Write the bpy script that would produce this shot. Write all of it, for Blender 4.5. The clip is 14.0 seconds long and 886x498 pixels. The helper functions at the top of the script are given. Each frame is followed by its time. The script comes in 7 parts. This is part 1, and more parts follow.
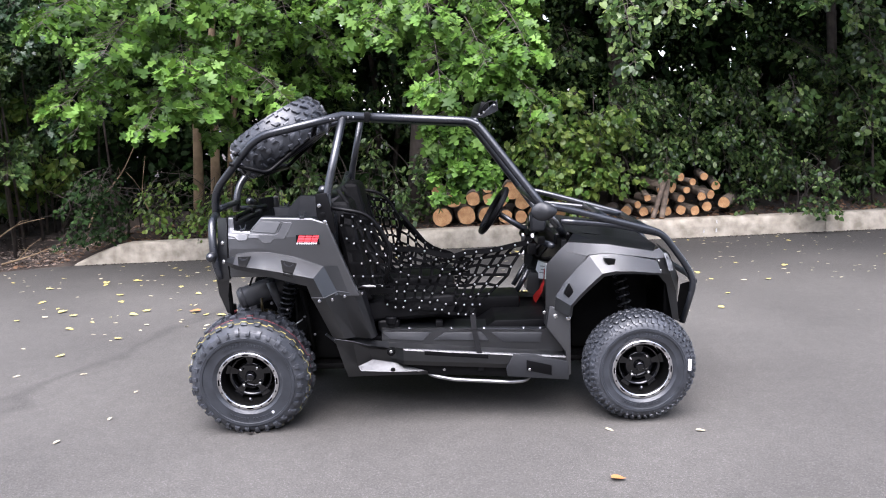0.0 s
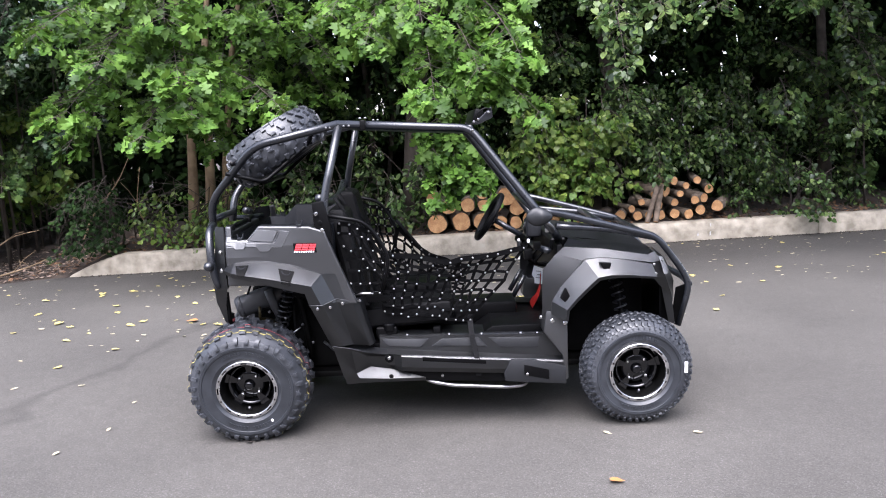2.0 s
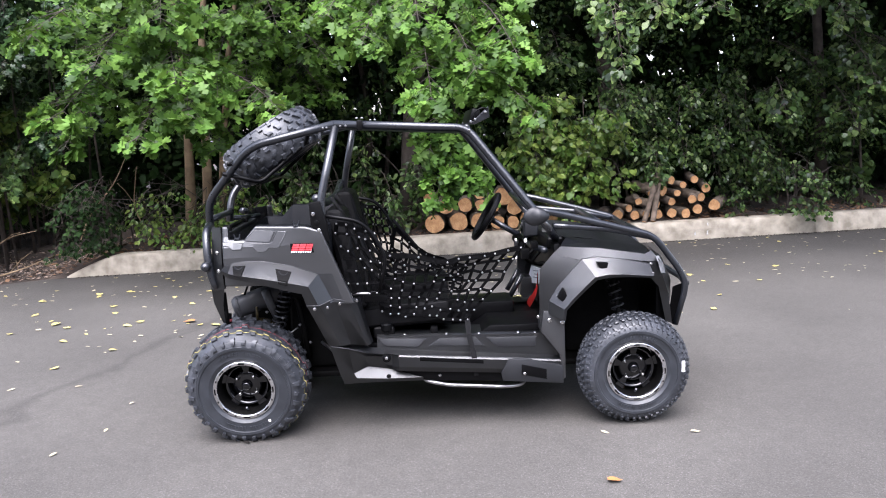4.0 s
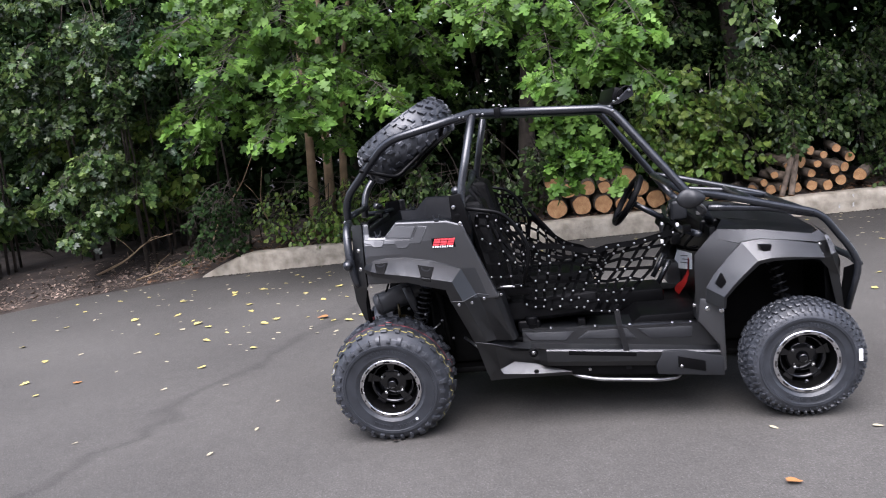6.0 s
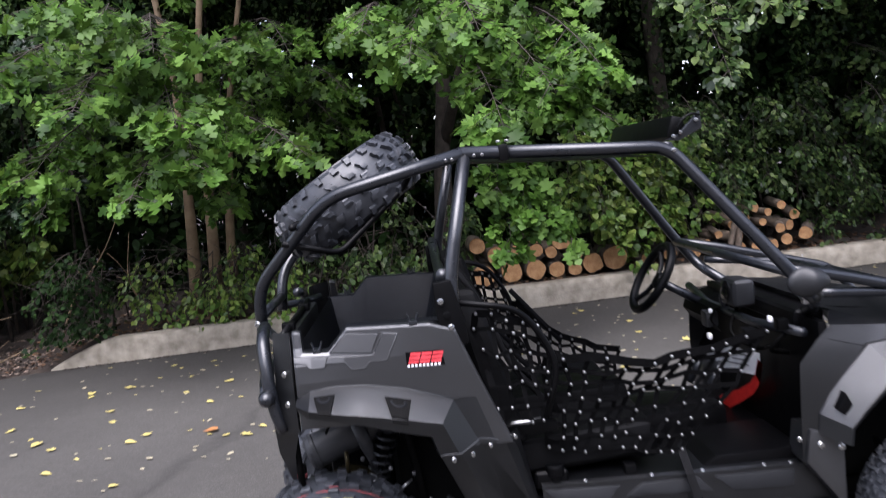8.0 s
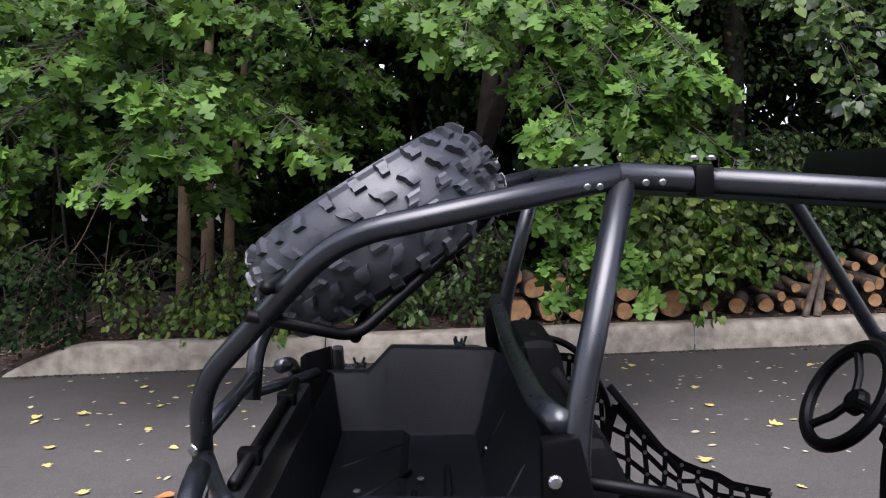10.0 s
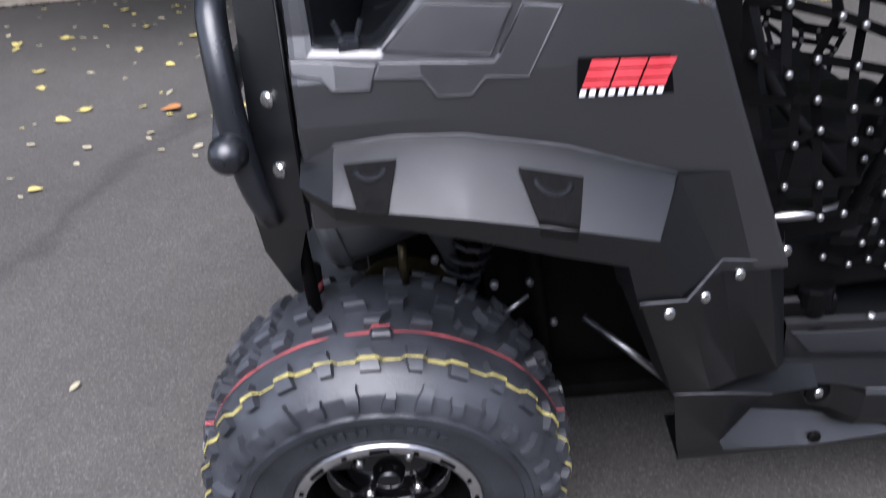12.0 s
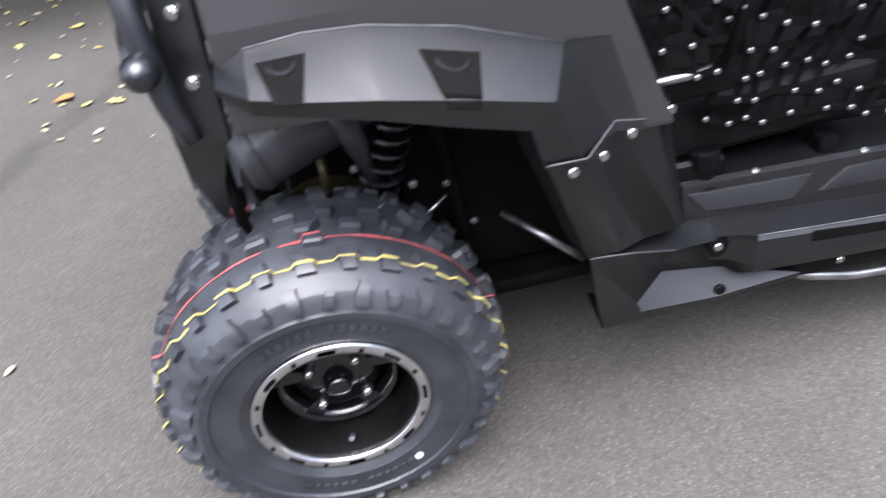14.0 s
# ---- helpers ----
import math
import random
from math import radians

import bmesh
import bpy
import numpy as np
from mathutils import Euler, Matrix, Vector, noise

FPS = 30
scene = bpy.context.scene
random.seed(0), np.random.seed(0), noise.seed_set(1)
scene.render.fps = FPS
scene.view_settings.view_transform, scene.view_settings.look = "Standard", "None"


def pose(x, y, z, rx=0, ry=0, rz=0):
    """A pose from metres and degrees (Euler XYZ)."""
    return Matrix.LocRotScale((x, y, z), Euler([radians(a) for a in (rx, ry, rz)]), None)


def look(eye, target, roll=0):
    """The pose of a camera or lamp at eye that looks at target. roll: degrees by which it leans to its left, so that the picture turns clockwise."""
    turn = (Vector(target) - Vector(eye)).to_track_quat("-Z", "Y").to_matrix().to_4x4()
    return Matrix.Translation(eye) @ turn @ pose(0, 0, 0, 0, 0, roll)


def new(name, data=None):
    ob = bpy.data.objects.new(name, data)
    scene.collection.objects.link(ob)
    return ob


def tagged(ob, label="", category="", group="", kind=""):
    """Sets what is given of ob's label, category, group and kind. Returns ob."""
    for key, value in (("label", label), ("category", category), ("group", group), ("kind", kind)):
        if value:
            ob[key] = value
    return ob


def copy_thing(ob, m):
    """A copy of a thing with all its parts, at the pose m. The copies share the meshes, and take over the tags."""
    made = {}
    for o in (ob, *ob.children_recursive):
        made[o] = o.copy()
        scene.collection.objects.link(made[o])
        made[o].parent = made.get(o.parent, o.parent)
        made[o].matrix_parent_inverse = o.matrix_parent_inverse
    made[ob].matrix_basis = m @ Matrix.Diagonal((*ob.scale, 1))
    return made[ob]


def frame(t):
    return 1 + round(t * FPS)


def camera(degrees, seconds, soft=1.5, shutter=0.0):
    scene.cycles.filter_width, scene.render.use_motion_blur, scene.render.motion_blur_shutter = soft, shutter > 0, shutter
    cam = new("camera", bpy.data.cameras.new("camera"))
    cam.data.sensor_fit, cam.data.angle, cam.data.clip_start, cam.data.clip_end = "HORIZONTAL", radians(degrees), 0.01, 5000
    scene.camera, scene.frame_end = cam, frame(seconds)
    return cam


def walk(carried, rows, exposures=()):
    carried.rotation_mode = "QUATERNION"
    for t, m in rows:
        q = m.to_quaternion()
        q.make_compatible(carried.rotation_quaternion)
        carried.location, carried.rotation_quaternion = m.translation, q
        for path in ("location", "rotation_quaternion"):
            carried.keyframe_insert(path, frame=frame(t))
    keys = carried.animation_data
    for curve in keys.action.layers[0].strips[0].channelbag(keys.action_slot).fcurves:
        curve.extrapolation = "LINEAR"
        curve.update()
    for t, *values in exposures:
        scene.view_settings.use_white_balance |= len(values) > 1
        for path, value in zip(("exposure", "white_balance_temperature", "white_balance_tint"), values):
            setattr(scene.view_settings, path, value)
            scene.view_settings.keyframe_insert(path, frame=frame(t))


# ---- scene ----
cam = camera(58.0, 14.0, soft=1.05, shutter=0.4)
PATH = [
    (0, (0.801, -3.075, 1.252), (0.807, -1.1, 0.935), -1.9),
    (0.5, (0.796, -3.081, 1.252), (0.81, -1.106, 0.934), -2.4),
    (1, (0.796, -3.085, 1.251), (0.819, -1.109, 0.94), -2.3),
    (1.5, (0.794, -3.09, 1.253), (0.814, -1.113, 0.952), -2.3),
    (2, (0.793, -3.094, 1.254), (0.813, -1.116, 0.953), -2.6),
    (4.3, (0.796, -3.094, 1.254), (0.822, -1.117, 0.952), -2.7),
    (4.5, (0.805, -3.093, 1.255), (0.806, -1.117, 0.949), -2.9),
    (5, (0.842, -3.137, 1.251), (0.696, -1.175, 0.893), -0.8),
    (5.5, (0.788, -3.111, 1.251), (0.534, -1.17, 0.84), -2.5),
    (6, (0.658, -2.982, 1.27), (0.41, -1.023, 0.954), -6.3),
    (6.5, (0.597, -2.74, 1.248), (0.391, -0.778, 0.918), -4.8),
    (7, (0.488, -2.408, 1.268), (0.256, -0.44, 0.995), -2.2),
    (7.5, (0.339, -2.182, 1.279), (0.314, -0.198, 1.028), -4.4),
    (8, (0.296, -1.848, 1.257), (0.356, 0.141, 1.054), -6.3),
    (8.2, (0.285, -1.696, 1.276), (0.305, 0.297, 1.11), -6.5),
    (10.3, (0.194, -0.769, 1.288), (0.229, 1.222, 1.097), -0.9),
    (10.5, (0.191, -0.728, 1.283), (0.224, 1.257, 1.039), -2.9),
    (11, (0.136, -0.7, 1.226), (0.185, 1.239, 0.738), -1.7),
    (11.5, (0.114, -0.687, 1.149), (0.114, 1.149, 0.356), -4.6),
    (12, (0.094, -0.691, 1.063), (0.103, 1.029, 0.043), -4.4),
    (12.5, (0.062, -0.733, 1.017), (0.052, 0.842, -0.215), -2.7),
    (13, (0.041, -0.776, 1.007), (0.009, 0.681, -0.363), -2.7),
    (13.5, (0.037, -0.783, 1.006), (-0.003, 0.789, -0.23), -7.5),
    (14, (0.075, -0.792, 1.009), (0.271, 0.874, -0.08), -8.8),
]
EXPOSURES = [(0.0, 2.9, 6300, 19), (5.0, 2.88, 6300, 19), (6.0, 2.4, 6300, 19), (6.5, 2.12, 6300, 20), (7.0, 2.05, 6300, 20), (8.0, 2.15, 6250, 20), (10.5, 2.05, 6300, 22), (11.5, 2.35, 6150, 20), (12.0, 2.1, 6150, 18), (12.5, 2.36, 6250, 17), (13.0, 2.65, 6350, 17), (14.0, 2.88, 6350, 16)]
walk(cam, [(t, look(eye, target, roll)) for t, eye, target, roll in PATH], EXPOSURES)

# ---- light ----
SUN_UP, SUN_ROUND = 60.0, 190.0
world = bpy.data.worlds.new("overcast_sky")
scene.world = world
world.use_nodes = True
wn = world.node_tree
sky = wn.nodes.new("ShaderNodeTexSky")
sky.sky_type = "NISHITA"
sky.sun_disc = False
sky.sun_elevation, sky.sun_rotation = radians(SUN_UP), radians(SUN_ROUND)
sky.air_density, sky.dust_density, sky.ozone_density = 1.0, 2.5, 1.0
pale = wn.nodes.new("ShaderNodeHueSaturation")
pale.inputs["Saturation"].default_value = 0.6
wn.links.new(sky.outputs[0], pale.inputs["Color"])
wn.links.new(pale.outputs[0], wn.nodes["Background"].inputs["Color"])
wn.nodes["Background"].inputs["Strength"].default_value = 0.095
sun_data = bpy.data.lights.new("sun", "SUN")
sun_data.energy, sun_data.angle, sun_data.color = 1.55, radians(58), (0.94, 0.97, 1.0)
sun = new("sun", sun_data)
sun.matrix_world = look((-0.5, -4.6, 9.0), (0.5, 0.5, 0.0))


# ---- materials ----
def mat(name, a, b=None, scale=8.0, rough=0.6, rough_to=None, metal=0.0, bump=0.0, bump_scale=120.0, spec=0.5, island=0.0, detail=5.0, coat=0.0, ior=1.5):
    m = bpy.data.materials.new(name)
    m.use_nodes = True
    t = m.node_tree
    n, l = t.nodes, t.links
    p = n["Principled BSDF"]
    p.inputs["Metallic"].default_value = metal
    p.inputs["Specular IOR Level"].default_value = spec
    p.inputs["Coat Weight"].default_value = coat
    p.inputs["IOR"].default_value = ior
    co = n.new("ShaderNodeTexCoord")
    tex = n.new("ShaderNodeTexNoise")
    tex.inputs["Scale"].default_value, tex.inputs["Detail"].default_value = scale, detail
    l.new(co.outputs["Object"], tex.inputs["Vector"])
    ramp = n.new("ShaderNodeValToRGB")
    ramp.color_ramp.elements[0].position, ramp.color_ramp.elements[1].position = 0.32, 0.68
    ramp.color_ramp.elements[0].color = (*a, 1)
    ramp.color_ramp.elements[1].color = (*(b or a), 1)
    l.new(tex.outputs["Fac"], ramp.inputs["Fac"])
    out = ramp.outputs["Color"]
    if island:
        g = n.new("ShaderNodeNewGeometry")
        mp = n.new("ShaderNodeMapRange")
        mp.inputs["To Min"].default_value, mp.inputs["To Max"].default_value = 1 - island, 1 + island
        l.new(g.outputs["Random Per Island"], mp.inputs["Value"])
        hs = n.new("ShaderNodeHueSaturation")
        l.new(mp.outputs[0], hs.inputs["Value"])
        l.new(out, hs.inputs["Color"])
        out = hs.outputs["Color"]
    l.new(out, p.inputs["Base Color"])
    r = n.new("ShaderNodeMapRange")
    r.inputs["To Min"].default_value, r.inputs["To Max"].default_value = rough, rough_to if rough_to is not None else rough
    tr = n.new("ShaderNodeTexNoise")
    tr.inputs["Scale"].default_value, tr.inputs["Detail"].default_value = scale * 2.7, 3
    l.new(co.outputs["Object"], tr.inputs["Vector"])
    l.new(tr.outputs["Fac"], r.inputs["Value"])
    l.new(r.outputs[0], p.inputs["Roughness"])
    if bump:
        tb = n.new("ShaderNodeTexNoise")
        tb.inputs["Scale"].default_value, tb.inputs["Detail"].default_value = bump_scale, 4
        l.new(co.outputs["Object"], tb.inputs["Vector"])
        bp = n.new("ShaderNodeBump")
        bp.inputs["Strength"].default_value, bp.inputs["Distance"].default_value = bump, 0.004
        l.new(tb.outputs["Fac"], bp.inputs["Height"])
        l.new(bp.outputs[0], p.inputs["Normal"])
    return m


def leaf_mat(name, cols, trans=0.3, rough=0.40, spec=0.36):
    """Leaf green that varies from leaf to leaf, with some light let through."""
    m = bpy.data.materials.new(name)
    m.use_nodes = True
    t = m.node_tree
    n, l = t.nodes, t.links
    p = n["Principled BSDF"]
    g = n.new("ShaderNodeNewGeometry")
    ramp = n.new("ShaderNodeValToRGB")
    ramp.color_ramp.interpolation = "LINEAR"
    e = ramp.color_ramp.elements
    while len(e) < len(cols):
        e.new(0.5)
    for i, c in enumerate(cols):
        e[i].position = i / (len(cols) - 1)
        e[i].color = (*c, 1)
    l.new(g.outputs["Random Per Island"], ramp.inputs["Fac"])
    co = n.new("ShaderNodeTexCoord")
    tex = n.new("ShaderNodeTexNoise")
    tex.inputs["Scale"].default_value, tex.inputs["Detail"].default_value = 3.2, 4
    l.new(co.outputs["Object"], tex.inputs["Vector"])
    mp = n.new("ShaderNodeMapRange")
    mp.inputs["From Min"].default_value, mp.inputs["From Max"].default_value = 0.3, 0.7
    mp.inputs["To Min"].default_value, mp.inputs["To Max"].default_value = 0.52, 1.42
    l.new(tex.outputs["Fac"], mp.inputs["Value"])
    hs = n.new("ShaderNodeHueSaturation")
    l.new(ramp.outputs["Color"], hs.inputs["Color"])
    l.new(mp.outputs[0], hs.inputs["Value"])
    l.new(hs.outputs["Color"], p.inputs["Base Color"])
    p.inputs["Roughness"].default_value = rough
    p.inputs["Specular IOR Level"].default_value = spec
    tl = n.new("ShaderNodeBsdfTranslucent")
    hs2 = n.new("ShaderNodeHueSaturation")
    hs2.inputs["Value"].default_value, hs2.inputs["Hue"].default_value = 1.3, 0.48
    l.new(hs.outputs["Color"], hs2.inputs["Color"])
    l.new(hs2.outputs["Color"], tl.inputs["Color"])
    mix = n.new("ShaderNodeMixShader")
    mix.inputs["Fac"].default_value = trans
    l.new(p.outputs[0], mix.inputs[1])
    l.new(tl.outputs[0], mix.inputs[2])
    l.new(mix.outputs[0], n["Material Output"].inputs["Surface"])
    return m


def asphalt_mat():
    m = bpy.data.materials.new("asphalt")
    m.use_nodes = True
    t = m.node_tree
    n, l = t.nodes, t.links
    p = n["Principled BSDF"]
    co = n.new("ShaderNodeTexCoord")
    stones = n.new("ShaderNodeTexVoronoi")
    stones.inputs["Scale"].default_value = 300
    l.new(co.outputs["Object"], stones.inputs["Vector"])
    grey = n.new("ShaderNodeValToRGB")
    e = grey.color_ramp.elements
    e[0].color, e[1].color = (0.050, 0.0465, 0.0412, 1), (0.072, 0.0672, 0.0602, 1)
    e[0].position, e[1].position = 0.05, 0.88
    pale_stone = e.new(0.97)
    pale_stone.color = (0.100, 0.095, 0.088, 1)
    sp = n.new("ShaderNodeSeparateColor")
    l.new(stones.outputs["Color"], sp.inputs[0])
    l.new(sp.outputs[0], grey.inputs["Fac"])
    pits = n.new("ShaderNodeTexNoise")
    pits.inputs["Scale"].default_value, pits.inputs["Detail"].default_value = 95, 7
    l.new(co.outputs["Object"], pits.inputs["Vector"])
    pr = n.new("ShaderNodeMapRange")
    pr.inputs["From Min"].default_value, pr.inputs["From Max"].default_value = 0.34, 0.5
    pr.inputs["To Min"].default_value, pr.inputs["To Max"].default_value = 0.80, 1.0
    l.new(pits.outputs["Fac"], pr.inputs["Value"])
    wear = n.new("ShaderNodeTexNoise")
    wear.inputs["Scale"].default_value, wear.inputs["Detail"].default_value = 0.9, 6
    l.new(co.outputs["Object"], wear.inputs["Vector"])
    wr = n.new("ShaderNodeMapRange")
    wr.inputs["From Min"].default_value, wr.inputs["From Max"].default_value = 0.3, 0.7
    wr.inputs["To Min"].default_value, wr.inputs["To Max"].default_value = 0.82, 1.12
    l.new(wear.outputs["Fac"], wr.inputs["Value"])
    # an old dark seam across the paving, wandering
    geo = n.new("ShaderNodeSeparateXYZ")
    l.new(co.outputs["Object"], geo.inputs[0])
    wander = n.new("ShaderNodeTexNoise")
    wander.inputs["Scale"].default_value, wander.inputs["Detail"].default_value = 2.2, 8
    l.new(co.outputs["Object"], wander.inputs["Vector"])

    def maths(op, a, b):
        q = n.new("ShaderNodeMath")
        q.operation = op
        for i, v in enumerate((a, b)):
            if isinstance(v, (int, float)):
                q.inputs[i].default_value = v
            elif v is not None:
                l.new(v, q.inputs[i])
        return q.outputs[0]

    across = maths("ADD", maths("MULTIPLY", geo.outputs["X"], 0.88), maths("MULTIPLY", geo.outputs["Y"], -0.22))
    across = maths("ADD", across, 1.22)
    across = maths("ADD", across, maths("MULTIPLY", maths("SUBTRACT", wander.outputs["Fac"], 0.5), 0.55))
    seam = n.new("ShaderNodeMapRange")
    seam.inputs["From Min"].default_value, seam.inputs["From Max"].default_value = 0.0, 0.06
    seam.inputs["To Min"].default_value, seam.inputs["To Max"].default_value = 0.72, 1.0
    l.new(maths("ABSOLUTE", across, None), seam.inputs["Value"])
    mottle = n.new("ShaderNodeTexNoise")
    mottle.inputs["Scale"].default_value, mottle.inputs["Detail"].default_value = 14, 8
    l.new(co.outputs["Object"], mottle.inputs["Vector"])
    mr = n.new("ShaderNodeMapRange")
    mr.inputs["From Min"].default_value, mr.inputs["From Max"].default_value = 0.3, 0.7
    mr.inputs["To Min"].default_value, mr.inputs["To Max"].default_value = 0.93, 1.07
    l.new(mottle.outputs["Fac"], mr.inputs["Value"])
    k = maths("MULTIPLY", maths("MULTIPLY", pr.outputs[0], wr.outputs[0]), seam.outputs[0])
    k = maths("MULTIPLY", k, mr.outputs[0])
    # tree shade along the kerb put into the colour, with a wandering border
    off = maths("SUBTRACT", maths("ADD", maths("MULTIPLY", geo.outputs["X"], 0.075), 4.66), geo.outputs["Y"])
    off = maths("ADD", off, maths("MULTIPLY", maths("SUBTRACT", wander.outputs["Fac"], 0.5), 0.9))
    edge_shade = n.new("ShaderNodeMapRange")
    edge_shade.inputs["From Min"].default_value, edge_shade.inputs["From Max"].default_value = 0.5, 2.2
    edge_shade.inputs["To Min"].default_value, edge_shade.inputs["To Max"].default_value = 0.62, 1.0
    l.new(off, edge_shade.inputs["Value"])
    k = maths("MULTIPLY", k, edge_shade.outputs[0])
    hs = n.new("ShaderNodeHueSaturation")
    l.new(grey.outputs["Color"], hs.inputs["Color"])
    l.new(k, hs.inputs["Value"])
    l.new(hs.outputs["Color"], p.inputs["Base Color"])
    p.inputs["Roughness"].default_value = 0.78
    p.inputs["Specular IOR Level"].default_value = 0.35
    bp = n.new("ShaderNodeBump")
    bp.inputs["Strength"].default_value, bp.inputs["Distance"].default_value = 0.25, 0.002
    l.new(maths("ADD", stones.outputs["Distance"], pits.outputs["Fac"]), bp.inputs["Height"])
    l.new(bp.outputs[0], p.inputs["Normal"])
    return m


ASPHALT = asphalt_mat()
CONCRETE = mat("kerb_concrete", (0.180, 0.157, 0.120), (0.360, 0.320, 0.254), 10.0, 0.85, 0.95, bump=0.7, bump_scale=70, detail=14)
PAINT = mat("old_white_paint", (0.24, 0.23, 0.21), (0.42, 0.41, 0.39), 60, 0.8)
SOIL = mat("dark_soil", (0.014, 0.010, 0.0075), (0.042, 0.030, 0.022), 6, 0.95, bump=1.0, bump_scale=40, detail=9)
CHIPS = mat("wood_chips", (0.07, 0.047, 0.034), (0.22, 0.165, 0.13), 3, 0.9, island=0.6)
LITTER = mat("dry_leaf_litter", (0.055, 0.028, 0.015), (0.14, 0.075, 0.035), 3, 0.85, island=0.5)
BARK = mat("smooth_brown_bark", (0.10, 0.066, 0.036), (0.19, 0.135, 0.078), 9, 0.85, bump=0.6, bump_scale=45)
DARKBARK = mat("dark_bark", (0.022, 0.017, 0.013), (0.055, 0.043, 0.034), 14, 0.9, bump=0.8, bump_scale=50)
LOGBARK = mat("log_bark", (0.042, 0.031, 0.022), (0.125, 0.095, 0.070), 18, 0.92, bump=1.0, bump_scale=60, island=0.35)
GREEN_BRIGHT = leaf_mat("bright_leaf", ((0.020, 0.052, 0.007), (0.038, 0.088, 0.012), (0.064, 0.138, 0.020), (0.118, 0.215, 0.042), (0.034, 0.082, 0.011)), 0.34, 0.42, 0.18)
GREEN_MID = leaf_mat("mid_leaf", ((0.009, 0.022, 0.006), (0.025, 0.053, 0.013), (0.055, 0.102, 0.026), (0.125, 0.180, 0.052)))
# the thicket's deep shade is put into these two dark leaf greens
GREEN_DARK = leaf_mat("dark_leaf_with_shade", ((0.005, 0.013, 0.004), (0.010, 0.024, 0.006), (0.017, 0.037, 0.009), (0.007, 0.019, 0.005)), 0.06, 0.6, 0.08)
GREEN_FINE = leaf_mat("small_leaf_with_shade", ((0.005, 0.013, 0.004), (0.011, 0.026, 0.007), (0.026, 0.054, 0.013), (0.062, 0.098, 0.025), (0.009, 0.022, 0.006)), 0.15, 0.5, 0.16)
GREEN_BLUE = leaf_mat("blue_green_leaf", ((0.013, 0.032, 0.014), (0.024, 0.056, 0.023), (0.040, 0.080, 0.030)), 0.2)
GREEN_YELLOW = leaf_mat("yellowing_leaf", ((0.030, 0.070, 0.012), (0.075, 0.145, 0.024), (0.165, 0.225, 0.048), (0.052, 0.110, 0.016)))
FALLEN_YELLOW = mat("fallen_yellow", (0.36, 0.29, 0.07), (0.50, 0.43, 0.16), 30, 0.6)
FALLEN_PALE = mat("fallen_pale", (0.25, 0.215, 0.13), (0.40, 0.365, 0.26), 30, 0.7)
FALLEN_ORANGE = mat("fallen_orange", (0.25, 0.095, 0.03), (0.36, 0.165, 0.055), 30, 0.6)


def wood_end_mat():
    """Sawn log ends: rings round the log's axis, which is the object's own y."""
    m = mat("sawn_log_end", (0.33, 0.155, 0.060), (0.58, 0.33, 0.150), 16, 0.85, island=0.4)
    n, l = m.node_tree.nodes, m.node_tree.links
    w = n.new("ShaderNodeTexWave")
    w.wave_type, w.rings_direction = "RINGS", "Y"
    w.inputs["Scale"].default_value, w.inputs["Distortion"].default_value = 34, 7.0
    co = n.new("ShaderNodeTexCoord")
    l.new(co.outputs["Object"], w.inputs["Vector"])
    mx = n.new("ShaderNodeMix")
    mx.data_type, mx.blend_type = "RGBA", "MULTIPLY"
    mx.inputs["Factor"].default_value = 0.38
    link = n["Principled BSDF"].inputs["Base Color"].links[0]
    l.new(link.from_socket, mx.inputs["A"])
    l.new(w.outputs["Color"], mx.inputs["B"])
    l.new(mx.outputs["Result"], n["Principled BSDF"].inputs["Base Color"])
    return m


LOGEND = wood_end_mat()


# ---- building helpers ----
def part(name, bm, material, parent=None, label="", smooth=False):
    me = bpy.data.meshes.new(name)
    if smooth:
        for f in bm.faces:
            f.smooth = True
    bm.to_mesh(me)
    bm.free()
    me.materials.append(material)
    ob = new(name, me)
    if parent:
        ob.parent = parent
    return tagged(ob, label)


def mesh_tris(name, V, F, material, parent=None):
    """One mesh from arrays of vertices and triangles."""
    me = bpy.data.meshes.new(name)
    V, F = np.asarray(V, np.float32), np.asarray(F, np.int32)
    me.vertices.add(len(V))
    me.vertices.foreach_set("co", V.ravel())
    me.loops.add(F.size)
    me.loops.foreach_set("vertex_index", F.ravel())
    me.polygons.add(len(F))
    me.polygons.foreach_set("loop_start", np.arange(0, F.size, 3, dtype=np.int32))
    me.update(calc_edges=True)
    me.materials.append(material)
    ob = new(name, me)
    if parent:
        ob.parent = parent
    return ob


def empty(name, at=(0, 0, 0)):
    ob = new(name)
    ob.location = at
    return ob


def tube_into(bm, pts, radii, seg=8, cap=True):
    """A tube along points, into bm. radii: one number or one a point."""
    pts = [Vector(p) for p in pts]
    if isinstance(radii, (int, float)):
        radii = [radii] * len(pts)
    radii = [float(q) for q in radii]
    rings = []
    up = None
    for i, p in enumerate(pts):
        d = (pts[min(i + 1, len(pts) - 1)] - pts[max(i - 1, 0)]).normalized()
        if up is None:
            up = d.orthogonal().normalized()
        up = (up - d * up.dot(d)).normalized()
        side = d.cross(up)
        rings.append([bm.verts.new(p + radii[i] * (math.cos(a) * up + math.sin(a) * side)) for a in (2 * math.pi * k / seg for k in range(seg))])
    for a, b in zip(rings, rings[1:]):
        for k in range(seg):
            f = bm.faces.new((a[k], a[(k + 1) % seg], b[(k + 1) % seg], b[k]))
            f.smooth = True
    if cap:
        bm.faces.new(rings[0][::-1])
        bm.faces.new(rings[-1])


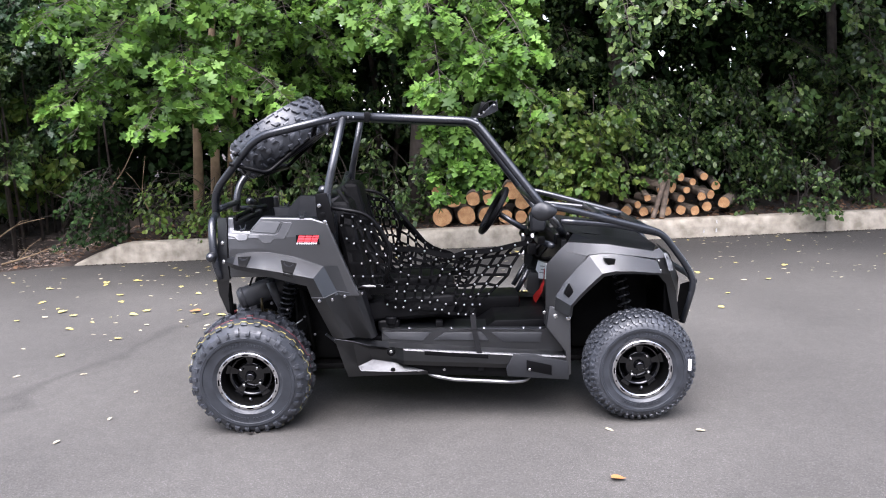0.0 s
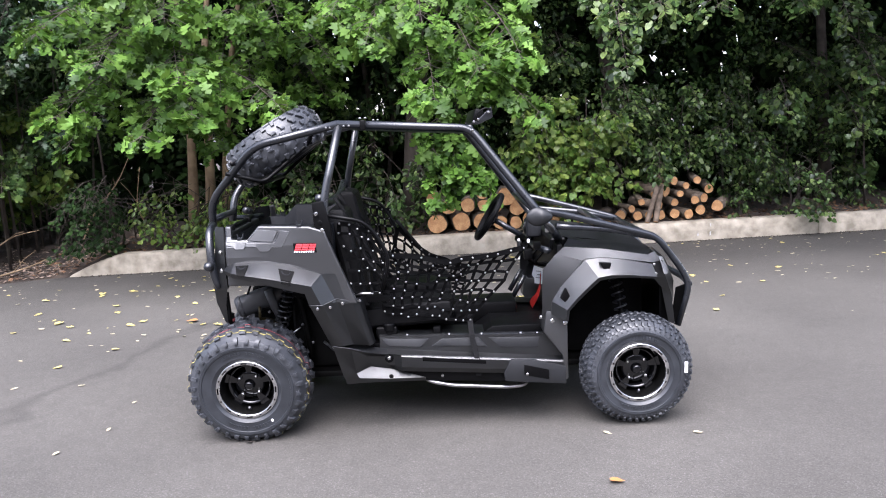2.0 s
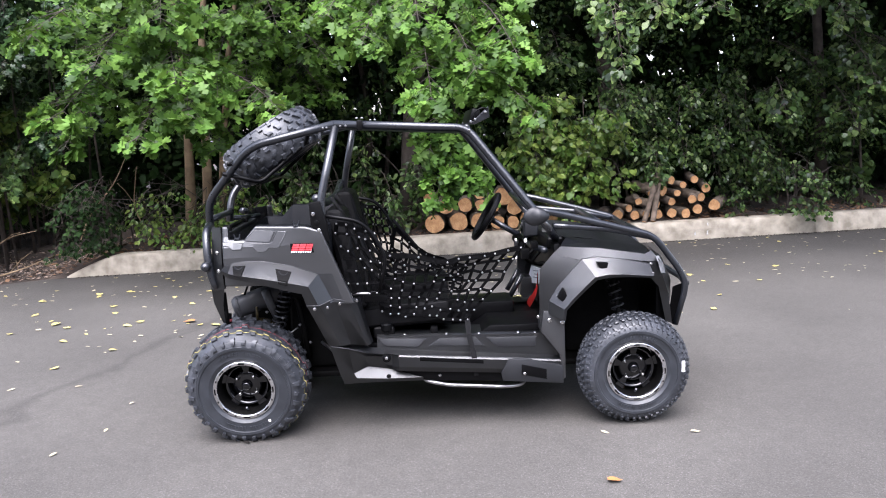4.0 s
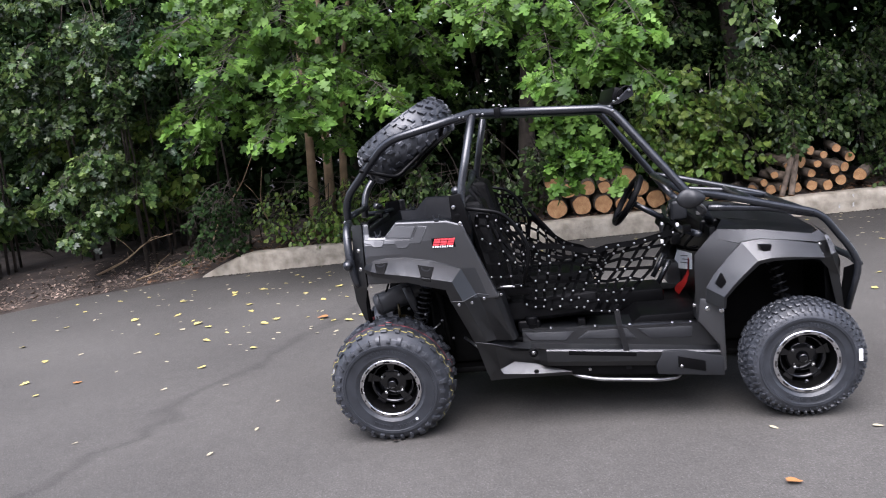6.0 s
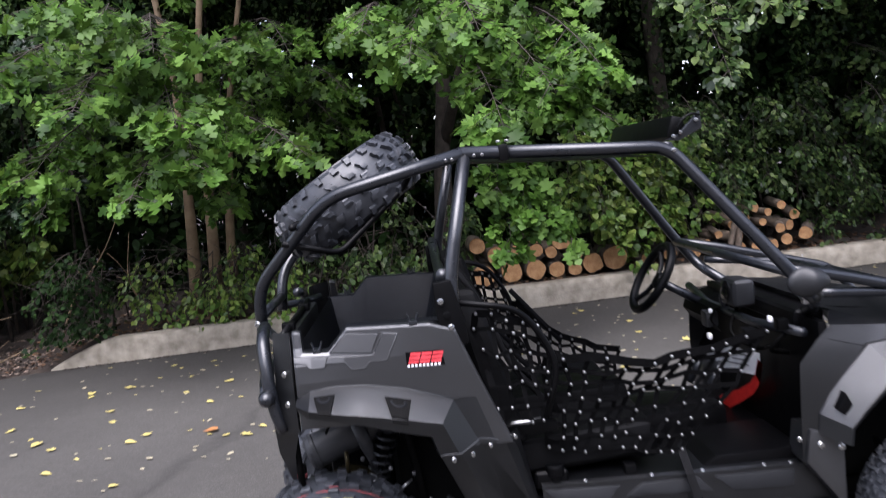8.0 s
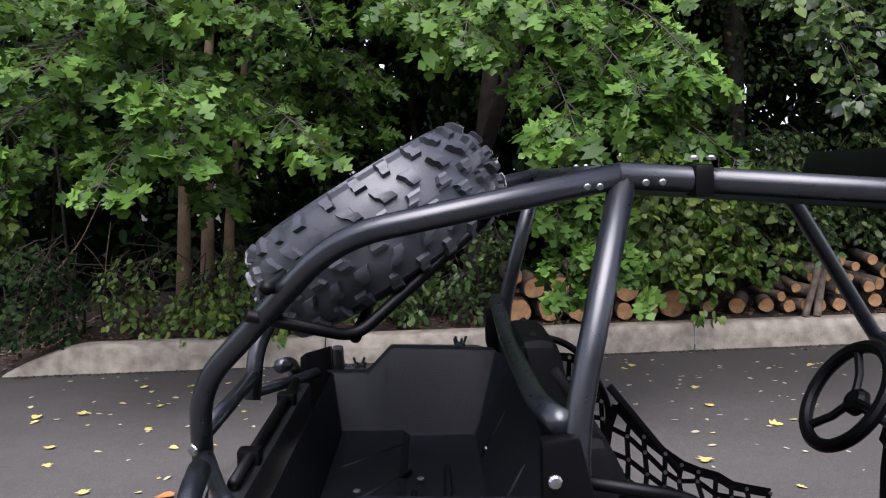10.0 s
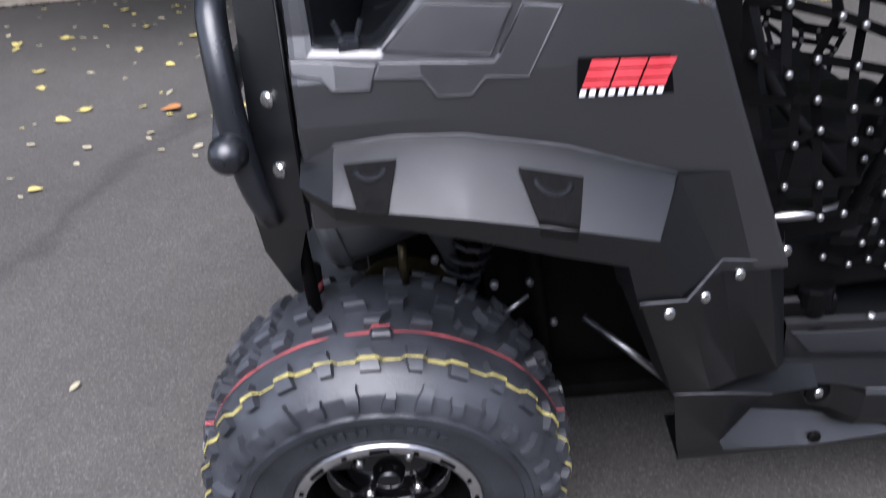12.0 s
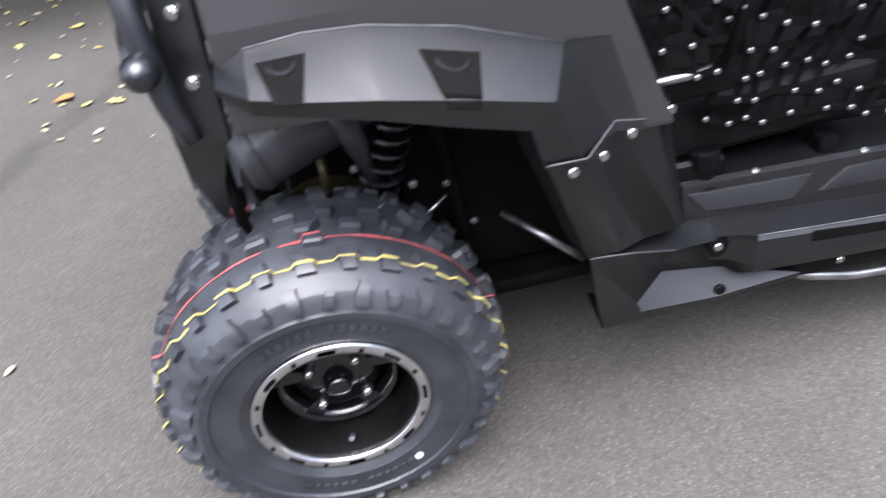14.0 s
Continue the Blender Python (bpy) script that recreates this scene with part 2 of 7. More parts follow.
def rounded(pts, r=0.06, n=5):
    """The line through pts with its corners rounded off over r metres."""
    pts = [Vector(p) for p in pts]
    out = [pts[0]]
    for a, b, c in zip(pts, pts[1:], pts[2:]):
        ra = min(r, (a - b).length * 0.48)
        rc = min(r, (c - b).length * 0.48)
        p, q = b + (a - b).normalized() * ra, b + (c - b).normalized() * rc
        for i in range(n + 1):
            t = i / n
            out.append(p * (1 - t) ** 2 + b * 2 * t * (1 - t) + q * t * t)
    return out + [pts[-1]]


def tube(name, pts, r, material, parent=None, label="", bend=0.06, seg=12):
    bm = bmesh.new()
    tube_into(bm, rounded(pts, bend), r, seg)
    return part(name, bm, material, parent, label)


# ---- ground ----
def kerb_y(x):
    return 4.66 + 0.075 * x


def edge_y(x):
    """Where the paving ends: along the back of the kerb, and round the bare corner past its end."""
    if x > -2.68:
        return kerb_y(x) + 0.15
    s = -2.68 - x
    return 4.46 - 0.25 * s - 0.30 * s * s if s < 1.6 else 3.29 - 1.1 * (s - 1.6)


bm = bmesh.new()
bmesh.ops.create_grid(bm, x_segments=8, y_segments=8, size=400)
ground = part("ground", bm, ASPHALT)
tagged(ground, "worn grey asphalt paving with fine pale aggregate", "ground", kind="structure")

rng = np.random.default_rng(5)


def build_bed():
    """The planting bed behind the kerb: dark uneven soil."""
    xs = np.concatenate([np.linspace(-14, -4.5, 16), np.linspace(-4.4, 7, 150), np.linspace(7.2, 30, 16)])
    vs = np.concatenate([np.linspace(0, 1.2, 22), np.linspace(1.4, 6, 14), [9, 14, 30]])
    V, F = [], []
    for i, x in enumerate(xs):
        e = max(edge_y(x), -6)
        kerbed = min(1, max(0, (x + 2.75) / 0.35))
        for j, v in enumerate(vs):
            rise = min(v, 1.0) * (0.10 if kerbed > 0.5 else 0.22)
            bumps = 0.035 * noise.noise((x * 2.1, v * 2.4, 0)) + 0.012 * noise.noise((x * 9, v * 9, 3))
            z = 0.165 * kerbed + rise + (bumps if j else 0.0) * min(1, v * 6 + 0.2)
            V.append((x, e + v - (0.01 if j else 0.02), max(z, -0.02) if j else 0.16 * kerbed - 0.02))
        if i:
            for j in range(len(vs) - 1):
                a, b = (i - 1) * len(vs) + j, i * len(vs) + j
                F += [(a, b, b + 1), (a, b + 1, a + 1)]
    ob = mesh_tris("soil_bed", V, F, SOIL)
    return tagged(ob, "dark bare soil of the planting bed behind the kerb", "soil", kind="structure")


build_bed()


def bed_z(x, y):
    v = y - edge_y(x)
    kerbed = min(1, max(0, (x + 2.75) / 0.35))
    return 0.165 * kerbed + min(v, 1.0) * (0.10 if kerbed > 0.5 else 0.22) + 0.035 * noise.noise((x * 2.1, v * 2.4, 0))


def build_kerb():
    """Cast concrete kerb in lengths, with joints; its end slopes down to the paving."""
    kerb = empty("kerb")
    tagged(kerb, "weathered pale concrete kerb with a sloped end", "kerb", kind="structure")
    cuts = [-2.70, -0.55, 2.09, 4.75, 7.4, 10.4, 13.4, 17.0, 21.0]
    for c0, c1 in zip(cuts, cuts[1:]):
        b = bmesh.new()
        steps = max(3, int((c1 - c0) / 0.12))
        rings = []
        for i in range(steps + 1):
            x = c0 + 0.004 + (c1 - c0 - 0.008) * i / steps
            h = 0.19
            if x < -2.25:
                h = 0.012 + 0.178 * max(0, (x + 2.70) / 0.45) ** 0.85
            y = kerb_y(x) + 0.006 * noise.noise((x * 3, 0, 0))
            w = 0.004 * noise.noise((x * 7, 4, 0))
            prof = [(y, -0.05), (y + 0.004, h * 0.55), (y + 0.018, h - 0.026 * min(1, h / 0.1)), (y + 0.030, h - 0.008), (y + 0.046, h + w), (y + 0.15, h + 0.004 + w), (y + 0.165, h - 0.012), (y + 0.165, -0.05)]
            rings.append([b.verts.new((x, py, pz)) for py, pz in prof])
        for r0, r1 in zip(rings, rings[1:]):
            for k in range(len(r0) - 1):
                f = b.faces.new((r0[k], r1[k], r1[k + 1], r0[k + 1]))
                f.smooth = k > 0
        b.faces.new(rings[0])
        b.faces.new(rings[-1][::-1])
        part("kerb_length", b, CONCRETE, kerb)
    for x, h in ((3.47, 0.11), (3.60, 0.12), (2.09, 0.15)):
        b = bmesh.new()
        wide = 0.007 if x > 3 else 0.005
        y = kerb_y(x)
        vs = [b.verts.new((x + sx * wide + 0.01 * k, y - 0.004 + 0.02 * k, 0.045 + h * k)) for k in (0, 1) for sx in (-1, 1)]
        vs2 = [b.verts.new(v.co + Vector((0, 0.012, 0))) for v in vs]
        b.faces.new((vs[0], vs[1], vs[3], vs[2]))
        b.faces.new((vs2[2], vs2[3], vs2[1], vs2[0]))
        for i, j in ((0, 1), (1, 3), (3, 2), (2, 0)):
            b.faces.new((vs[j], vs[i], vs2[i], vs2[j]))
        part("paint_mark", b, PAINT, kerb, "thin smear of old white paint")
    return kerb


build_kerb()


def scatter_chips(name, label, n, pick, size, material, category, ground_z=None):
    """Small flat bits lying loose on the soil, or at the height given."""
    V, F = [], []
    for _ in range(n):
        x, y = pick()
        z = bed_z(x, y) + 0.008 if ground_z is None else ground_z
        a, s = rng.uniform(0, 6.3), size * rng.uniform(0.4, 1.3)
        w = s * rng.uniform(0.25, 0.6)
        d, e = np.array((math.cos(a), math.sin(a), rng.normal(0, 0.3))), np.array((-math.sin(a), math.cos(a), rng.normal(0, 0.4)))
        c = np.array((x, y, z))
        k = len(V)
        up = np.array((0, 0, 0.3 * w))
        V += [c - d * s, c + e * w - up, c + d * s, c - e * w + up, c + up * 1.5]
        F += [(k, k + 3, k + 4), (k + 3, k + 2, k + 4), (k + 2, k + 1, k + 4), (k + 1, k, k + 4)]
    ob = mesh_tris(name, V, F, material)
    return tagged(ob, label, category, kind="stuff")


def pick_corner():
    x = rng.uniform(-5.2, -2.35)
    return x, edge_y(x) + 0.03 + abs(rng.normal(0, 0.45)) + (0.1 if x > -2.7 else 0)


def pick_bed():
    x = rng.uniform(-3.2, 6.5)
    return x, edge_y(x) + 0.06 + abs(rng.normal(0, 0.4))


scatter_chips("wood_chip_mulch", "pale brown wood chips spilled over the bare corner", 2600, pick_corner, 0.020, CHIPS, "mulch")
scatter_chips("leaf_litter", "brown dry leaf litter on the soil behind the kerb", 2600, pick_bed, 0.028, LITTER, "leaf litter")



def pick_gutter():
    x = rng.uniform(-2.6, 6.5)
    return x, kerb_y(x) - 0.006 - abs(rng.normal(0, 0.035))


scatter_chips("gutter_dirt", "dark crumbs of dirt and leaf along the foot of the kerb", 2400, pick_gutter, 0.011, SOIL, "dirt", 0.003)

# ---- unseen wall added behind the camera to darken low reflections ----
WALL = mat("dull_brown_wall", (0.10, 0.085, 0.075), (0.15, 0.13, 0.115), 2.0, 0.9, bump=0.3, bump_scale=30)
bm = bmesh.new()
bmesh.ops.create_cube(bm, size=1.0, matrix=Matrix.Translation((1.0, -22.0, 4.4)) @ Matrix.Diagonal((110, 0.4, 9.0, 1)))
tagged(part("unseen_wall_south", bm, WALL), "plain brown wall added out of view to darken reflections", "wall", kind="structure")

# ---- foliage ----
# Leaf outlines in a unit square, folded along the rib: x across, y along, z up.
def leaf_shape(side, ribs):
    """Rib points and one half's outline, mirrored, as vertices and triangles."""
    V = [(0, y, -0.03 * y * y) for y in ribs]
    k = len(V)
    V += [(x, y, 0.16 * x - 0.22 * y * y * 0.4) for x, y in side]
    j = len(V)
    V += [(-x, y, 0.16 * x - 0.22 * y * y * 0.4) for x, y in side]
    F = []
    m = len(side)
    # rib point nearest to each outline point
    near = [min(range(len(ribs)), key=lambda q: abs(ribs[q] - y)) for _, y in side]
    for a in range(m - 1):
        F.append((near[a], k + a, k + a + 1))
        F.append((near[a], j + a + 1, j + a))
        if near[a + 1] != near[a]:
            F.append((near[a], k + a + 1, near[a + 1]))
            F.append((near[a], near[a + 1], j + a + 1))
    F.append((near[-1], k + m - 1, len(ribs) - 1))
    F.append((near[-1], len(ribs) - 1, j + m - 1))
    return np.array(V, float), np.array(F, int)


LOBED = leaf_shape([(0.08, -0.05), (0.40, 0.03), (0.24, 0.20), (0.55, 0.46), (0.20, 0.53), (0.25, 0.78)], [0.0, 0.3, 0.6, 1.0])
HEART = leaf_shape([(0.22, -0.10), (0.44, 0.16), (0.40, 0.46), (0.20, 0.76)], [0.0, 0.4, 1.0])
OVAL = leaf_shape([(0.22, 0.16), (0.28, 0.50), (0.15, 0.82)], [0.0, 0.5, 1.0])


def unit(v):
    return v / np.maximum(np.linalg.norm(v, axis=1, keepdims=True), 1e-9)


def leaves(name, P, D, N, S, shape, material, parent=None):
    """Many leaves as one mesh: places, directions, face normals and lengths."""
    V0, F0 = shape
    D = unit(D)
    N = unit(N - D * (N * D).sum(1, keepdims=True))
    X = np.cross(D, N)
    V = P[:, None] + S[:, None, None] * (V0[None, :, :1] * X[:, None] + V0[None, :, 1:2] * D[:, None] + V0[None, :, 2:] * N[:, None])
    F = F0[None] + (np.arange(len(P)) * len(V0))[:, None, None]
    return mesh_tris(name, V.reshape(-1, 3), F.reshape(-1, 3), material, parent)


class Sprays:
    """Gathers the leaves and twigs of leafy boughs."""

    def __init__(self, seed):
        self.r = np.random.default_rng(seed)
        self.P, self.D, self.N, self.S = [], [], [], []
        self.twigs = bmesh.new()

    def bough(self, base, tip, width, count, size, sag=0.12, twigs=True, thick=0.008):
        r = self.r
        base, tip = np.array(base, float), np.array(tip, float)
        L = np.linalg.norm(tip - base)
        axis = (tip - base) / L
        side = np.cross(axis, (0, 0, 1.0))
        side /= max(np.linalg.norm(side), 1e-6)
        n_side = max(4, int(L / 0.11))
        curve = lambda t: base + (tip - base) * t + np.array((0, 0, 1.0)) * (4 * sag * L * t * (1 - t))
        if twigs:
            tube_into(self.twigs, [Vector(curve(t)) for t in np.linspace(0, 1, 6)], [thick * (1 - 0.8 * t) for t in np.linspace(0, 1, 6)], 4, False)
        per = max(2, count // (n_side * 2))
        for i in range(n_side):
            t0 = 0.12 + 0.88 * (i + r.uniform(0, 0.9)) / n_side
            for s in (-1, 1):
                a = curve(min(t0, 1.0))
                reach = width * (0.35 + 0.65 * math.sin(math.pi * min(1, 0.25 + 0.72 * t0))) * r.uniform(0.55, 1.15)
                d = axis * r.uniform(0.3, 0.8) + side * s * r.uniform(0.6, 1.1) + np.array((0, 0, r.uniform(-0.5, 0.15)))
                d /= np.linalg.norm(d)
                b = a + d * reach + np.array((0, 0, -0.18 * reach))
                if twigs:
                    tube_into(self.twigs, [Vector(a), Vector((a + b) / 2 + np.array((0, 0, 0.03 * reach))), Vector(b)], [thick * 0.4, thick * 0.3, thick * 0.15], 3, False)
                u = np.sqrt(r.uniform(0.02, 1.0, per))
                p = a + (b - a) * u[:, None] + r.normal(0, 0.022, (per, 3)) + np.array((0, 0, -0.015))
                self.P.append(p)
                sp = np.where(r.uniform(size=per) < 0.5, -1.0, 1.0)[:, None]
                dd = d * 0.55 + np.cross(d, (0, 0, 1.0)) * sp * 0.7 + np.array((0, -0.15, -0.55)) + r.normal(0, 0.35, (per, 3))
                self.D.append(dd)
                self.N.append(np.array((0, -0.55, 0.75)) + r.normal(0, 0.55, (per, 3)))
                self.S.append(size * r.uniform(0.55, 1.25, per))

    def cloud(self, lo, hi, count, size, spread=0.8, clump=0.0):
        """Leaves strewn through a box, thinned by noise so that gaps stay."""
        r = self.r
        p = r.uniform(lo, hi, (count, 3))
        if clump:
            keep = np.array([noise.noise(Vector(q) * clump) > -0.12 for q in p])
            p = p[keep]
        n = len(p)
        self.P.append(p)
        self.D.append(np.array((0, -0.2, -0.6)) + r.normal(0, spread, (n, 3)))
        self.N.append(np.array((0, -0.5, 0.6)) + r.normal(0, 0.5, (n, 3)))
        self.S.append(size * r.uniform(0.6, 1.3, n))

    def finish(self, plant, shape, material, bark, crown="crown"):
        leaves(crown, np.concatenate(self.P), np.concatenate(self.D), np.concatenate(self.N), np.concatenate(self.S), shape, material, plant)
        if len(self.twigs.verts):
            tagged(part("branchwork", self.twigs, bark, plant), kind="stuff")
        else:
            self.twigs.free()


def stem(plant, pts, r0, r1, bark, name="trunk"):
    pts = rounded(pts, 0.3, 4)
    b = bmesh.new()
    n = len(pts)
    radii = [(r0 + (r1 - r0) * i / (n - 1)) * (1.25 if i == 0 else 1) for i in range(n)]
    tube_into(b, pts, radii, 10)
    return part(name, b, bark, plant)


def maple():
    """Young tree with three stems; its leafy boughs reach out over the paving."""
    tree = empty("tree", (0, 0, 0))
    tagged(tree, "young broadleaf tree with three smooth brown stems and bright lobed leaves", "tree")
    stem(tree, [(-1.71, 5.2, 0.05), (-1.66, 5.2, 0.9), (-1.60, 5.15, 2.0), (-1.7, 5.0, 3.6)], 0.058, 0.025, BARK)
    stem(tree, [(-1.53, 5.22, 0.05), (-1.48, 5.2, 1.0), (-1.40, 5.1, 2.2), (-1.1, 4.9, 3.8)], 0.055, 0.025, BARK)
    stem(tree, [(-1.44, 5.45, 0.05), (-1.38, 5.45, 1.0), (-1.2, 5.4, 2.2), (-0.8, 5.4, 3.8)], 0.046, 0.02, BARK)
    s = Sprays(11)
    main = [((-1.5, 4.6, 1.75), (-1.36, 2.9, 1.24), 0.34, 330), ((-1.4, 4.5, 1.85), (-0.95, 2.9, 1.40), 0.32, 300), ((-1.6, 4.7, 2.2), (-1.05, 3.0, 1.66), 0.42, 380),
            ((-1.2, 6.0, 2.6), (-0.75, 4.9, 2.1), 0.42, 300), ((-1.9, 4.6, 2.3), (-1.65, 3.0, 1.80), 0.42, 340), ((-2.0, 4.7, 2.0), (-2.05, 3.2, 1.45), 0.38, 300),
            ((-1.6, 4.7, 2.7), (-1.15, 3.1, 2.12), 0.42, 300), ((-1.2, 4.8, 1.9), (-0.35, 3.4, 1.42), 0.34, 240), ((-2.2, 4.8, 2.6), (-2.2, 3.2, 2.05), 0.42, 300),
            ((-1.5, 5.0, 1.6), (-1.0, 3.8, 1.15), 0.30, 220), ((-2.2, 4.9, 1.9), (-2.3, 3.8, 1.2), 0.3, 200), ((-0.6, 6.1, 2.4), (-0.15, 5.0, 1.95), 0.36, 240)]
    for b, t, w, c in main:
        s.bough(b, t, w, int(c * 0.85), 0.096, 0.05)
    r = np.random.default_rng(3)
    for _ in range(11):
        x = r.uniform(-3.0, 0.6)
        z = r.uniform(1.5, 3.9)
        y = r.uniform(4.5, 5.6)
        s.bough((x * 0.6 - 0.6, y + 0.9, z + 0.5), (x, y - 0.2, z), 0.38, 200, 0.095, 0.1)
    for _ in range(18):
        x, z, y = r.uniform(-2.5, 0.3), r.uniform(1.35, 3.5), r.uniform(2.9, 4.2)
        if z < 1.35 + 0.35 * abs(x + 1.2) or x > -0.75:
            continue
        s.bough((x * 0.8 - 0.3 + r.normal(0, 0.2), y + 0.7, z + r.uniform(0.1, 0.5)), (x, y, z), r.uniform(0.16, 0.28), 90, 0.092, r.uniform(-0.03, 0.08), True, 0.005)
    s.finish(tree, LOBED, GREEN_BRIGHT, DARKBARK)


def mulberry():
    """Tree behind the stacked logs whose boughs hang low over the paving."""
    tree = empty("tree")
    tagged(tree, "broadleaf tree with drooping boughs of fresh green leaves over stacked logs", "tree")
    stem(tree, [(0.55, 5.9, 0.1), (0.6, 5.8, 1.2), (0.75, 5.4, 2.6), (0.9, 4.8, 4.0)], 0.10, 0.04, DARKBARK)
    stem(tree, [(0.62, 5.8, 1.4), (0.9, 5.0, 2.3), (1.1, 3.9, 2.6), (1.2, 3.1, 2.3)], 0.05, 0.012, DARKBARK, "limb")
    s = Sprays(12)
    main = [((0.5, 4.0, 2.4), (0.36, 2.8, 1.86), 0.34, 260), ((0.7, 4.0, 2.6), (0.78, 2.7, 1.95), 0.36, 280), ((1.0, 3.9, 2.2), (1.18, 2.8, 1.62), 0.38, 330),
            ((1.0, 3.7, 1.9), (1.60, 2.8, 1.33), 0.30, 300), ((0.8, 3.6, 1.95), (0.84, 2.6, 1.44), 0.32, 280), ((1.3, 3.9, 2.3), (1.5, 2.9, 1.72), 0.34, 280),
            ((0.95, 3.4, 1.7), (0.80, 3.0, 1.02), 0.20, 200), ((1.0, 3.3, 1.5), (1.08, 3.0, 0.80), 0.19, 200), ((0.9, 3.3, 1.25), (0.86, 3.0, 0.66), 0.14, 130),
            ((1.05, 3.2, 1.35), (0.95, 3.0, 0.95), 0.18, 140), ((0.2, 4.2, 2.5), (0.1, 3.0, 2.1), 0.34, 220), ((1.35, 3.8, 2.0), (1.35, 3.0, 1.45), 0.26, 200),
            ((1.1, 3.2, 1.1), (1.25, 3.05, 0.72), 0.12, 80)]
    for b, t, w, c in main:
        s.bough(b, t, w, int(c * 0.9), 0.090, 0.05)
    r = np.random.default_rng(4)
    for _ in range(12):
        x, z, y = r.uniform(-0.3, 2.2), r.uniform(1.9, 4.2), r.uniform(3.9, 5.6)
        s.bough((x * 0.7 + 0.2, y + 0.9, z + 0.5), (x, y - 0.2, z), 0.36, 180, 0.100, 0.1)
    for _ in range(17):
        x, z, y = r.uniform(0.35, 1.75), r.uniform(1.6, 3.5), r.uniform(2.8, 4.0)
        s.bough((x * 0.8 + 0.2 + r.normal(0, 0.2), y + 0.7, z + r.uniform(0.2, 0.6)), (x, y, z), r.uniform(0.15, 0.25), 90, 0.088, r.uniform(-0.03, 0.08), True, 0.005)
    s.finish(tree, LOBED, GREEN_BRIGHT, DARKBARK)


def right_tree():
    tree = empty("tree")
    tagged(tree, "dark broadleaf tree with sparse hanging clusters of round leaves", "tree")
    stem(tree, [(2.9, 6.2, 0.1), (2.85, 6.1, 1.4), (2.7, 5.8, 2.8), (2.6, 5.2, 4.2)], 0.11, 0.05, DARKBARK)
    stem(tree, [(5.3, 6.0, 0.1), (5.2, 5.9, 1.4), (5.0, 5.7, 3.0), (5.0, 5.4, 4.2)], 0.07, 0.03, DARKBARK)
    s = Sprays(13)
    for b, t, w, c in [((2.4, 4.2, 2.6), (2.25, 3.0, 1.95), 0.3, 190), ((2.35, 3.7, 2.2), (2.30, 3.0, 1.58), 0.20, 120), ((2.6, 4.2, 2.6), (2.62, 3.1, 2.0), 0.3, 180),
                       ((4.0, 4.9, 2.7), (3.9, 3.6, 2.1), 0.34, 160), ((4.6, 5.0, 2.7), (4.5, 4.0, 2.0), 0.36, 200), ((5.1, 5.2, 2.0), (4.95, 4.3, 1.45), 0.32, 150),
                       ((3.4, 5.0, 2.6), (3.3, 3.8, 2.1), 0.34, 130), ((4.4, 5.2, 1.6), (4.2, 4.5, 1.2), 0.28, 110), ((5.0, 5.2, 1.5), (4.9, 4.5, 1.0), 0.28, 110)]:
        s.bough(b, t, w, int(c * 1.6), 0.062, 0.08)
    r = np.random.default_rng(6)
    for _ in range(34):
        x, z, y = r.uniform(2.0, 7.5), r.uniform(1.2, 4.2), r.uniform(4.7, 5.8)
        s.bough((x, y + 0.9, z + 0.5), (x + r.uniform(-0.3, 0.3), y - 0.3, z), 0.38, 190, 0.065, 0.1)
    s.finish(tree, HEART, GREEN_MID, DARKBARK)


def shrub(label, seed, x0, x1, y0, y1, z0, z1, n, count, size, shape, material, stems=5, droop=0.3):
    """A bush: thin stems from the ground and short leafy boughs that lean out."""
    plant = empty("shrub")
    tagged(plant, label, "shrub")
    r = np.random.default_rng(seed)
    s = Sprays(seed)
    for _ in range(stems):
        x, y = r.uniform(x0, x1), r.uniform(y0 + 0.2, y1) + 0.2
        stem(plant, [(x, y, bed_z(x, y) - 0.03), (x + r.normal(0, 0.1), y - 0.05, (z0 + z1) / 2), (x + r.normal(0, 0.2), y - 0.2, z1 - 0.05)], 0.012, 0.004, DARKBARK, "stem")
    for _ in range(n):
        x, y, z = r.uniform(x0, x1), r.uniform(y0, y1), r.uniform(z0, z1)
        q = (x + r.uniform(-0.2, 0.2), y - r.uniform(0.2, 0.4), max(z - r.uniform(0, droop), bed_z(x, y) + 0.02 if y > edge_y(x) + 0.4 else 0.24))
        s.bough((x, y + 0.15, z + 0.1), q, r.uniform(0.12, 0.24), count, size, 0.1, True, 0.005)
    s.finish(plant, shape, material, DARKBARK, "foliage")
    return plant


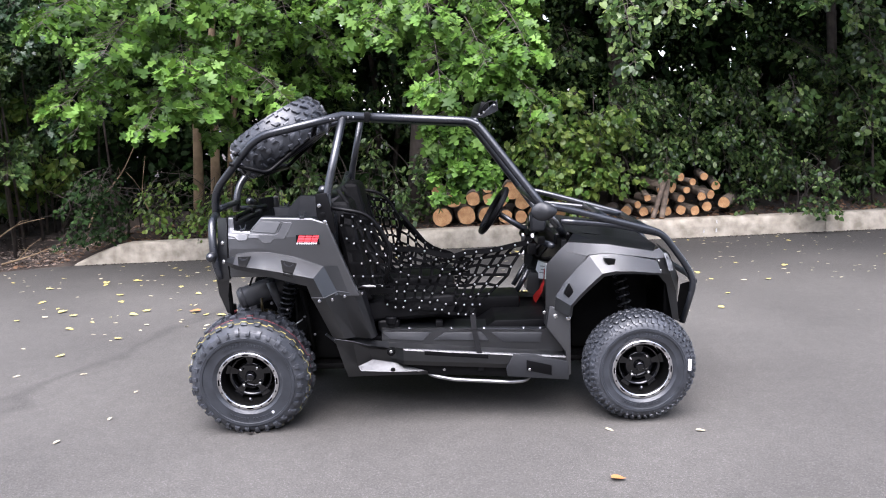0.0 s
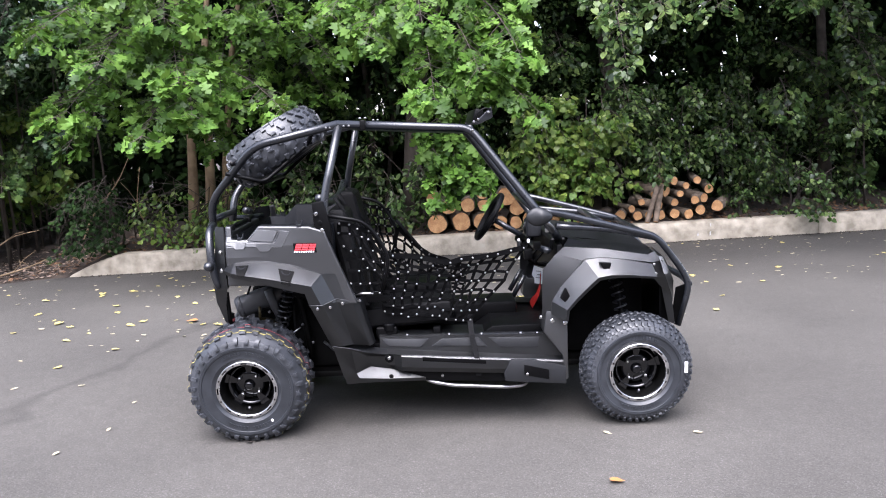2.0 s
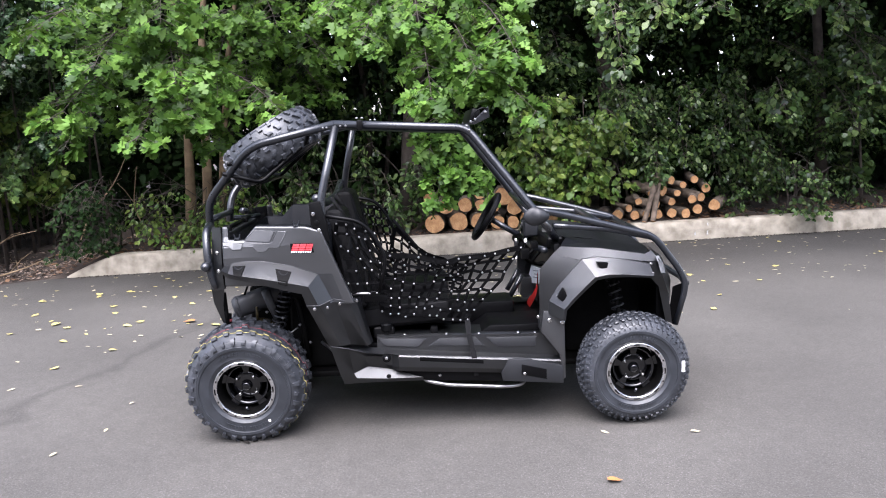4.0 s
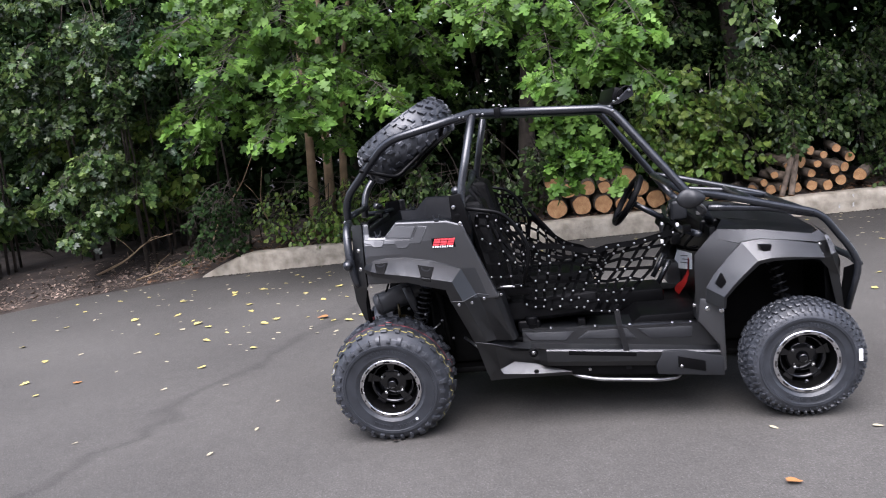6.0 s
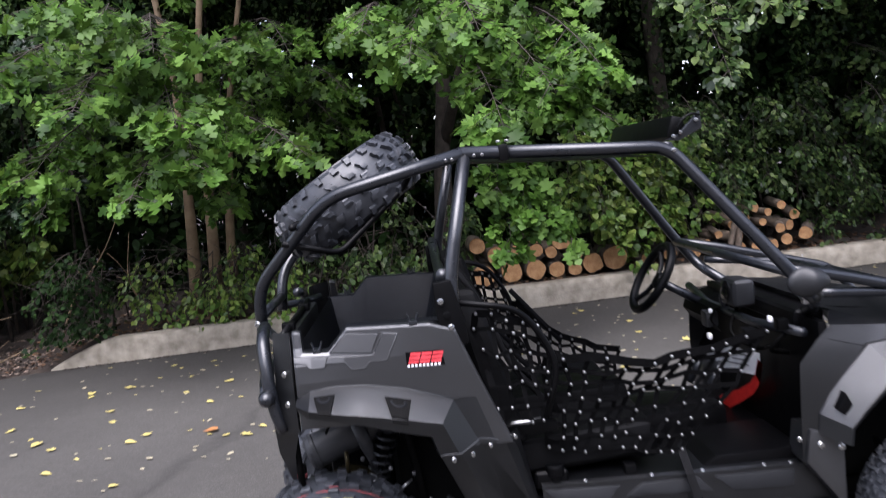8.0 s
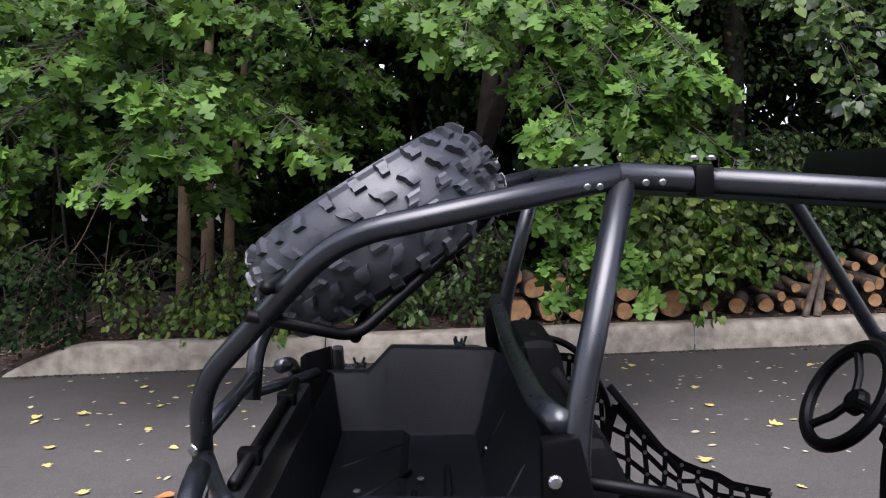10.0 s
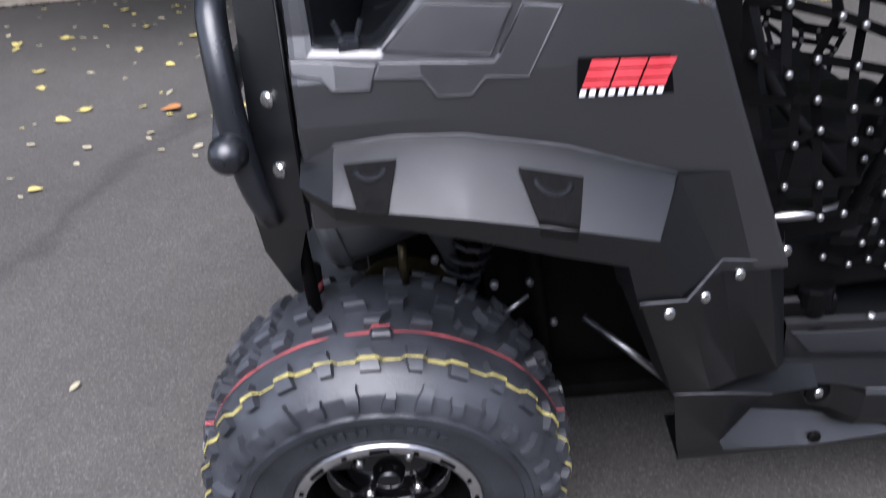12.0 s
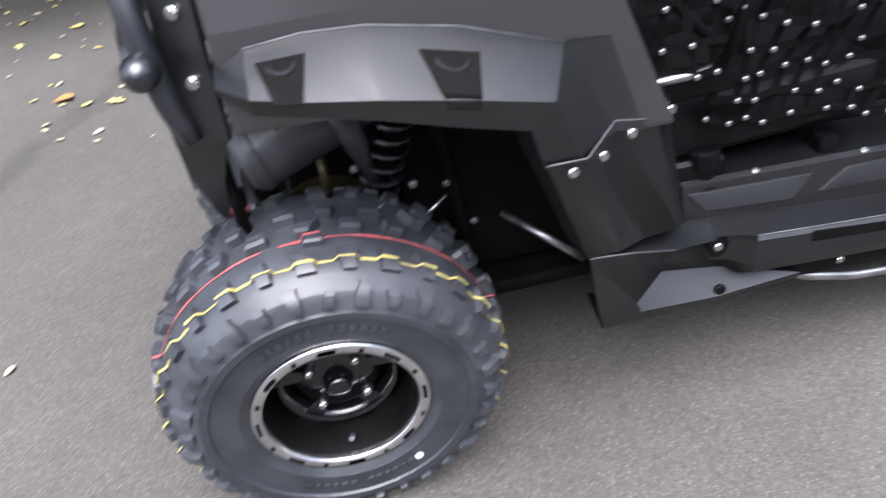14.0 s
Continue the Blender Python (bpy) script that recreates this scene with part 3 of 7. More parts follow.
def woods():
    """What stands behind: a deep, dark thicket with thin trunks and gaps to the sky, under crowns added out of view to
    block light.
    """
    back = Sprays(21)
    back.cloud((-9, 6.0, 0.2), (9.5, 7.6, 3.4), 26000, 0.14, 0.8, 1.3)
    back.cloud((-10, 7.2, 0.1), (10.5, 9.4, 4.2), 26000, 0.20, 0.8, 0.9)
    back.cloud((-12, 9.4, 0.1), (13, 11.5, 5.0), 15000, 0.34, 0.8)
    # high crown out of view, added to shut sky light out of the thicket
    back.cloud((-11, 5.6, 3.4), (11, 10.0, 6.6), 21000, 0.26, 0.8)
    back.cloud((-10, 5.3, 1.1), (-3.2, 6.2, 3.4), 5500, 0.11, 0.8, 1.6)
    # more unseen crowns, placed to shade the kerb, paving and thicket
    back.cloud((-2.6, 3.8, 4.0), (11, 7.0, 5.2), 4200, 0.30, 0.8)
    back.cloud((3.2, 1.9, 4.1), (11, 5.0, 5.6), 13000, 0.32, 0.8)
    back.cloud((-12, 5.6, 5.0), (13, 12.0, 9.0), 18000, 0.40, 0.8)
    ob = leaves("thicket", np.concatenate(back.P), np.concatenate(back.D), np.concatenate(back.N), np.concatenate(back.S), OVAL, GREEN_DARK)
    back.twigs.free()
    tagged(ob, "thicket with deep shade in its leaf colour, and added unseen crowns", "thicket", kind="stuff")
    r = np.random.default_rng(22)
    b = bmesh.new()
    for _ in range(13):
        x, y = r.uniform(-7, 8), r.uniform(6.5, 8.8)
        tube_into(b, [(x, y, 0), (x + r.normal(0, 0.12), y, 1.5), (x + r.normal(0, 0.3), y, 3.2), (x + r.normal(0, 0.5), y, 5.2)], [r.uniform(0.02, 0.08), 0.035, 0.025, 0.01], 6, False)
    for _ in range(150):
        x, y = r.uniform(-5, 0.2), r.uniform(4.95, 6.0)
        z = r.uniform(0.15, 0.5)
        tube_into(b, [(x, y, z), (x + r.normal(0, 0.15), y - 0.1, z + r.uniform(0.1, 0.4)), (x + r.normal(0, 0.35), y - r.uniform(0, 0.3), z + r.uniform(0.0, 0.7))], [0.007, 0.005, 0.002], 4, False)
    ob = part("undergrowth_stems", b, DARKBARK)
    tagged(ob, "thin bare stems and dead twigs in the shade of the thicket", "undergrowth", kind="stuff")


maple()
mulberry()
right_tree()
shrub("broad-leaved bush with large pale yellow-green leaves at the corner", 31, -4.4, -3.15, 4.75, 5.4, 0.75, 1.65, 24, 80, 0.084, HEART, GREEN_YELLOW, 6)
shrub("tall bush with grey-green leaves at the edge of the thicket", 32, -4.6, -2.3, 4.9, 5.7, 1.2, 2.7, 34, 120, 0.065, LOBED, GREEN_BLUE, 6)
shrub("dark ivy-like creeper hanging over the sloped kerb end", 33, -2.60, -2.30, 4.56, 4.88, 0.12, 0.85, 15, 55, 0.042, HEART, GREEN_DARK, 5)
shrub("low bright undergrowth at the foot of the tree", 34, -2.1, -0.6, 4.85, 5.15, 0.26, 0.70, 30, 46, 0.062, OVAL, GREEN_YELLOW, 6)
shrub("low green undergrowth behind the kerb", 35, -0.7, 0.75, 5.1, 5.6, 0.3, 1.15, 26, 60, 0.07, OVAL, GREEN_MID, 6)
shrub("leafy bush with yellowing leaves beside the log pile", 36, 1.72, 2.75, 4.98, 5.40, 0.55, 1.55, 40, 72, 0.066, HEART, GREEN_YELLOW, 6, 0.35)
shrub("dense bush with small dark leaves", 37, 2.6, 4.2, 5.2, 5.8, 0.75, 1.6, 36, 80, 0.062, OVAL, GREEN_MID, 6)
shrub("dense dark bush behind the kerb", 38, 3.9, 5.6, 5.4, 5.95, 0.4, 1.7, 44, 70, 0.058, OVAL, GREEN_MID, 7)
shrub("small creeper trailing over the kerb onto the paving", 39, 4.50, 4.64, 4.92, 5.12, 0.10, 0.72, 9, 42, 0.044, HEART, GREEN_MID, 4)
shrub("bush with grey-green leaves far along the kerb", 40, 5.4, 8.0, 5.1, 6.0, 0.3, 2.4, 40, 80, 0.075, HEART, GREEN_MID, 6)
shrub("tall leafy bush over the bare corner with light green leaves", 41, -4.4, -3.2, 4.1, 5.0, 0.55, 3.3, 60, 120, 0.068, LOBED, GREEN_MID, 7)
shrub("dense tall bush with mixed green leaves along the paving edge", 42, -5.8, -4.2, 3.5, 4.7, 0.40, 3.4, 70, 120, 0.066, HEART, GREEN_MID, 8)
shrub("dense tall bush with yellowing leaves at the far corner", 43, -7.6, -5.4, 2.4, 4.2, 0.35, 3.4, 70, 120, 0.070, HEART, GREEN_YELLOW, 8)


def hedge_growth(label, seed, boxes, material):
    """Fine-leaved growth that closes the edge of the thicket, thinned in patches."""
    s = Sprays(seed)
    for lo, hi, count, size in boxes:
        s.cloud(lo, hi, count, size, 0.8, 1.9)
    ob = leaves("thicket", np.concatenate(s.P), np.concatenate(s.D), np.concatenate(s.N), np.concatenate(s.S), OVAL, material)
    s.twigs.free()
    return tagged(ob, label, "thicket", kind="stuff")


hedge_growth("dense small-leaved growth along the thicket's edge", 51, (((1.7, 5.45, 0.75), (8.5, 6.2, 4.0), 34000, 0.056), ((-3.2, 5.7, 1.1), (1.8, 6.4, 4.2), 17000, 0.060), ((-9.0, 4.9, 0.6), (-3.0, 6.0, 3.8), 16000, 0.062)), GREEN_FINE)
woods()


def dead_branch(pts, r0):
    """A bare fallen limb with side twigs."""
    limb = empty("dead_branch", pts[0])
    tagged(limb, "bare pale dead branch lying in the leaf litter", "branch", "dead branches at the bare corner")
    b = bmesh.new()
    off = Vector(pts[0])
    line = [Vector(p) - off for p in rounded(pts, 0.12, 3)]
    tube_into(b, line, [r0 * (1 - 0.75 * i / (len(line) - 1)) for i in range(len(line))], 7)
    part("limb", b, BARK, limb)
    r = np.random.default_rng(int(abs(pts[0][0]) * 100))
    for t in (0.35, 0.55, 0.75):
        p = line[int(t * (len(line) - 1))]
        b = bmesh.new()
        tip = p + Vector((r.uniform(-0.15, 0.2), r.uniform(-0.12, 0.12), r.uniform(0.05, 0.22)))
        tube_into(b, [p, p.lerp(tip, 0.5) + Vector((0, 0, 0.02)), tip], [r0 * 0.4, r0 * 0.28, r0 * 0.12], 5)
        part("twig", b, BARK, limb)
    return limb


for pts, r0 in (([(-3.78, 4.42, 0.12), (-3.45, 4.44, 0.24), (-3.20, 4.46, 0.42), (-2.95, 4.50, 0.46)], 0.013), ([(-3.30, 4.30, 0.06), (-3.05, 4.36, 0.12), (-2.80, 4.50, 0.22)], 0.010),
                ([(-2.75, 4.85, 0.18), (-2.62, 4.95, 0.55), (-2.35, 4.98, 0.85), (-2.2, 5.0, 1.15)], 0.012), ([(-2.05, 5.05, 0.22), (-2.2, 5.0, 0.6), (-2.12, 4.98, 1.0)], 0.010)):
    dead_branch(pts, r0)


# ---- logs ----
def build_log(x, y, z, r, length, yaw=0.0, tilt=0.0, group=""):
    log = empty("log")
    log.matrix_world = pose(x, y, z, tilt, 0, yaw)
    tagged(log, "short sawn firewood log with rough bark and pale cut end", "log", group)
    b = bmesh.new()
    k = rng.integers(0, 99)
    seg = 16
    outline = [r * (1 + 0.2 * noise.noise((math.cos(a) * 1.3, math.sin(a) * 1.3, k))) for a in (2 * math.pi * i / seg for i in range(seg))]
    rings = [[b.verts.new((q * (1 + 0.03 * noise.noise((i, y * 7, k))) * math.cos(2 * math.pi * i / seg), yy, q * math.sin(2 * math.pi * i / seg))) for i, q in enumerate(outline)] for yy in (0, 0.1, length * 0.6, length)]
    for a, c in zip(rings, rings[1:]):
        for i in range(seg):
            f = b.faces.new((a[i], a[(i + 1) % seg], c[(i + 1) % seg], c[i]))
            f.smooth = True
    b.faces.new(rings[-1])
    part("bark", b, LOGBARK, log)
    for yy, s in ((-0.003, -1), (length + 0.003, 1)):
        b = bmesh.new()
        vs = [b.verts.new((q * 0.93 * math.cos(2 * math.pi * i / seg), yy, q * 0.93 * math.sin(2 * math.pi * i / seg))) for i, q in enumerate(outline)]
        ws = [b.verts.new((v.co.x * 1.04, yy - s * 0.02, v.co.z * 1.04)) for v in vs]
        b.faces.new(vs if s < 0 else vs[::-1])
        for i in range(seg):
            b.faces.new((vs[i], vs[(i + 1) % seg], ws[(i + 1) % seg], ws[i]) if s > 0 else (vs[(i + 1) % seg], vs[i], ws[i], ws[(i + 1) % seg]))
        part("cut_end", b, LOGEND, log, "pale sawn end with rings")
    return log


PILE = [(0.83, 0.30, 0.10), (1.08, 0.31, 0.098), (1.285, 0.305, 0.09), (1.475, 0.285, 0.072), (1.635, 0.275, 0.066), (1.80, 0.30, 0.092), (2.0, 0.325, 0.115),
        (0.95, 0.47, 0.08), (1.15, 0.475, 0.075), (1.31, 0.47, 0.062), (1.44, 0.44, 0.055), (1.655, 0.43, 0.085), (1.54, 0.54, 0.095), (0.80, 0.565, 0.072), (1.30, 0.58, 0.055)]
for px, pz, pr in PILE:
    build_log(px, 5.03 + 0.075 * (px - 1.5) + rng.uniform(-0.02, 0.03), pz - 0.02, pr, 0.42, rng.uniform(-6, 6), rng.uniform(-3, 3), "stacked firewood logs")
LOOSE = [(2.85, 0.33, 0.038, 10, 0), (2.94, 0.40, 0.036, -8, 4), (2.91, 0.255, 0.05, 5, 0), (3.02, 0.265, 0.045, 12, 0), (3.30, 0.375, 0.042, 14, 6), (3.30, 0.26, 0.05, -10, 0),
         (3.34, 0.47, 0.036, 4, 0), (3.44, 0.25, 0.052, 8, 0), (3.56, 0.29, 0.05, -14, 0), (3.74, 0.32, 0.06, -30, 2), (3.61, 0.41, 0.05, 22, 8), (3.20, 0.50, 0.058, 35, 6),
         (3.42, 0.545, 0.036, 6, 0), (3.12, 0.36, 0.05, 30, 4), (3.49, 0.40, 0.045, -20, 6), (3.16, 0.25, 0.048, 4, 0), (2.50, 0.27, 0.06, -25, 0), (2.30, 0.26, 0.05, 15, 0), (3.66, 0.50, 0.046, -12, 4), (3.28, 0.60, 0.044, 24, 5), (3.52, 0.60, 0.040, -8, 3), (2.72, 0.27, 0.055, -18, 0), (3.08, 0.47, 0.034, -6, 2)]
for px, pz, pr, yw, tl in LOOSE:
    build_log(px, 5.10 + rng.uniform(-0.03, 0.05), pz, pr, 0.40, yw, tl, "loose pile of thin firewood")
for px, turn, thick in ((2.97, 62, 0.026), (3.06, 40, 0.030)):
    build_log(px, 4.99, 0.20, thick, 0.40, -turn, 68, "thin firewood leaning on the pile")

# ---- fallen leaves ----
def fallen(kind, seed):
    r = np.random.default_rng(seed)
    V, F = OVAL if kind == "pale" else LOBED if seed % 2 else HEART
    me = bpy.data.meshes.new("fallen_leaf")
    V = V.copy()
    V[:, 2] += 0.25 * V[:, 0] ** 2 * r.uniform(-0.5, 1.5) + 0.10 * (V[:, 1] - 0.5) ** 2 + 0.06
    V[:, :2] *= (r.uniform(0.8, 1.3), 1)
    me.from_pydata([tuple(v) for v in V], [], [tuple(f) for f in F])
    me.materials.append({"yellow": FALLEN_YELLOW, "pale": FALLEN_PALE, "orange": FALLEN_ORANGE}[kind])
    return me


LEAF_MESHES = {k: [fallen(k, s) for s in range(4)] for k in ("yellow", "pale", "orange")}


def drop_leaf(kind, x, y, size):
    ob = new("fallen_leaf", LEAF_MESHES[kind][rng.integers(0, 4)])
    ob.matrix_world = pose(x, y, 0.004, rng.uniform(-6, 6), rng.uniform(-6, 6), rng.uniform(0, 360)) @ Matrix.Scale(size, 4)
    words = {"yellow": "yellow fallen leaf lying flat on the asphalt", "pale": "pale dried fallen leaf on the asphalt", "orange": "curled orange-brown fallen leaf on the asphalt"}
    return tagged(ob, words[kind], "fallen leaf", "fallen leaves on the asphalt")


YELLOW = [(-2.52, 2.77), (-2.18, 2.82), (-1.88, 2.48), (-1.73, 2.32), (-1.63, 1.95), (-1.35, 2.30), (-1.26, 2.38), (-1.76, 3.52), (-2.0, 3.52), (-1.68, 2.96), (-0.72, 2.21),
          (-1.36, 1.33), (-2.63, 1.74), (-3.07, 2.15), (-3.58, 3.03), (-1.96, 3.43), (-1.03, 3.40), (-0.93, 3.94), (-1.61, 4.07), (1.53, 4.40), (1.90, 3.09), (1.41, 2.62), (-3.52, 4.18),
          (-2.44, 1.28), (3.24, 2.75), (2.59, 1.93), (1.72, 3.41), (-1.20, 1.66), (2.7, 4.3), (1.67, 2.29), (3.6, 3.3), (-2.4, 3.3)]
for lx, ly in YELLOW:
    drop_leaf("yellow", lx, ly, rng.uniform(0.042, 0.072))
PALE = [(1.44, -0.01), (-1.20, 1.61), (-1.69, 1.51), (-1.40, 1.79), (-1.32, 1.77), (-1.10, 0.95), (-0.69, 0.66), (-1.52, 0.27), (-0.79, 0.06), (-2.55, 2.44), (-2.40, 2.33), (-2.42, 1.85),
        (-1.98, 1.75), (1.79, -0.06), (-0.70, 1.94), (-1.11, 1.98), (-0.93, 2.05), (-0.83, 1.91), (1.26, 4.02), (1.71, 3.96), (1.32, 3.46), (2.31, 3.87), (1.52, 2.79), (1.81, 2.74), (1.0, 2.16), (-0.68, 0.31), (-0.96, 2.56)]
for _ in range(20):
    lx, ly = rng.uniform(-3.3, -0.55), rng.uniform(0.9, 3.9)
    drop_leaf("yellow" if rng.uniform() < 0.7 else "pale", lx, ly, rng.uniform(0.026, 0.052))
for lx, ly in PALE:
    drop_leaf("pale", lx, ly, rng.uniform(0.026, 0.044))
drop_leaf("orange", -0.878, 2.335, 0.075)
drop_leaf("orange", 1.37, -0.46, 0.05)
drop_leaf("orange", -2.1, 1.19, 0.05)
for _ in range(230):
    lx = rng.uniform(-3.6, 5.5)
    ly = kerb_y(lx) - 0.06 - abs(rng.normal(0, 1.1))
    if -0.5 < lx < 2.1 and ly < 1.4 or ly < 0.9:
        continue
    drop_leaf("pale" if rng.uniform() < 0.8 else "yellow", lx, ly, rng.uniform(0.020, 0.048))


scrap = new("fallen_leaf", LEAF_MESHES["orange"][1].copy())
scrap.data.materials.clear()
scrap.data.materials.append(SOIL)
scrap.matrix_world = pose(-0.012, 0.070, 0.004, 14, -12, 200) @ Matrix.Scale(0.026, 4)
tagged(scrap, "dark crumpled leaf at the foot of the rear tyre", "fallen leaf", "fallen leaves on the asphalt")


# the small litter between the larger leaves
def leaf_litter(kind, spots, label):
    bm = bmesh.new()
    for lx, ly in spots:
        before = len(bm.verts)
        bm.from_mesh(LEAF_MESHES[kind][rng.integers(0, 4)])
        bm.verts.ensure_lookup_table()
        m = pose(lx, ly, 0.004, rng.uniform(-6, 6), rng.uniform(-6, 6), rng.uniform(0, 360)) @ Matrix.Scale(rng.uniform(0.016, 0.036), 4)
        for v in bm.verts[before:]:
            v.co = m @ v.co
    me = bpy.data.meshes.new("leaf_litter")
    bm.to_mesh(me)
    bm.free()
    me.materials.append(LEAF_MESHES[kind][0].materials[0])
    return tagged(new("leaf_litter", me), label, "leaf litter", kind="stuff")


behind = [(rng.uniform(-1.7, 2.4), rng.uniform(1.75, 4.45)) for _ in range(75)]
along = [(lx, kerb_y(lx) - rng.uniform(0.08, 2.2)) for lx in rng.uniform(1.6, 5.2, 70)]
leaf_litter("pale", behind[:52] + along, "small pale dried leaves scattered over the asphalt")
leaf_litter("yellow", behind[52:], "small yellow leaves scattered over the asphalt")

# ---- vehicle: materials ----
PLASTIC = mat("grained_black_plastic", (0.0026, 0.0030, 0.0038), (0.0046, 0.0052, 0.0065), 9, 0.33, 0.41, bump=0.08, bump_scale=900, spec=1.0, ior=1.60)
SMOOTH = mat("smooth_black_plastic", (0.0008, 0.0008, 0.0010), (0.0017, 0.0017, 0.0020), 10, 0.36, 0.48, spec=0.13)
SATIN = mat("satin_black_plastic", (0.0040, 0.0045, 0.0056), (0.0064, 0.0071, 0.0086), 12, 0.44, 0.56, bump=0.08, bump_scale=900, spec=0.5)
STEEL = mat("black_powder_coat", (0.0055, 0.0064, 0.0084), (0.0092, 0.0106, 0.0135), 25, 0.24, 0.34, bump=0.06, bump_scale=700, spec=0.7)
RUBBER = mat("tyre_rubber", (0.013, 0.0147, 0.0178), (0.038, 0.0412, 0.0485), 13, 0.38, 0.52, bump=0.10, bump_scale=260, spec=0.62, detail=8)
SIDEWALL = mat("sidewall_rubber", (0.0095, 0.0112, 0.0142), (0.022, 0.0248, 0.0300), 16, 0.36, 0.50, bump=0.25, bump_scale=200, spec=0.62, detail=8)
GLOSS = mat("gloss_black_alloy", (0.002, 0.002, 0.0025), (0.004, 0.004, 0.0045), 5, 0.07, 0.13, spec=0.5)
BRIGHT = mat("machined_alloy", (0.48, 0.48, 0.49), (0.66, 0.66, 0.67), 40, 0.16, 0.30, metal=1.0)
CHROME = mat("bright_zinc", (0.34, 0.34, 0.33), (0.52, 0.52, 0.51), 60, 0.18, 0.35, metal=1.0)
RODSTEEL = mat("brushed_steel", (0.22, 0.22, 0.22), (0.40, 0.40, 0.40), 40, 0.28, 0.45, metal=1.0)
CLOTH = mat("black_webbing", (0.0015, 0.0015, 0.0018), (0.0035, 0.0035, 0.004), 60, 0.75, 0.9, bump=0.3, bump_scale=600, spec=0.15)
VINYL = mat("black_vinyl", (0.0015, 0.0015, 0.0018), (0.003, 0.003, 0.0033), 12, 0.5, 0.65, bump=0.2, bump_scale=500, spec=0.10)
# near black: the shade of wheel wells and underbody is put into the colour
DARKMETAL = mat("black_metal_with_shade", (0.0006, 0.0006, 0.0006), (0.0022, 0.0021, 0.002), 22, 0.5, 0.75, bump=0.2, bump_scale=200, spec=0.08)
MUFFLER = mat("dull_black_muffler", (0.030, 0.031, 0.033), (0.050, 0.051, 0.054), 16, 0.42, 0.55)
STUD = mat("pale_metal_stud", (0.18, 0.18, 0.178), (0.36, 0.36, 0.355), 30, 0.3, metal=0.9)
RED = mat("red_print", (0.52, 0.035, 0.045), (0.62, 0.06, 0.07), 60, 0.4)
REDCLOTH = mat("red_strap", (0.55, 0.012, 0.012), (0.66, 0.03, 0.02), 40, 0.6)
WHITE = mat("white_paper", (0.68, 0.69, 0.70), (0.80, 0.80, 0.80), 20, 0.7)
PAINT_YELLOW = mat("yellow_mould_line", (0.21, 0.175, 0.045), (0.40, 0.35, 0.12), 70, 0.8)
PAINT_RED = mat("red_mould_line", (0.22, 0.04, 0.045), (0.40, 0.08, 0.085), 70, 0.8)
ORANGE = mat("orange_label", (0.75, 0.16, 0.04), (0.80, 0.22, 0.06), 30, 0.5)
BRASS = mat("dull_brass", (0.02, 0.016, 0.008), (0.07, 0.055, 0.025), 30, 0.4, metal=0.8)
LENS = mat("clear_lamp_lens", (0.16, 0.165, 0.175), (0.40, 0.41, 0.42), 25, 0.08, 0.15, spec=0.8)
# copy of the grained plastic, darkened and dulled to stand for shade
PLASTIC_SHADED = mat("black_plastic_shaded", (0.0022, 0.0026, 0.0036), (0.0042, 0.0048, 0.0064), 30, 0.46, 0.60, bump=0.3, bump_scale=500, spec=0.14)
# pale edge lines: scuffs plus the bevels' sky highlights put into the colour
EDGE = mat("scuffed_highlight_edge", (0.022, 0.023, 0.025), (0.045, 0.046, 0.049), 40, 0.4, 0.55)
GREYTUBE = mat("grey_spring_paint", (0.035, 0.036, 0.038), (0.06, 0.06, 0.062), 30, 0.4)

MID = 0.52            # the vehicle's middle plane, y
REAR, FRONT = 0.0, 1.60  # axles, x

car = empty("utility_vehicle", (0.8, MID, 0.0))
tagged(car, "small black two-seat side-by-side utility vehicle with roll cage and door nets", "vehicle")
BACK = Matrix.Translation((-0.8, -MID, 0.0))


def cp(name, bm, material, label="", parent=None, smooth=False):
    """A part of the vehicle, built in place."""
    ob = part(name, bm, material, parent or car, label, True)
    ob.data.set_sharp_from_angle(angle=radians(180 if smooth else 17))
    if parent is None:
        ob.matrix_parent_inverse = BACK
    return ob


def mirrored(bm):
    m = bm.copy()
    for v in m.verts:
        v.co.y = 2 * MID - v.co.y
    bmesh.ops.reverse_faces(m, faces=m.faces[:])
    return m


def pair(name, bm, material, label="", smooth=False):
    """The same part on both sides."""
    far = mirrored(bm)
    a = cp(name, bm, material, label, None, smooth)
    b = cp(name, far, material, label, None, smooth)
    return a, b


def ctube(name, pts, r, material=None, bend=0.06, label="", both=False, seg=14):
    bm = bmesh.new()
    tube_into(bm, rounded(pts, bend, 6), r, seg)
    return pair(name, bm, material or STEEL, label, True) if both else cp(name, bm, material or STEEL, label, None, True)


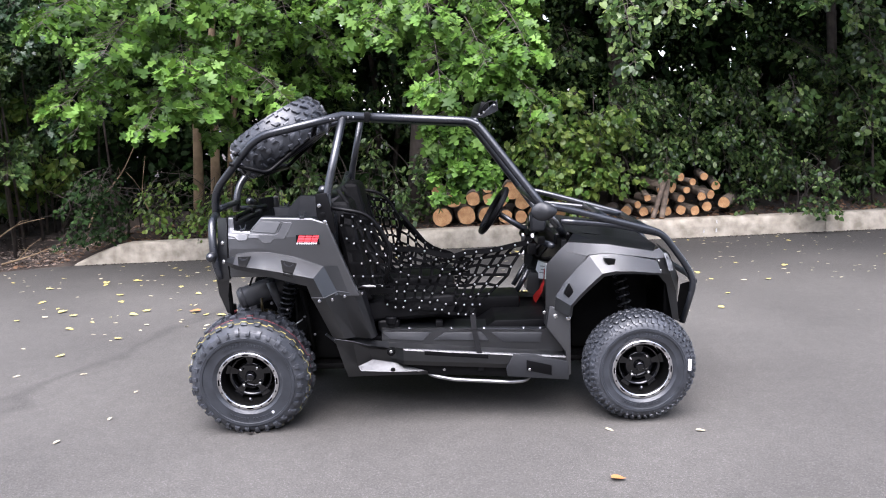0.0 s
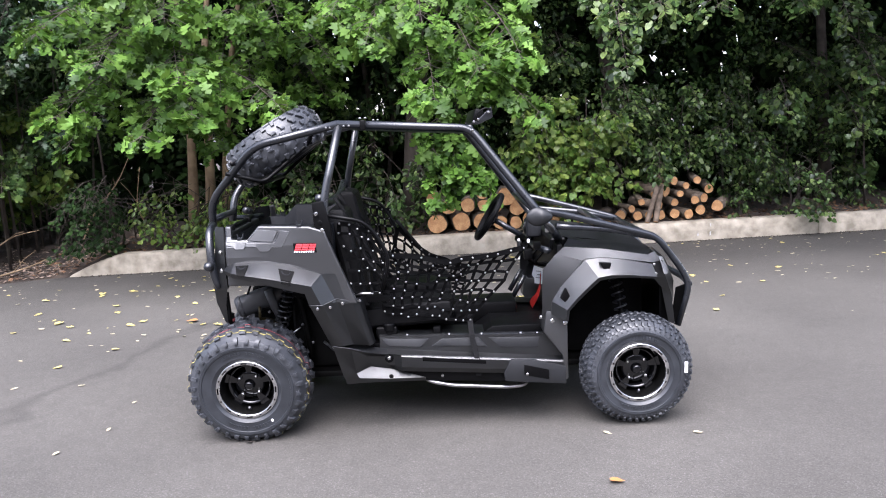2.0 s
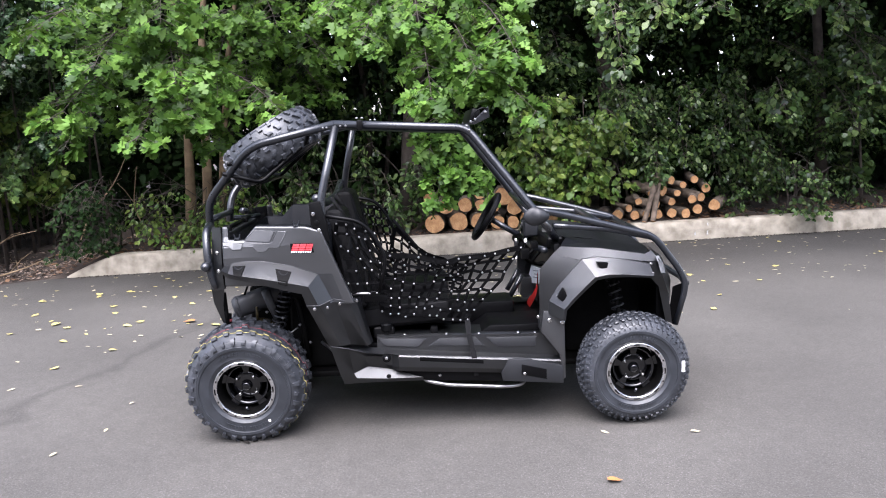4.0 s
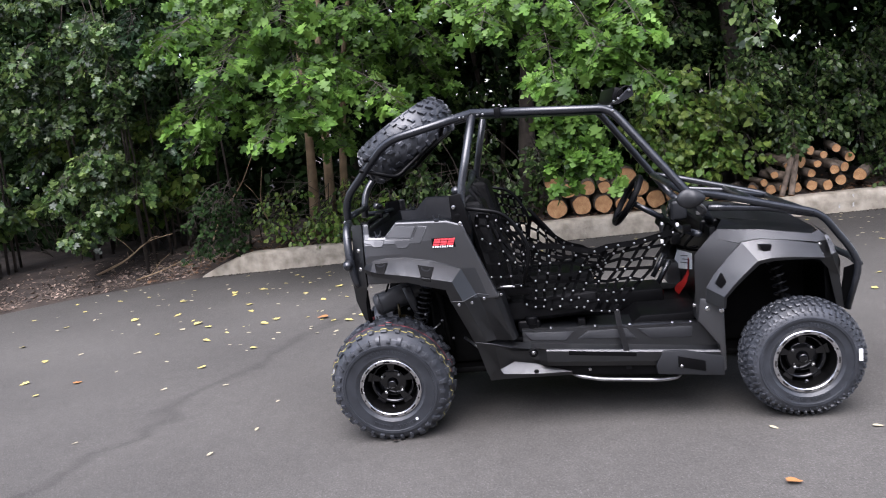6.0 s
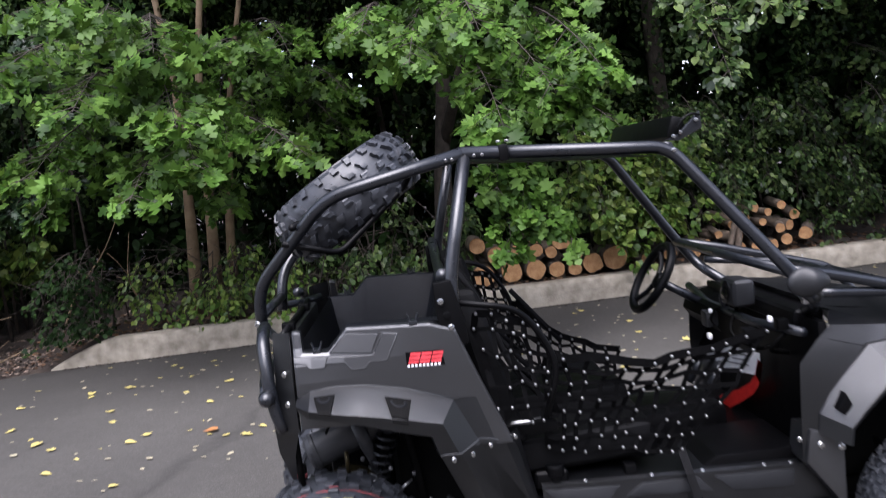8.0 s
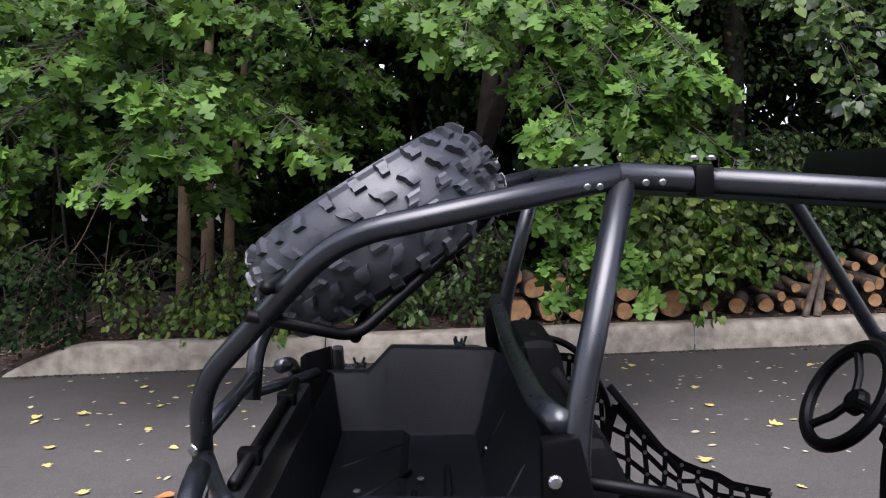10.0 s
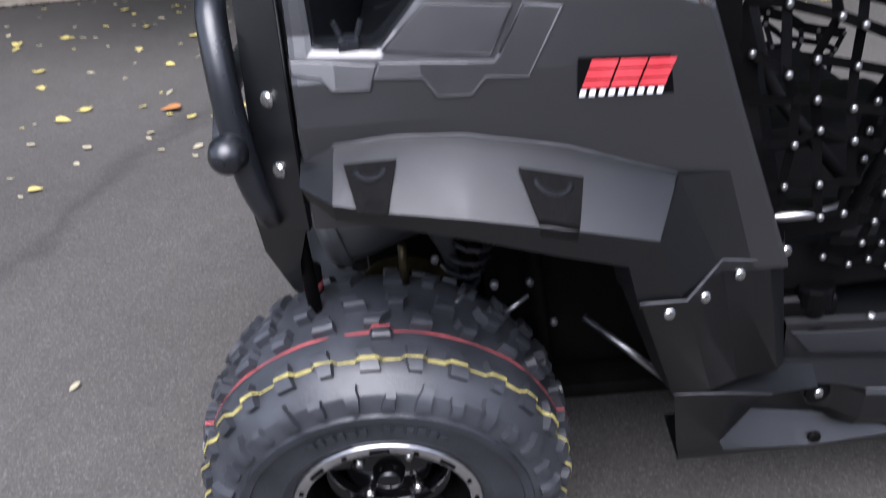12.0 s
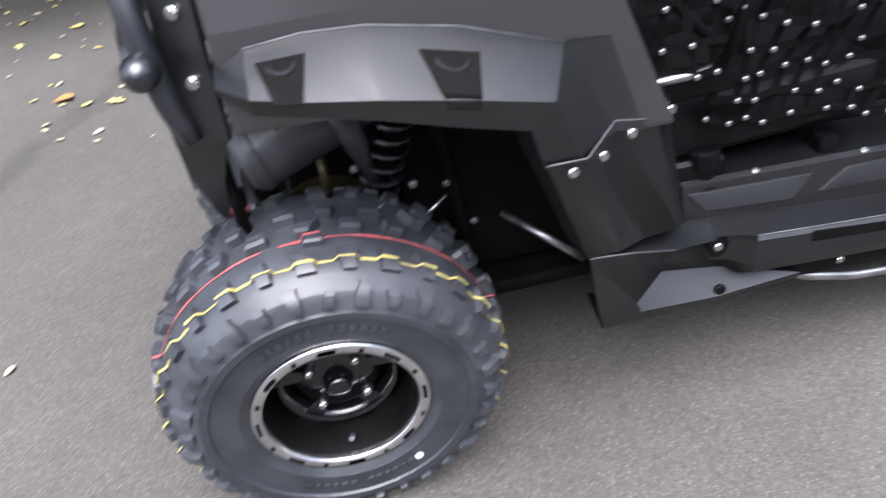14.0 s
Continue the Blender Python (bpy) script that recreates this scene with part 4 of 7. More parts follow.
def prism(outline, y0, y1, bevel=0.006, shift=None, segs=2):
    """A plate with the outline given in x and z, from y0 to y1, its edges rounded."""
    bm = bmesh.new()
    a = [bm.verts.new((x, y0, z)) for x, z in outline]
    b = [bm.verts.new((x, y1, z)) for x, z in outline]
    n = len(a)
    bm.faces.new(a)
    bm.faces.new(b[::-1])
    for i in range(n):
        bm.faces.new((a[(i + 1) % n], a[i], b[i], b[(i + 1) % n]))
    bmesh.ops.recalc_face_normals(bm, faces=bm.faces[:])
    if bevel:
        bmesh.ops.bevel(bm, geom=bm.edges[:], offset=bevel, segments=segs, profile=0.6, affect="EDGES", clamp_overlap=True)
    if shift:
        xs, zs = [v.co.x for v in bm.verts], [v.co.z for v in bm.verts]
        for lo, hi, axis in ((min(xs), max(xs), 0), (min(zs), max(zs), 2)):
            n = min(12, int((hi - lo) / 0.04))
            for k in range(1, n):
                at, no = [0, 0, 0], [0, 0, 0]
                at[axis], no[axis] = lo + (hi - lo) * k / n, 1
                bmesh.ops.bisect_plane(bm, geom=bm.verts[:] + bm.edges[:] + bm.faces[:], plane_co=at, plane_no=no)
        for v in bm.verts:
            v.co.y += shift(v.co.x, v.co.z)
    return bm


def box(lo, hi, bevel=0.006, segs=2, turn=None):
    bm = bmesh.new()
    bmesh.ops.create_cube(bm, size=1.0)
    for v in bm.verts:
        v.co = Vector([lo[i] + (v.co[i] + 0.5) * (hi[i] - lo[i]) for i in range(3)])
    if bevel:
        bmesh.ops.bevel(bm, geom=bm.edges[:], offset=bevel, segments=segs, profile=0.6, affect="EDGES", clamp_overlap=True)
    if turn is not None:
        c = Vector([(lo[i] + hi[i]) / 2 for i in range(3)])
        bmesh.ops.transform(bm, matrix=Matrix.Translation(c) @ turn @ Matrix.Translation(-c), verts=bm.verts[:])
    return bm


def sheet(rows, thick=0.004, smooth=False):
    """A moulded skin through rows of points, with thickness."""
    bm = bmesh.new()
    grid = [[bm.verts.new(p) for p in r] for r in rows]
    for a, b in zip(grid, grid[1:]):
        for i in range(len(a) - 1):
            f = bm.faces.new((a[i], a[i + 1], b[i + 1], b[i]))
            f.smooth = smooth
    bmesh.ops.solidify(bm, geom=bm.faces[:], thickness=thick)
    bmesh.ops.recalc_face_normals(bm, faces=bm.faces[:])
    return bm


def plate(pts, d):
    """A flat plate: an outline and the same outline moved by d."""
    bm = bmesh.new()
    a = [bm.verts.new(p) for p in pts]
    b = [bm.verts.new(Vector(p) + Vector(d)) for p in pts]
    bm.faces.new(a)
    bm.faces.new(b[::-1])
    for i in range(len(a)):
        bm.faces.new((a[(i + 1) % len(a)], a[i], b[i], b[(i + 1) % len(a)]))
    bmesh.ops.recalc_face_normals(bm, faces=bm.faces[:])
    return bm


def spin(profile, seg=48, axis="Y"):
    """A body of revolution round the y axis: profile of (radius, y)."""
    bm = bmesh.new()
    rings = [[bm.verts.new((r * math.cos(a), y, r * math.sin(a))) for a in (2 * math.pi * k / seg for k in range(seg))] for r, y in profile]
    for a, b in zip(rings, rings[1:]):
        for k in range(seg):
            f = bm.faces.new((a[k], b[k], b[(k + 1) % seg], a[(k + 1) % seg]))
            f.smooth = True
    return bm


def disc_along(bm, p, d, r, h, seg=12, dome=0.0):
    """A short rod or button at p, pointing along d."""
    p, d = Vector(p), Vector(d).normalized()
    u = d.orthogonal().normalized()
    v = d.cross(u)
    rings = []
    for rr, hh in ((r, 0), (r, h * 0.55), (r * 0.75, h * 0.9), (r * 0.3, h)) if dome else ((r, 0), (r, h)):
        rings.append([bm.verts.new(p + d * hh + rr * (math.cos(a) * u + math.sin(a) * v)) for a in (2 * math.pi * k / seg for k in range(seg))])
    for a, b in zip(rings, rings[1:]):
        for k in range(seg):
            f = bm.faces.new((a[k], a[(k + 1) % seg], b[(k + 1) % seg], b[k]))
            f.smooth = bool(dome)
    bm.faces.new(rings[-1])
    bm.faces.new(rings[0][::-1])


def button(name, p, d=(0, -1, 0), r=0.008, h=0.006, material=None, both=True, label=""):
    bm = bmesh.new()
    disc_along(bm, p, d, r, h, 12, 1.0)
    if both:
        pair(name, bm, material or CHROME, label)
    else:
        cp(name, bm, material or CHROME, label)


# ---- wheels ----
def build_wheel(name, hub, R, width, rim_r, rows, label, stripes, lean=0.0, flat=True):
    """A wheel on its hub; its outer face looks towards -y. lean: degrees by which its top leans out. flat: the tyre's foot is pressed flat on the ground."""
    wheel = empty(name, (hub[0] - 0.8, hub[1] - MID, hub[2]))
    wheel.parent = car
    wheel.rotation_euler = (radians(lean), 0, 0)
    tagged(wheel, label)
    w = width
    f = 0.009  # how far the sidewall bulges past the rim's lip
    T = R - 0.013
    half = [(rim_r * 1.02, f + 0.004), (rim_r * 1.10, f * 0.55), (rim_r * 1.13, f * 0.32), (rim_r * 1.14, f * 0.20), (rim_r * 1.26, 0.003), (T * 0.735, 0.000), (T * 0.742, -0.004), (T * 0.785, -0.0045), (T * 0.792, 0.000), (T * 0.86, 0.005), (T * 0.885, 0.009), (T * 0.89, 0.012), (T * 0.945, 0.027), (T * 0.985, 0.052), (T, 0.085)]
    prof = half + [(r, w - y) for r, y in half[::-1]]
    tyre = spin(prof, 72)
    # the carcass from the sidewall's edge to the middle of the tread, by length along it
    line = half[8:] + [(T + 0.001, w / 2)]
    reach = [0.0]
    for (r0, y0), (r1, y1) in zip(line, line[1:]):
        reach.append(reach[-1] + math.hypot(r1 - r0, y1 - y0))

    def on(q):
        return float(np.interp(q, reach, [k[0] for k in line])), float(np.interp(q, reach, [k[1] for k in line]))

    def press(bm):
        if flat:
            up, across = math.cos(radians(lean)), math.sin(radians(lean))
            for v in bm.verts:
                v.co.z = max(v.co.z, (0.0008 - hub[2] - across * v.co.y) / up)

    lugs_at = []
    lugs = bmesh.new()
    for n, s0, s1, dc, h, skew, stag in rows:
        s0, s1 = reach[1] + s0 * (reach[-1] - reach[1]), reach[1] + s1 * (reach[-1] - reach[1])
        for k in range(n):
            for side in (0, 1):
                a = 2 * math.pi * (k + stag + 0.5 * side) / n
                if side == 0:
                    lugs_at.append((s0, s1, a, dc / R, h))
                low, high = [], []
                steps = 4
                for i in range(steps + 1):
                    q = s0 + (s1 - s0) * i / steps
                    (ra, ya), (rb, yb) = on(q - 0.002), on(q + 0.002)
                    tr, ty = rb - ra, yb - ya
                    m = math.hypot(tr, ty)
                    nr, ny = ty / m, -tr / m
                    rr, yy = on(q)
                    # hooked outline: wider at one end, with a sunk middle
                    wide = dc * (1.20 - 0.45 * i / steps) if k % 2 else dc * (0.78 + 0.42 * i / steps)
                    bend = 0.35 * dc * (1 if k % 3 else -1) * (1 if i > steps / 2 else 0)
                    for sc in (-1, 1):
                        off = (sc * wide + bend + skew * (q - (s0 + s1) / 2)) / R
                        offt = (sc * wide * 0.86 + bend + skew * (q - (s0 + s1) / 2)) / R
                        hh = h * (0.80 if i in (0, steps) else 0.93 if i == 2 else 1.0)
                        for lst, o, e in ((low, off, -0.004), (high, offt, hh)):
                            r_, y_ = rr + nr * e, yy + ny * e
                            y_ = y_ if side == 0 else w - y_
                            lst.append(lugs.verts.new((r_ * math.cos(a + o), y_, r_ * math.sin(a + o))))
                for i in range(steps):
                    p = 2 * i
                    for quad in ((high[p], high[p + 1], high[p + 3], high[p + 2]), (low[p], high[p], high[p + 2], low[p + 2]), (low[p + 1], low[p + 3], high[p + 3], high[p + 1])):
                        lugs.faces.new(quad)
                lugs.faces.new((low[0], low[1], high[1], high[0]))
                lugs.faces.new((low[-2], high[-2], high[-1], low[-1]))
    bmesh.ops.recalc_face_normals(tyre, faces=tyre.faces[:])
    bmesh.ops.recalc_face_normals(lugs, faces=lugs.faces[:])
    for face in tyre.faces:
        c = face.calc_center_median()
        face.material_index = 1 if math.hypot(c.x, c.z) < T * 0.79 else 0
    press(tyre)
    press(lugs)
    tyre_ob = part("tyre", tyre, RUBBER, wheel)
    tyre_ob.data.materials.append(SIDEWALL)
    tyre_ob.data.set_sharp_from_angle(angle=radians(32))
    tread = part("tread", lugs, RUBBER, wheel, "thick moulded rubber tread blocks")
    tread.data.set_sharp_from_angle(angle=radians(32))
    tagged(tread, kind="stuff")
    if stripes:
        for q, material, word in ((0.405, PAINT_YELLOW, "yellow moulding line"), (0.735, PAINT_RED, "red moulding line")):
            b = bmesh.new()
            seg = 360
            ring = []
            q = reach[1] + q * (reach[-1] - reach[1])
            rr, yy = on(q)
            (ra, ya), (rb, yb) = on(q - 0.002), on(q + 0.002)
            m = math.hypot(rb - ra, yb - ya)
            nr, ny = (yb - ya) / m, (ra - rb) / m
            for k in range(seg):
                a = 2 * math.pi * k / seg
                up = 0.0012
                for l0, l1, la, lw, lh in lugs_at:
                    da = abs((a - la + math.pi) % (2 * math.pi) - math.pi)
                    if l0 < q < l1 and da < lw * 1.3:
                        up = max(up, (lh + 0.0008) * min(1.0, (lw * 1.3 - da) / (lw * 0.25)))
                j = 0.0015 * math.sin(3 * a) + 0.0008 * math.sin(11 * a)
                wide = 0.0017 + 0.0006 * math.sin(17 * a)
                ring.append([b.verts.new(((rr + nr * up - ny * (j + s * wide)) * math.cos(a), yy + ny * up + nr * (j + s * wide), (rr + nr * up - ny * (j + s * wide)) * math.sin(a))) for s in (-1, 1)])
            for k in range(seg):
                if "red" in word and (k % 97) < 5:
                    continue
                p, o = ring[k], ring[(k + 1) % seg]
                b.faces.new((p[0], p[1], o[1], o[0]))
            press(b)
            part("mould_line", b, material, wheel, word)
    # raised lettering on the sidewall, as plain bars
    b = bmesh.new()
    for centre in (math.pi / 2, -math.pi / 2):
        for k in range(-6, 7):
            if k == 0:
                continue
            a = centre + k * 0.085
            r0, r1, da = T * 0.645, T * (0.695 if k % 3 else 0.685), 0.024 if k % 2 else 0.030
            fr = [b.verts.new((rr * math.cos(aa), -0.0012, rr * math.sin(aa))) for rr, aa in ((r0, a - da), (r0, a + da), (r1, a + da), (r1, a - da))]
            bk = [b.verts.new((v.co.x, 0.006, v.co.z)) for v in fr]
            b.faces.new(fr)
            for i in range(4):
                b.faces.new((fr[i], bk[i], bk[(i + 1) % 4], fr[(i + 1) % 4]))
    bmesh.ops.recalc_face_normals(b, faces=b.faces[:])
    tagged(part("sidewall_lettering", b, SIDEWALL, wheel, "raised black bars on the sidewall"), kind="stuff")
    # rim: lip ring with slots, deep barrel, dished spoked face
    lip = spin([(rim_r * 0.885, f + 0.014), (rim_r * 0.88, f + 0.002), (rim_r * 0.90, f - 0.003), (rim_r * 1.0, f - 0.003), (rim_r * 1.025, f + 0.001), (rim_r * 1.03, f + 0.010)], 64)
    part("rim_lip", lip, BRIGHT, wheel, "bright machined rim lip with slots")
    for small in (False, True):
        b = bmesh.new()
        half_a = math.pi / 8 * (0.07 if small else 0.27)
        vs = [b.verts.new((rr * rim_r * math.cos(a), f - 0.0042, rr * rim_r * math.sin(a))) for rr, aa in ((0.925, (-half_a, 0, half_a)), (0.972, (half_a, 0, -half_a))) for a in aa]
        b.faces.new(vs[::-1])
        bmesh.ops.solidify(b, geom=b.faces[:], thickness=0.002)
        first = part("lip_slot", b, GLOSS, wheel, "dark slot in the rim lip")
        turns = [k * math.pi / 4 + (math.pi / 8 if small else 0) for k in range(8)]
        first.rotation_euler = (0, turns[0], 0)
        for turn in turns[1:]:
            twin = new("lip_slot", first.data)
            twin.parent = wheel
            twin.rotation_euler = (0, turn, 0)
            tagged(twin, "dark slot in the rim lip")
    barrel = spin([(rim_r * 0.89, f + 0.008), (rim_r * 0.850, f + 0.020), (rim_r * 0.835, f + 0.07), (rim_r * 0.82, w - 0.03), (rim_r * 0.98, w - 0.012)], 48)
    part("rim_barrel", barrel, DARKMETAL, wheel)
    d = f + 0.066
    ring = spin([(rim_r * 0.70, d + 0.012), (rim_r * 0.70, d - 0.012), (rim_r * 0.685, d - 0.013), (rim_r * 0.61, d + 0.004), (rim_r * 0.60, d + 0.012)], 48)
    part("face_ring", ring, GLOSS, wheel, "dished gloss black ring of the rim face")
    face = bmesh.new()
    for k in range(5):
        a = 2 * math.pi * k / 5 + 0.3
        pts = [(-0.30, 0.020), (-0.17, 0.45 * rim_r), (-0.20, 0.83 * rim_r), (0.20, 0.83 * rim_r), (0.17, 0.45 * rim_r), (0.30, 0.020)]
        fr, bk = [], []
        for da, rr in pts:
            depth = d - 0.012 * (rr / rim_r)
            fr.append(face.verts.new((rr * math.cos(a + da), depth, rr * math.sin(a + da))))
            bk.append(face.verts.new((rr * math.cos(a + da), depth + 0.016, rr * math.sin(a + da))))
        face.faces.new(fr)
        face.faces.new(bk[::-1])
        for i in range(6):
            face.faces.new((fr[i], fr[(i + 1) % 6], bk[(i + 1) % 6], bk[i]))
    bmesh.ops.recalc_face_normals(face, faces=face.faces[:])
    part("spokes", face, GLOSS, wheel, "gloss black spoked face")
    # plain dark disc added behind the spokes to keep the wheel's inside dark
    back = spin([(0.001, w * 0.62), (rim_r * 0.79, w * 0.62), (rim_r * 0.79, w * 0.66)], 32)
    part("backing_disc", back, DARKMETAL, wheel)
    hubd = spin([(0.001, d - 0.006), (0.052, d - 0.006), (0.060, d - 0.001), (0.060, d + 0.02)], 32)
    part("hub_face", hubd, GLOSS, wheel)
    cap = spin([(0.001, d - 0.032), (0.013, d - 0.031), (0.019, d - 0.026), (0.023, d - 0.006)], 24)
    part("centre_cap", cap, GLOSS, wheel, "domed black centre cap")
    for k in range(4):
        a = math.pi / 4 + k * math.pi / 2 + 0.1
        b = bmesh.new()
        disc_along(b, (0.049 * math.cos(a), d - 0.004, 0.049 * math.sin(a)), (0, -1, 0), 0.0085, 0.018, 6, 1.0)
        part("lug_nut", b, CHROME, wheel)
    b = bmesh.new()
    disc_along(b, (0.0, f + 0.03, -rim_r * 0.78), (0, -0.7, 0.6), 0.004, 0.026, 8)
    part("valve_stem", b, RUBBER, wheel)
    return wheel


# lug rows: count, start and end along the carcass, half length round, height, skew, stagger
REAR_ROWS = [(16, -0.075, 0.17, 0.0110, 0.0105, 0.0, 0.25), (16, -0.075, 0.08, 0.0095, 0.0095, 0.0, 0.75), (28, 0.27, 0.53, 0.0122, 0.0105, 0.15, 0.0), (26, 0.77, 0.96, 0.0135, 0.0135, -0.2, 0.4), (5, 0.62, 0.75, 0.0115, 0.011, 0.0, 0.2)]
FRONT_ROWS = [(52, -0.075, 0.02, 0.0040, 0.0040, 0.0, 0.25), (50, 0.05, 0.26, 0.0062, 0.0090, 0.0, 0.0), (50, 0.34, 0.54, 0.0068, 0.0105, 0.3, 0.4), (48, 0.62, 0.80, 0.0070, 0.0105, -0.4, 0.1), (48, 0.87, 0.985, 0.0070, 0.0105, 0.3, 0.6)]
wheel_rn = build_wheel("rear_wheel", (REAR, 0.044, 0.230), 0.2580, 0.240, 0.1245, REAR_ROWS, "wide knobbly rear tyre on a black rim with coloured moulding lines", True, 6.5)
wheel_fn = build_wheel("front_wheel", (FRONT + 0.004, 0.035, 0.228), 0.2370, 0.165, 0.122, FRONT_ROWS, "knobbly front tyre on a black rim with a bright lip", False, 2.5)
far_side = Matrix.Rotation(math.pi, 4, "Z")
for wheel_src, hx, hz, lean in ((wheel_rn, REAR, 0.230, 6.5), (wheel_fn, FRONT + 0.004, 0.228, 2.5)):
    dy = (wheel_src.location.y + MID)
    twin = copy_thing(wheel_src, Matrix.Translation((hx - 0.8, MID - dy, hz)) @ far_side @ Matrix.Rotation(radians(lean), 4, "X"))
b = plate([(0.186 + dx, -0.0075, 0.02 + dz) for dx, dz in ((-0.006, -0.024), (0.007, -0.024), (0.007, 0.022), (-0.006, 0.022))], (0, 0.003, 0))
part("tyre_sticker", b, WHITE, wheel_fn, "small white sticker")
b = bmesh.new()
disc_along(b, (0.092, 0.003, -0.135), (0, -1, 0), 0.006, 0.002, 10)
part("tyre_mark", b, WHITE, wheel_rn, "pale paint dot")

# spare wheel, strapped on the sloping rear of the cage
SPARE_TILT = 31
SPARE_ROWS = [(26, 0.00, 0.28, 0.0105, 0.0105, 0.0, 0.0), (26, 0.40, 0.66, 0.0115, 0.012, 0.5, 0.42), (26, 0.74, 0.97, 0.0115, 0.012, -0.4, 0.12)]
spare = build_wheel("spare_wheel", (0.0, MID, 0.0), 0.238, 0.170, 0.118, SPARE_ROWS, "spare knobbly wheel lying tilted on the cage", False, 0.0, False)
spare.matrix_basis = Matrix.Translation((0.106 - 0.8, 0.0, 1.200)) @ Matrix.Rotation(radians(-SPARE_TILT), 4, "Y") @ Matrix.Rotation(radians(-90), 4, "X") @ Matrix.Translation((0, -0.085, 0))


# ---- body, rear ----
def taper(x, z):
    """The bed's side leans and narrows towards the tail."""
    k = min(1.0, max(0.0, (z - 0.79) / 0.10))
    return max(0.0, 0.30 - x) * 0.07 * k * k * (3 - 2 * k) + 0.06 * max(0.0, z - 0.832)


side = prism([(-0.033, 0.668), (-0.033, 0.905), (-0.010, 0.903), (-0.008, 0.852), (0.052, 0.848), (0.100, 0.902), (0.30, 0.893), (0.362, 0.872), (0.395, 0.78), (0.475, 0.575), (0.30, 0.575), (0.30, 0.66)], 0.030, 0.058, 0.007, taper)
for ob in pair("bed_side", side, PLASTIC, "black grained plastic side of the cargo bed"):
    ob.data.set_sharp_from_angle(angle=radians(4))
for pts, dep in (([(0.056, 0.847), (0.097, 0.887), (0.178, 0.881), (0.155, 0.838)], 0.005), ([(0.164, 0.838), (0.187, 0.881), (0.222, 0.877), (0.190, 0.815), (0.150, 0.818), (0.136, 0.802), (0.104, 0.803), (0.091, 0.821), (0.045, 0.824), (0.052, 0.838), (0.158, 0.832)], 0.004), ([(-0.031, 0.832), (-0.004, 0.827), (0.006, 0.815), (0.041, 0.814), (0.050, 0.836), (-0.004, 0.842), (-0.031, 0.844)], 0.005)):
    for ob in pair("panel_relief", prism(pts, 0.030 - dep * 0.6, 0.034, 0.0015, taper), PLASTIC, "raised moulding on the bed side"):
        ob.data.set_sharp_from_angle(angle=radians(2))
    bm = bmesh.new()
    tube_into(bm, [(x, 0.031 - dep * 0.6 + taper(x, z), z) for x, z in pts + pts[:1]], 0.0015, 6)
    pair("relief_edge", bm, EDGE, "scuffed edge and painted highlight of the moulding", True)
# clips on the bed's rim
for cx, cz in ((0.025, 0.850), (0.262, 0.893)):
    bm = box((cx - 0.010, 0.030, cz - 0.004), (cx + 0.010, 0.056, cz + 0.008), 0.002)
    for sx in (-1, 1):
        disc_along(bm, (cx + sx * 0.007, 0.043, cz + 0.006), (sx * 0.35, 0, 1), 0.003, 0.018, 8)
    for v in bm.verts:
        v.co.y += taper(cx, cz)
    pair("tie_down_clip", bm, STEEL, "small wire tie-down clip")
# bed tub: a basin with sloping walls under the rim
RIM = [(-0.030, 0.846), (0.046, 0.846), (0.100, 0.902), (0.335, 0.890)]
tub = bmesh.new()
base = [[tub.verts.new((x, y, 0.735)) for x in (0.0, 0.045, 0.10, 0.285)] for y in (0.215, 2 * MID - 0.215)]
rims = [[tub.verts.new((x, y, z)) for x, z in RIM] for y in (0.105, 2 * MID - 0.105)]
skirts = [[tub.verts.new((x - (0.02 if x < 0 else 0.0), y, z + 0.001)) for x, z in RIM] for y in (0.062, 2 * MID - 0.062)]
for j in (0, 1):
    for i in range(3):
        tub.faces.new((base[j][i], base[j][i + 1], rims[j][i + 1], rims[j][i]))
        tub.faces.new((rims[j][i], rims[j][i + 1], skirts[j][i + 1], skirts[j][i]))
tub.faces.new(base[0] + base[1][::-1])
tub.faces.new((base[0][0], rims[0][0], rims[1][0], base[1][0]))
high = [tub.verts.new((0.365, y, 0.890)) for y in (0.20, 2 * MID - 0.20)]
tub.faces.new((base[0][3], rims[0][3], high[0]))
tub.faces.new((base[1][3], high[1], rims[1][3]))
tub.faces.new((base[0][3], high[0], high[1], base[1][3]))
bmesh.ops.recalc_face_normals(tub, faces=tub.faces[:])
bmesh.ops.bevel(tub, geom=[e for e in tub.edges if len(e.link_faces) == 2], offset=0.006, segments=2, profile=0.5, affect="EDGES", clamp_overlap=True)
bmesh.ops.solidify(tub, geom=tub.faces[:], thickness=0.004)
cp("bed_tub", tub, PLASTIC_SHADED, "black plastic cargo tub")
cp("floor_step", prism([(-0.005, 0.736), (0.0, 0.746), (0.13, 0.746), (0.145, 0.736)], 0.20, 2 * MID - 0.20, 0.003), PLASTIC_SHADED, "raised plate of the bed floor")
for gy in (0.37, 0.67):
    ctube("wall_rib", [(0.290, gy, 0.742), (0.340, gy, 0.835)], 0.006, PLASTIC_SHADED, 0.01, "moulded rib on the bed's front wall", seg=8)
    button("wall_rib_bolt", (0.298, gy, 0.758), (-1, 0, 0.2), 0.006, 0.005, RODSTEEL, False)
for gx, gy in ((0.17, 0.42), (0.17, 0.56), (0.06, 0.50)):
    button("floor_bolt", (gx, gy, 0.742 if gx > 0.14 else 0.746), (0, 0, 1), 0.007, 0.004, GREYTUBE, False)
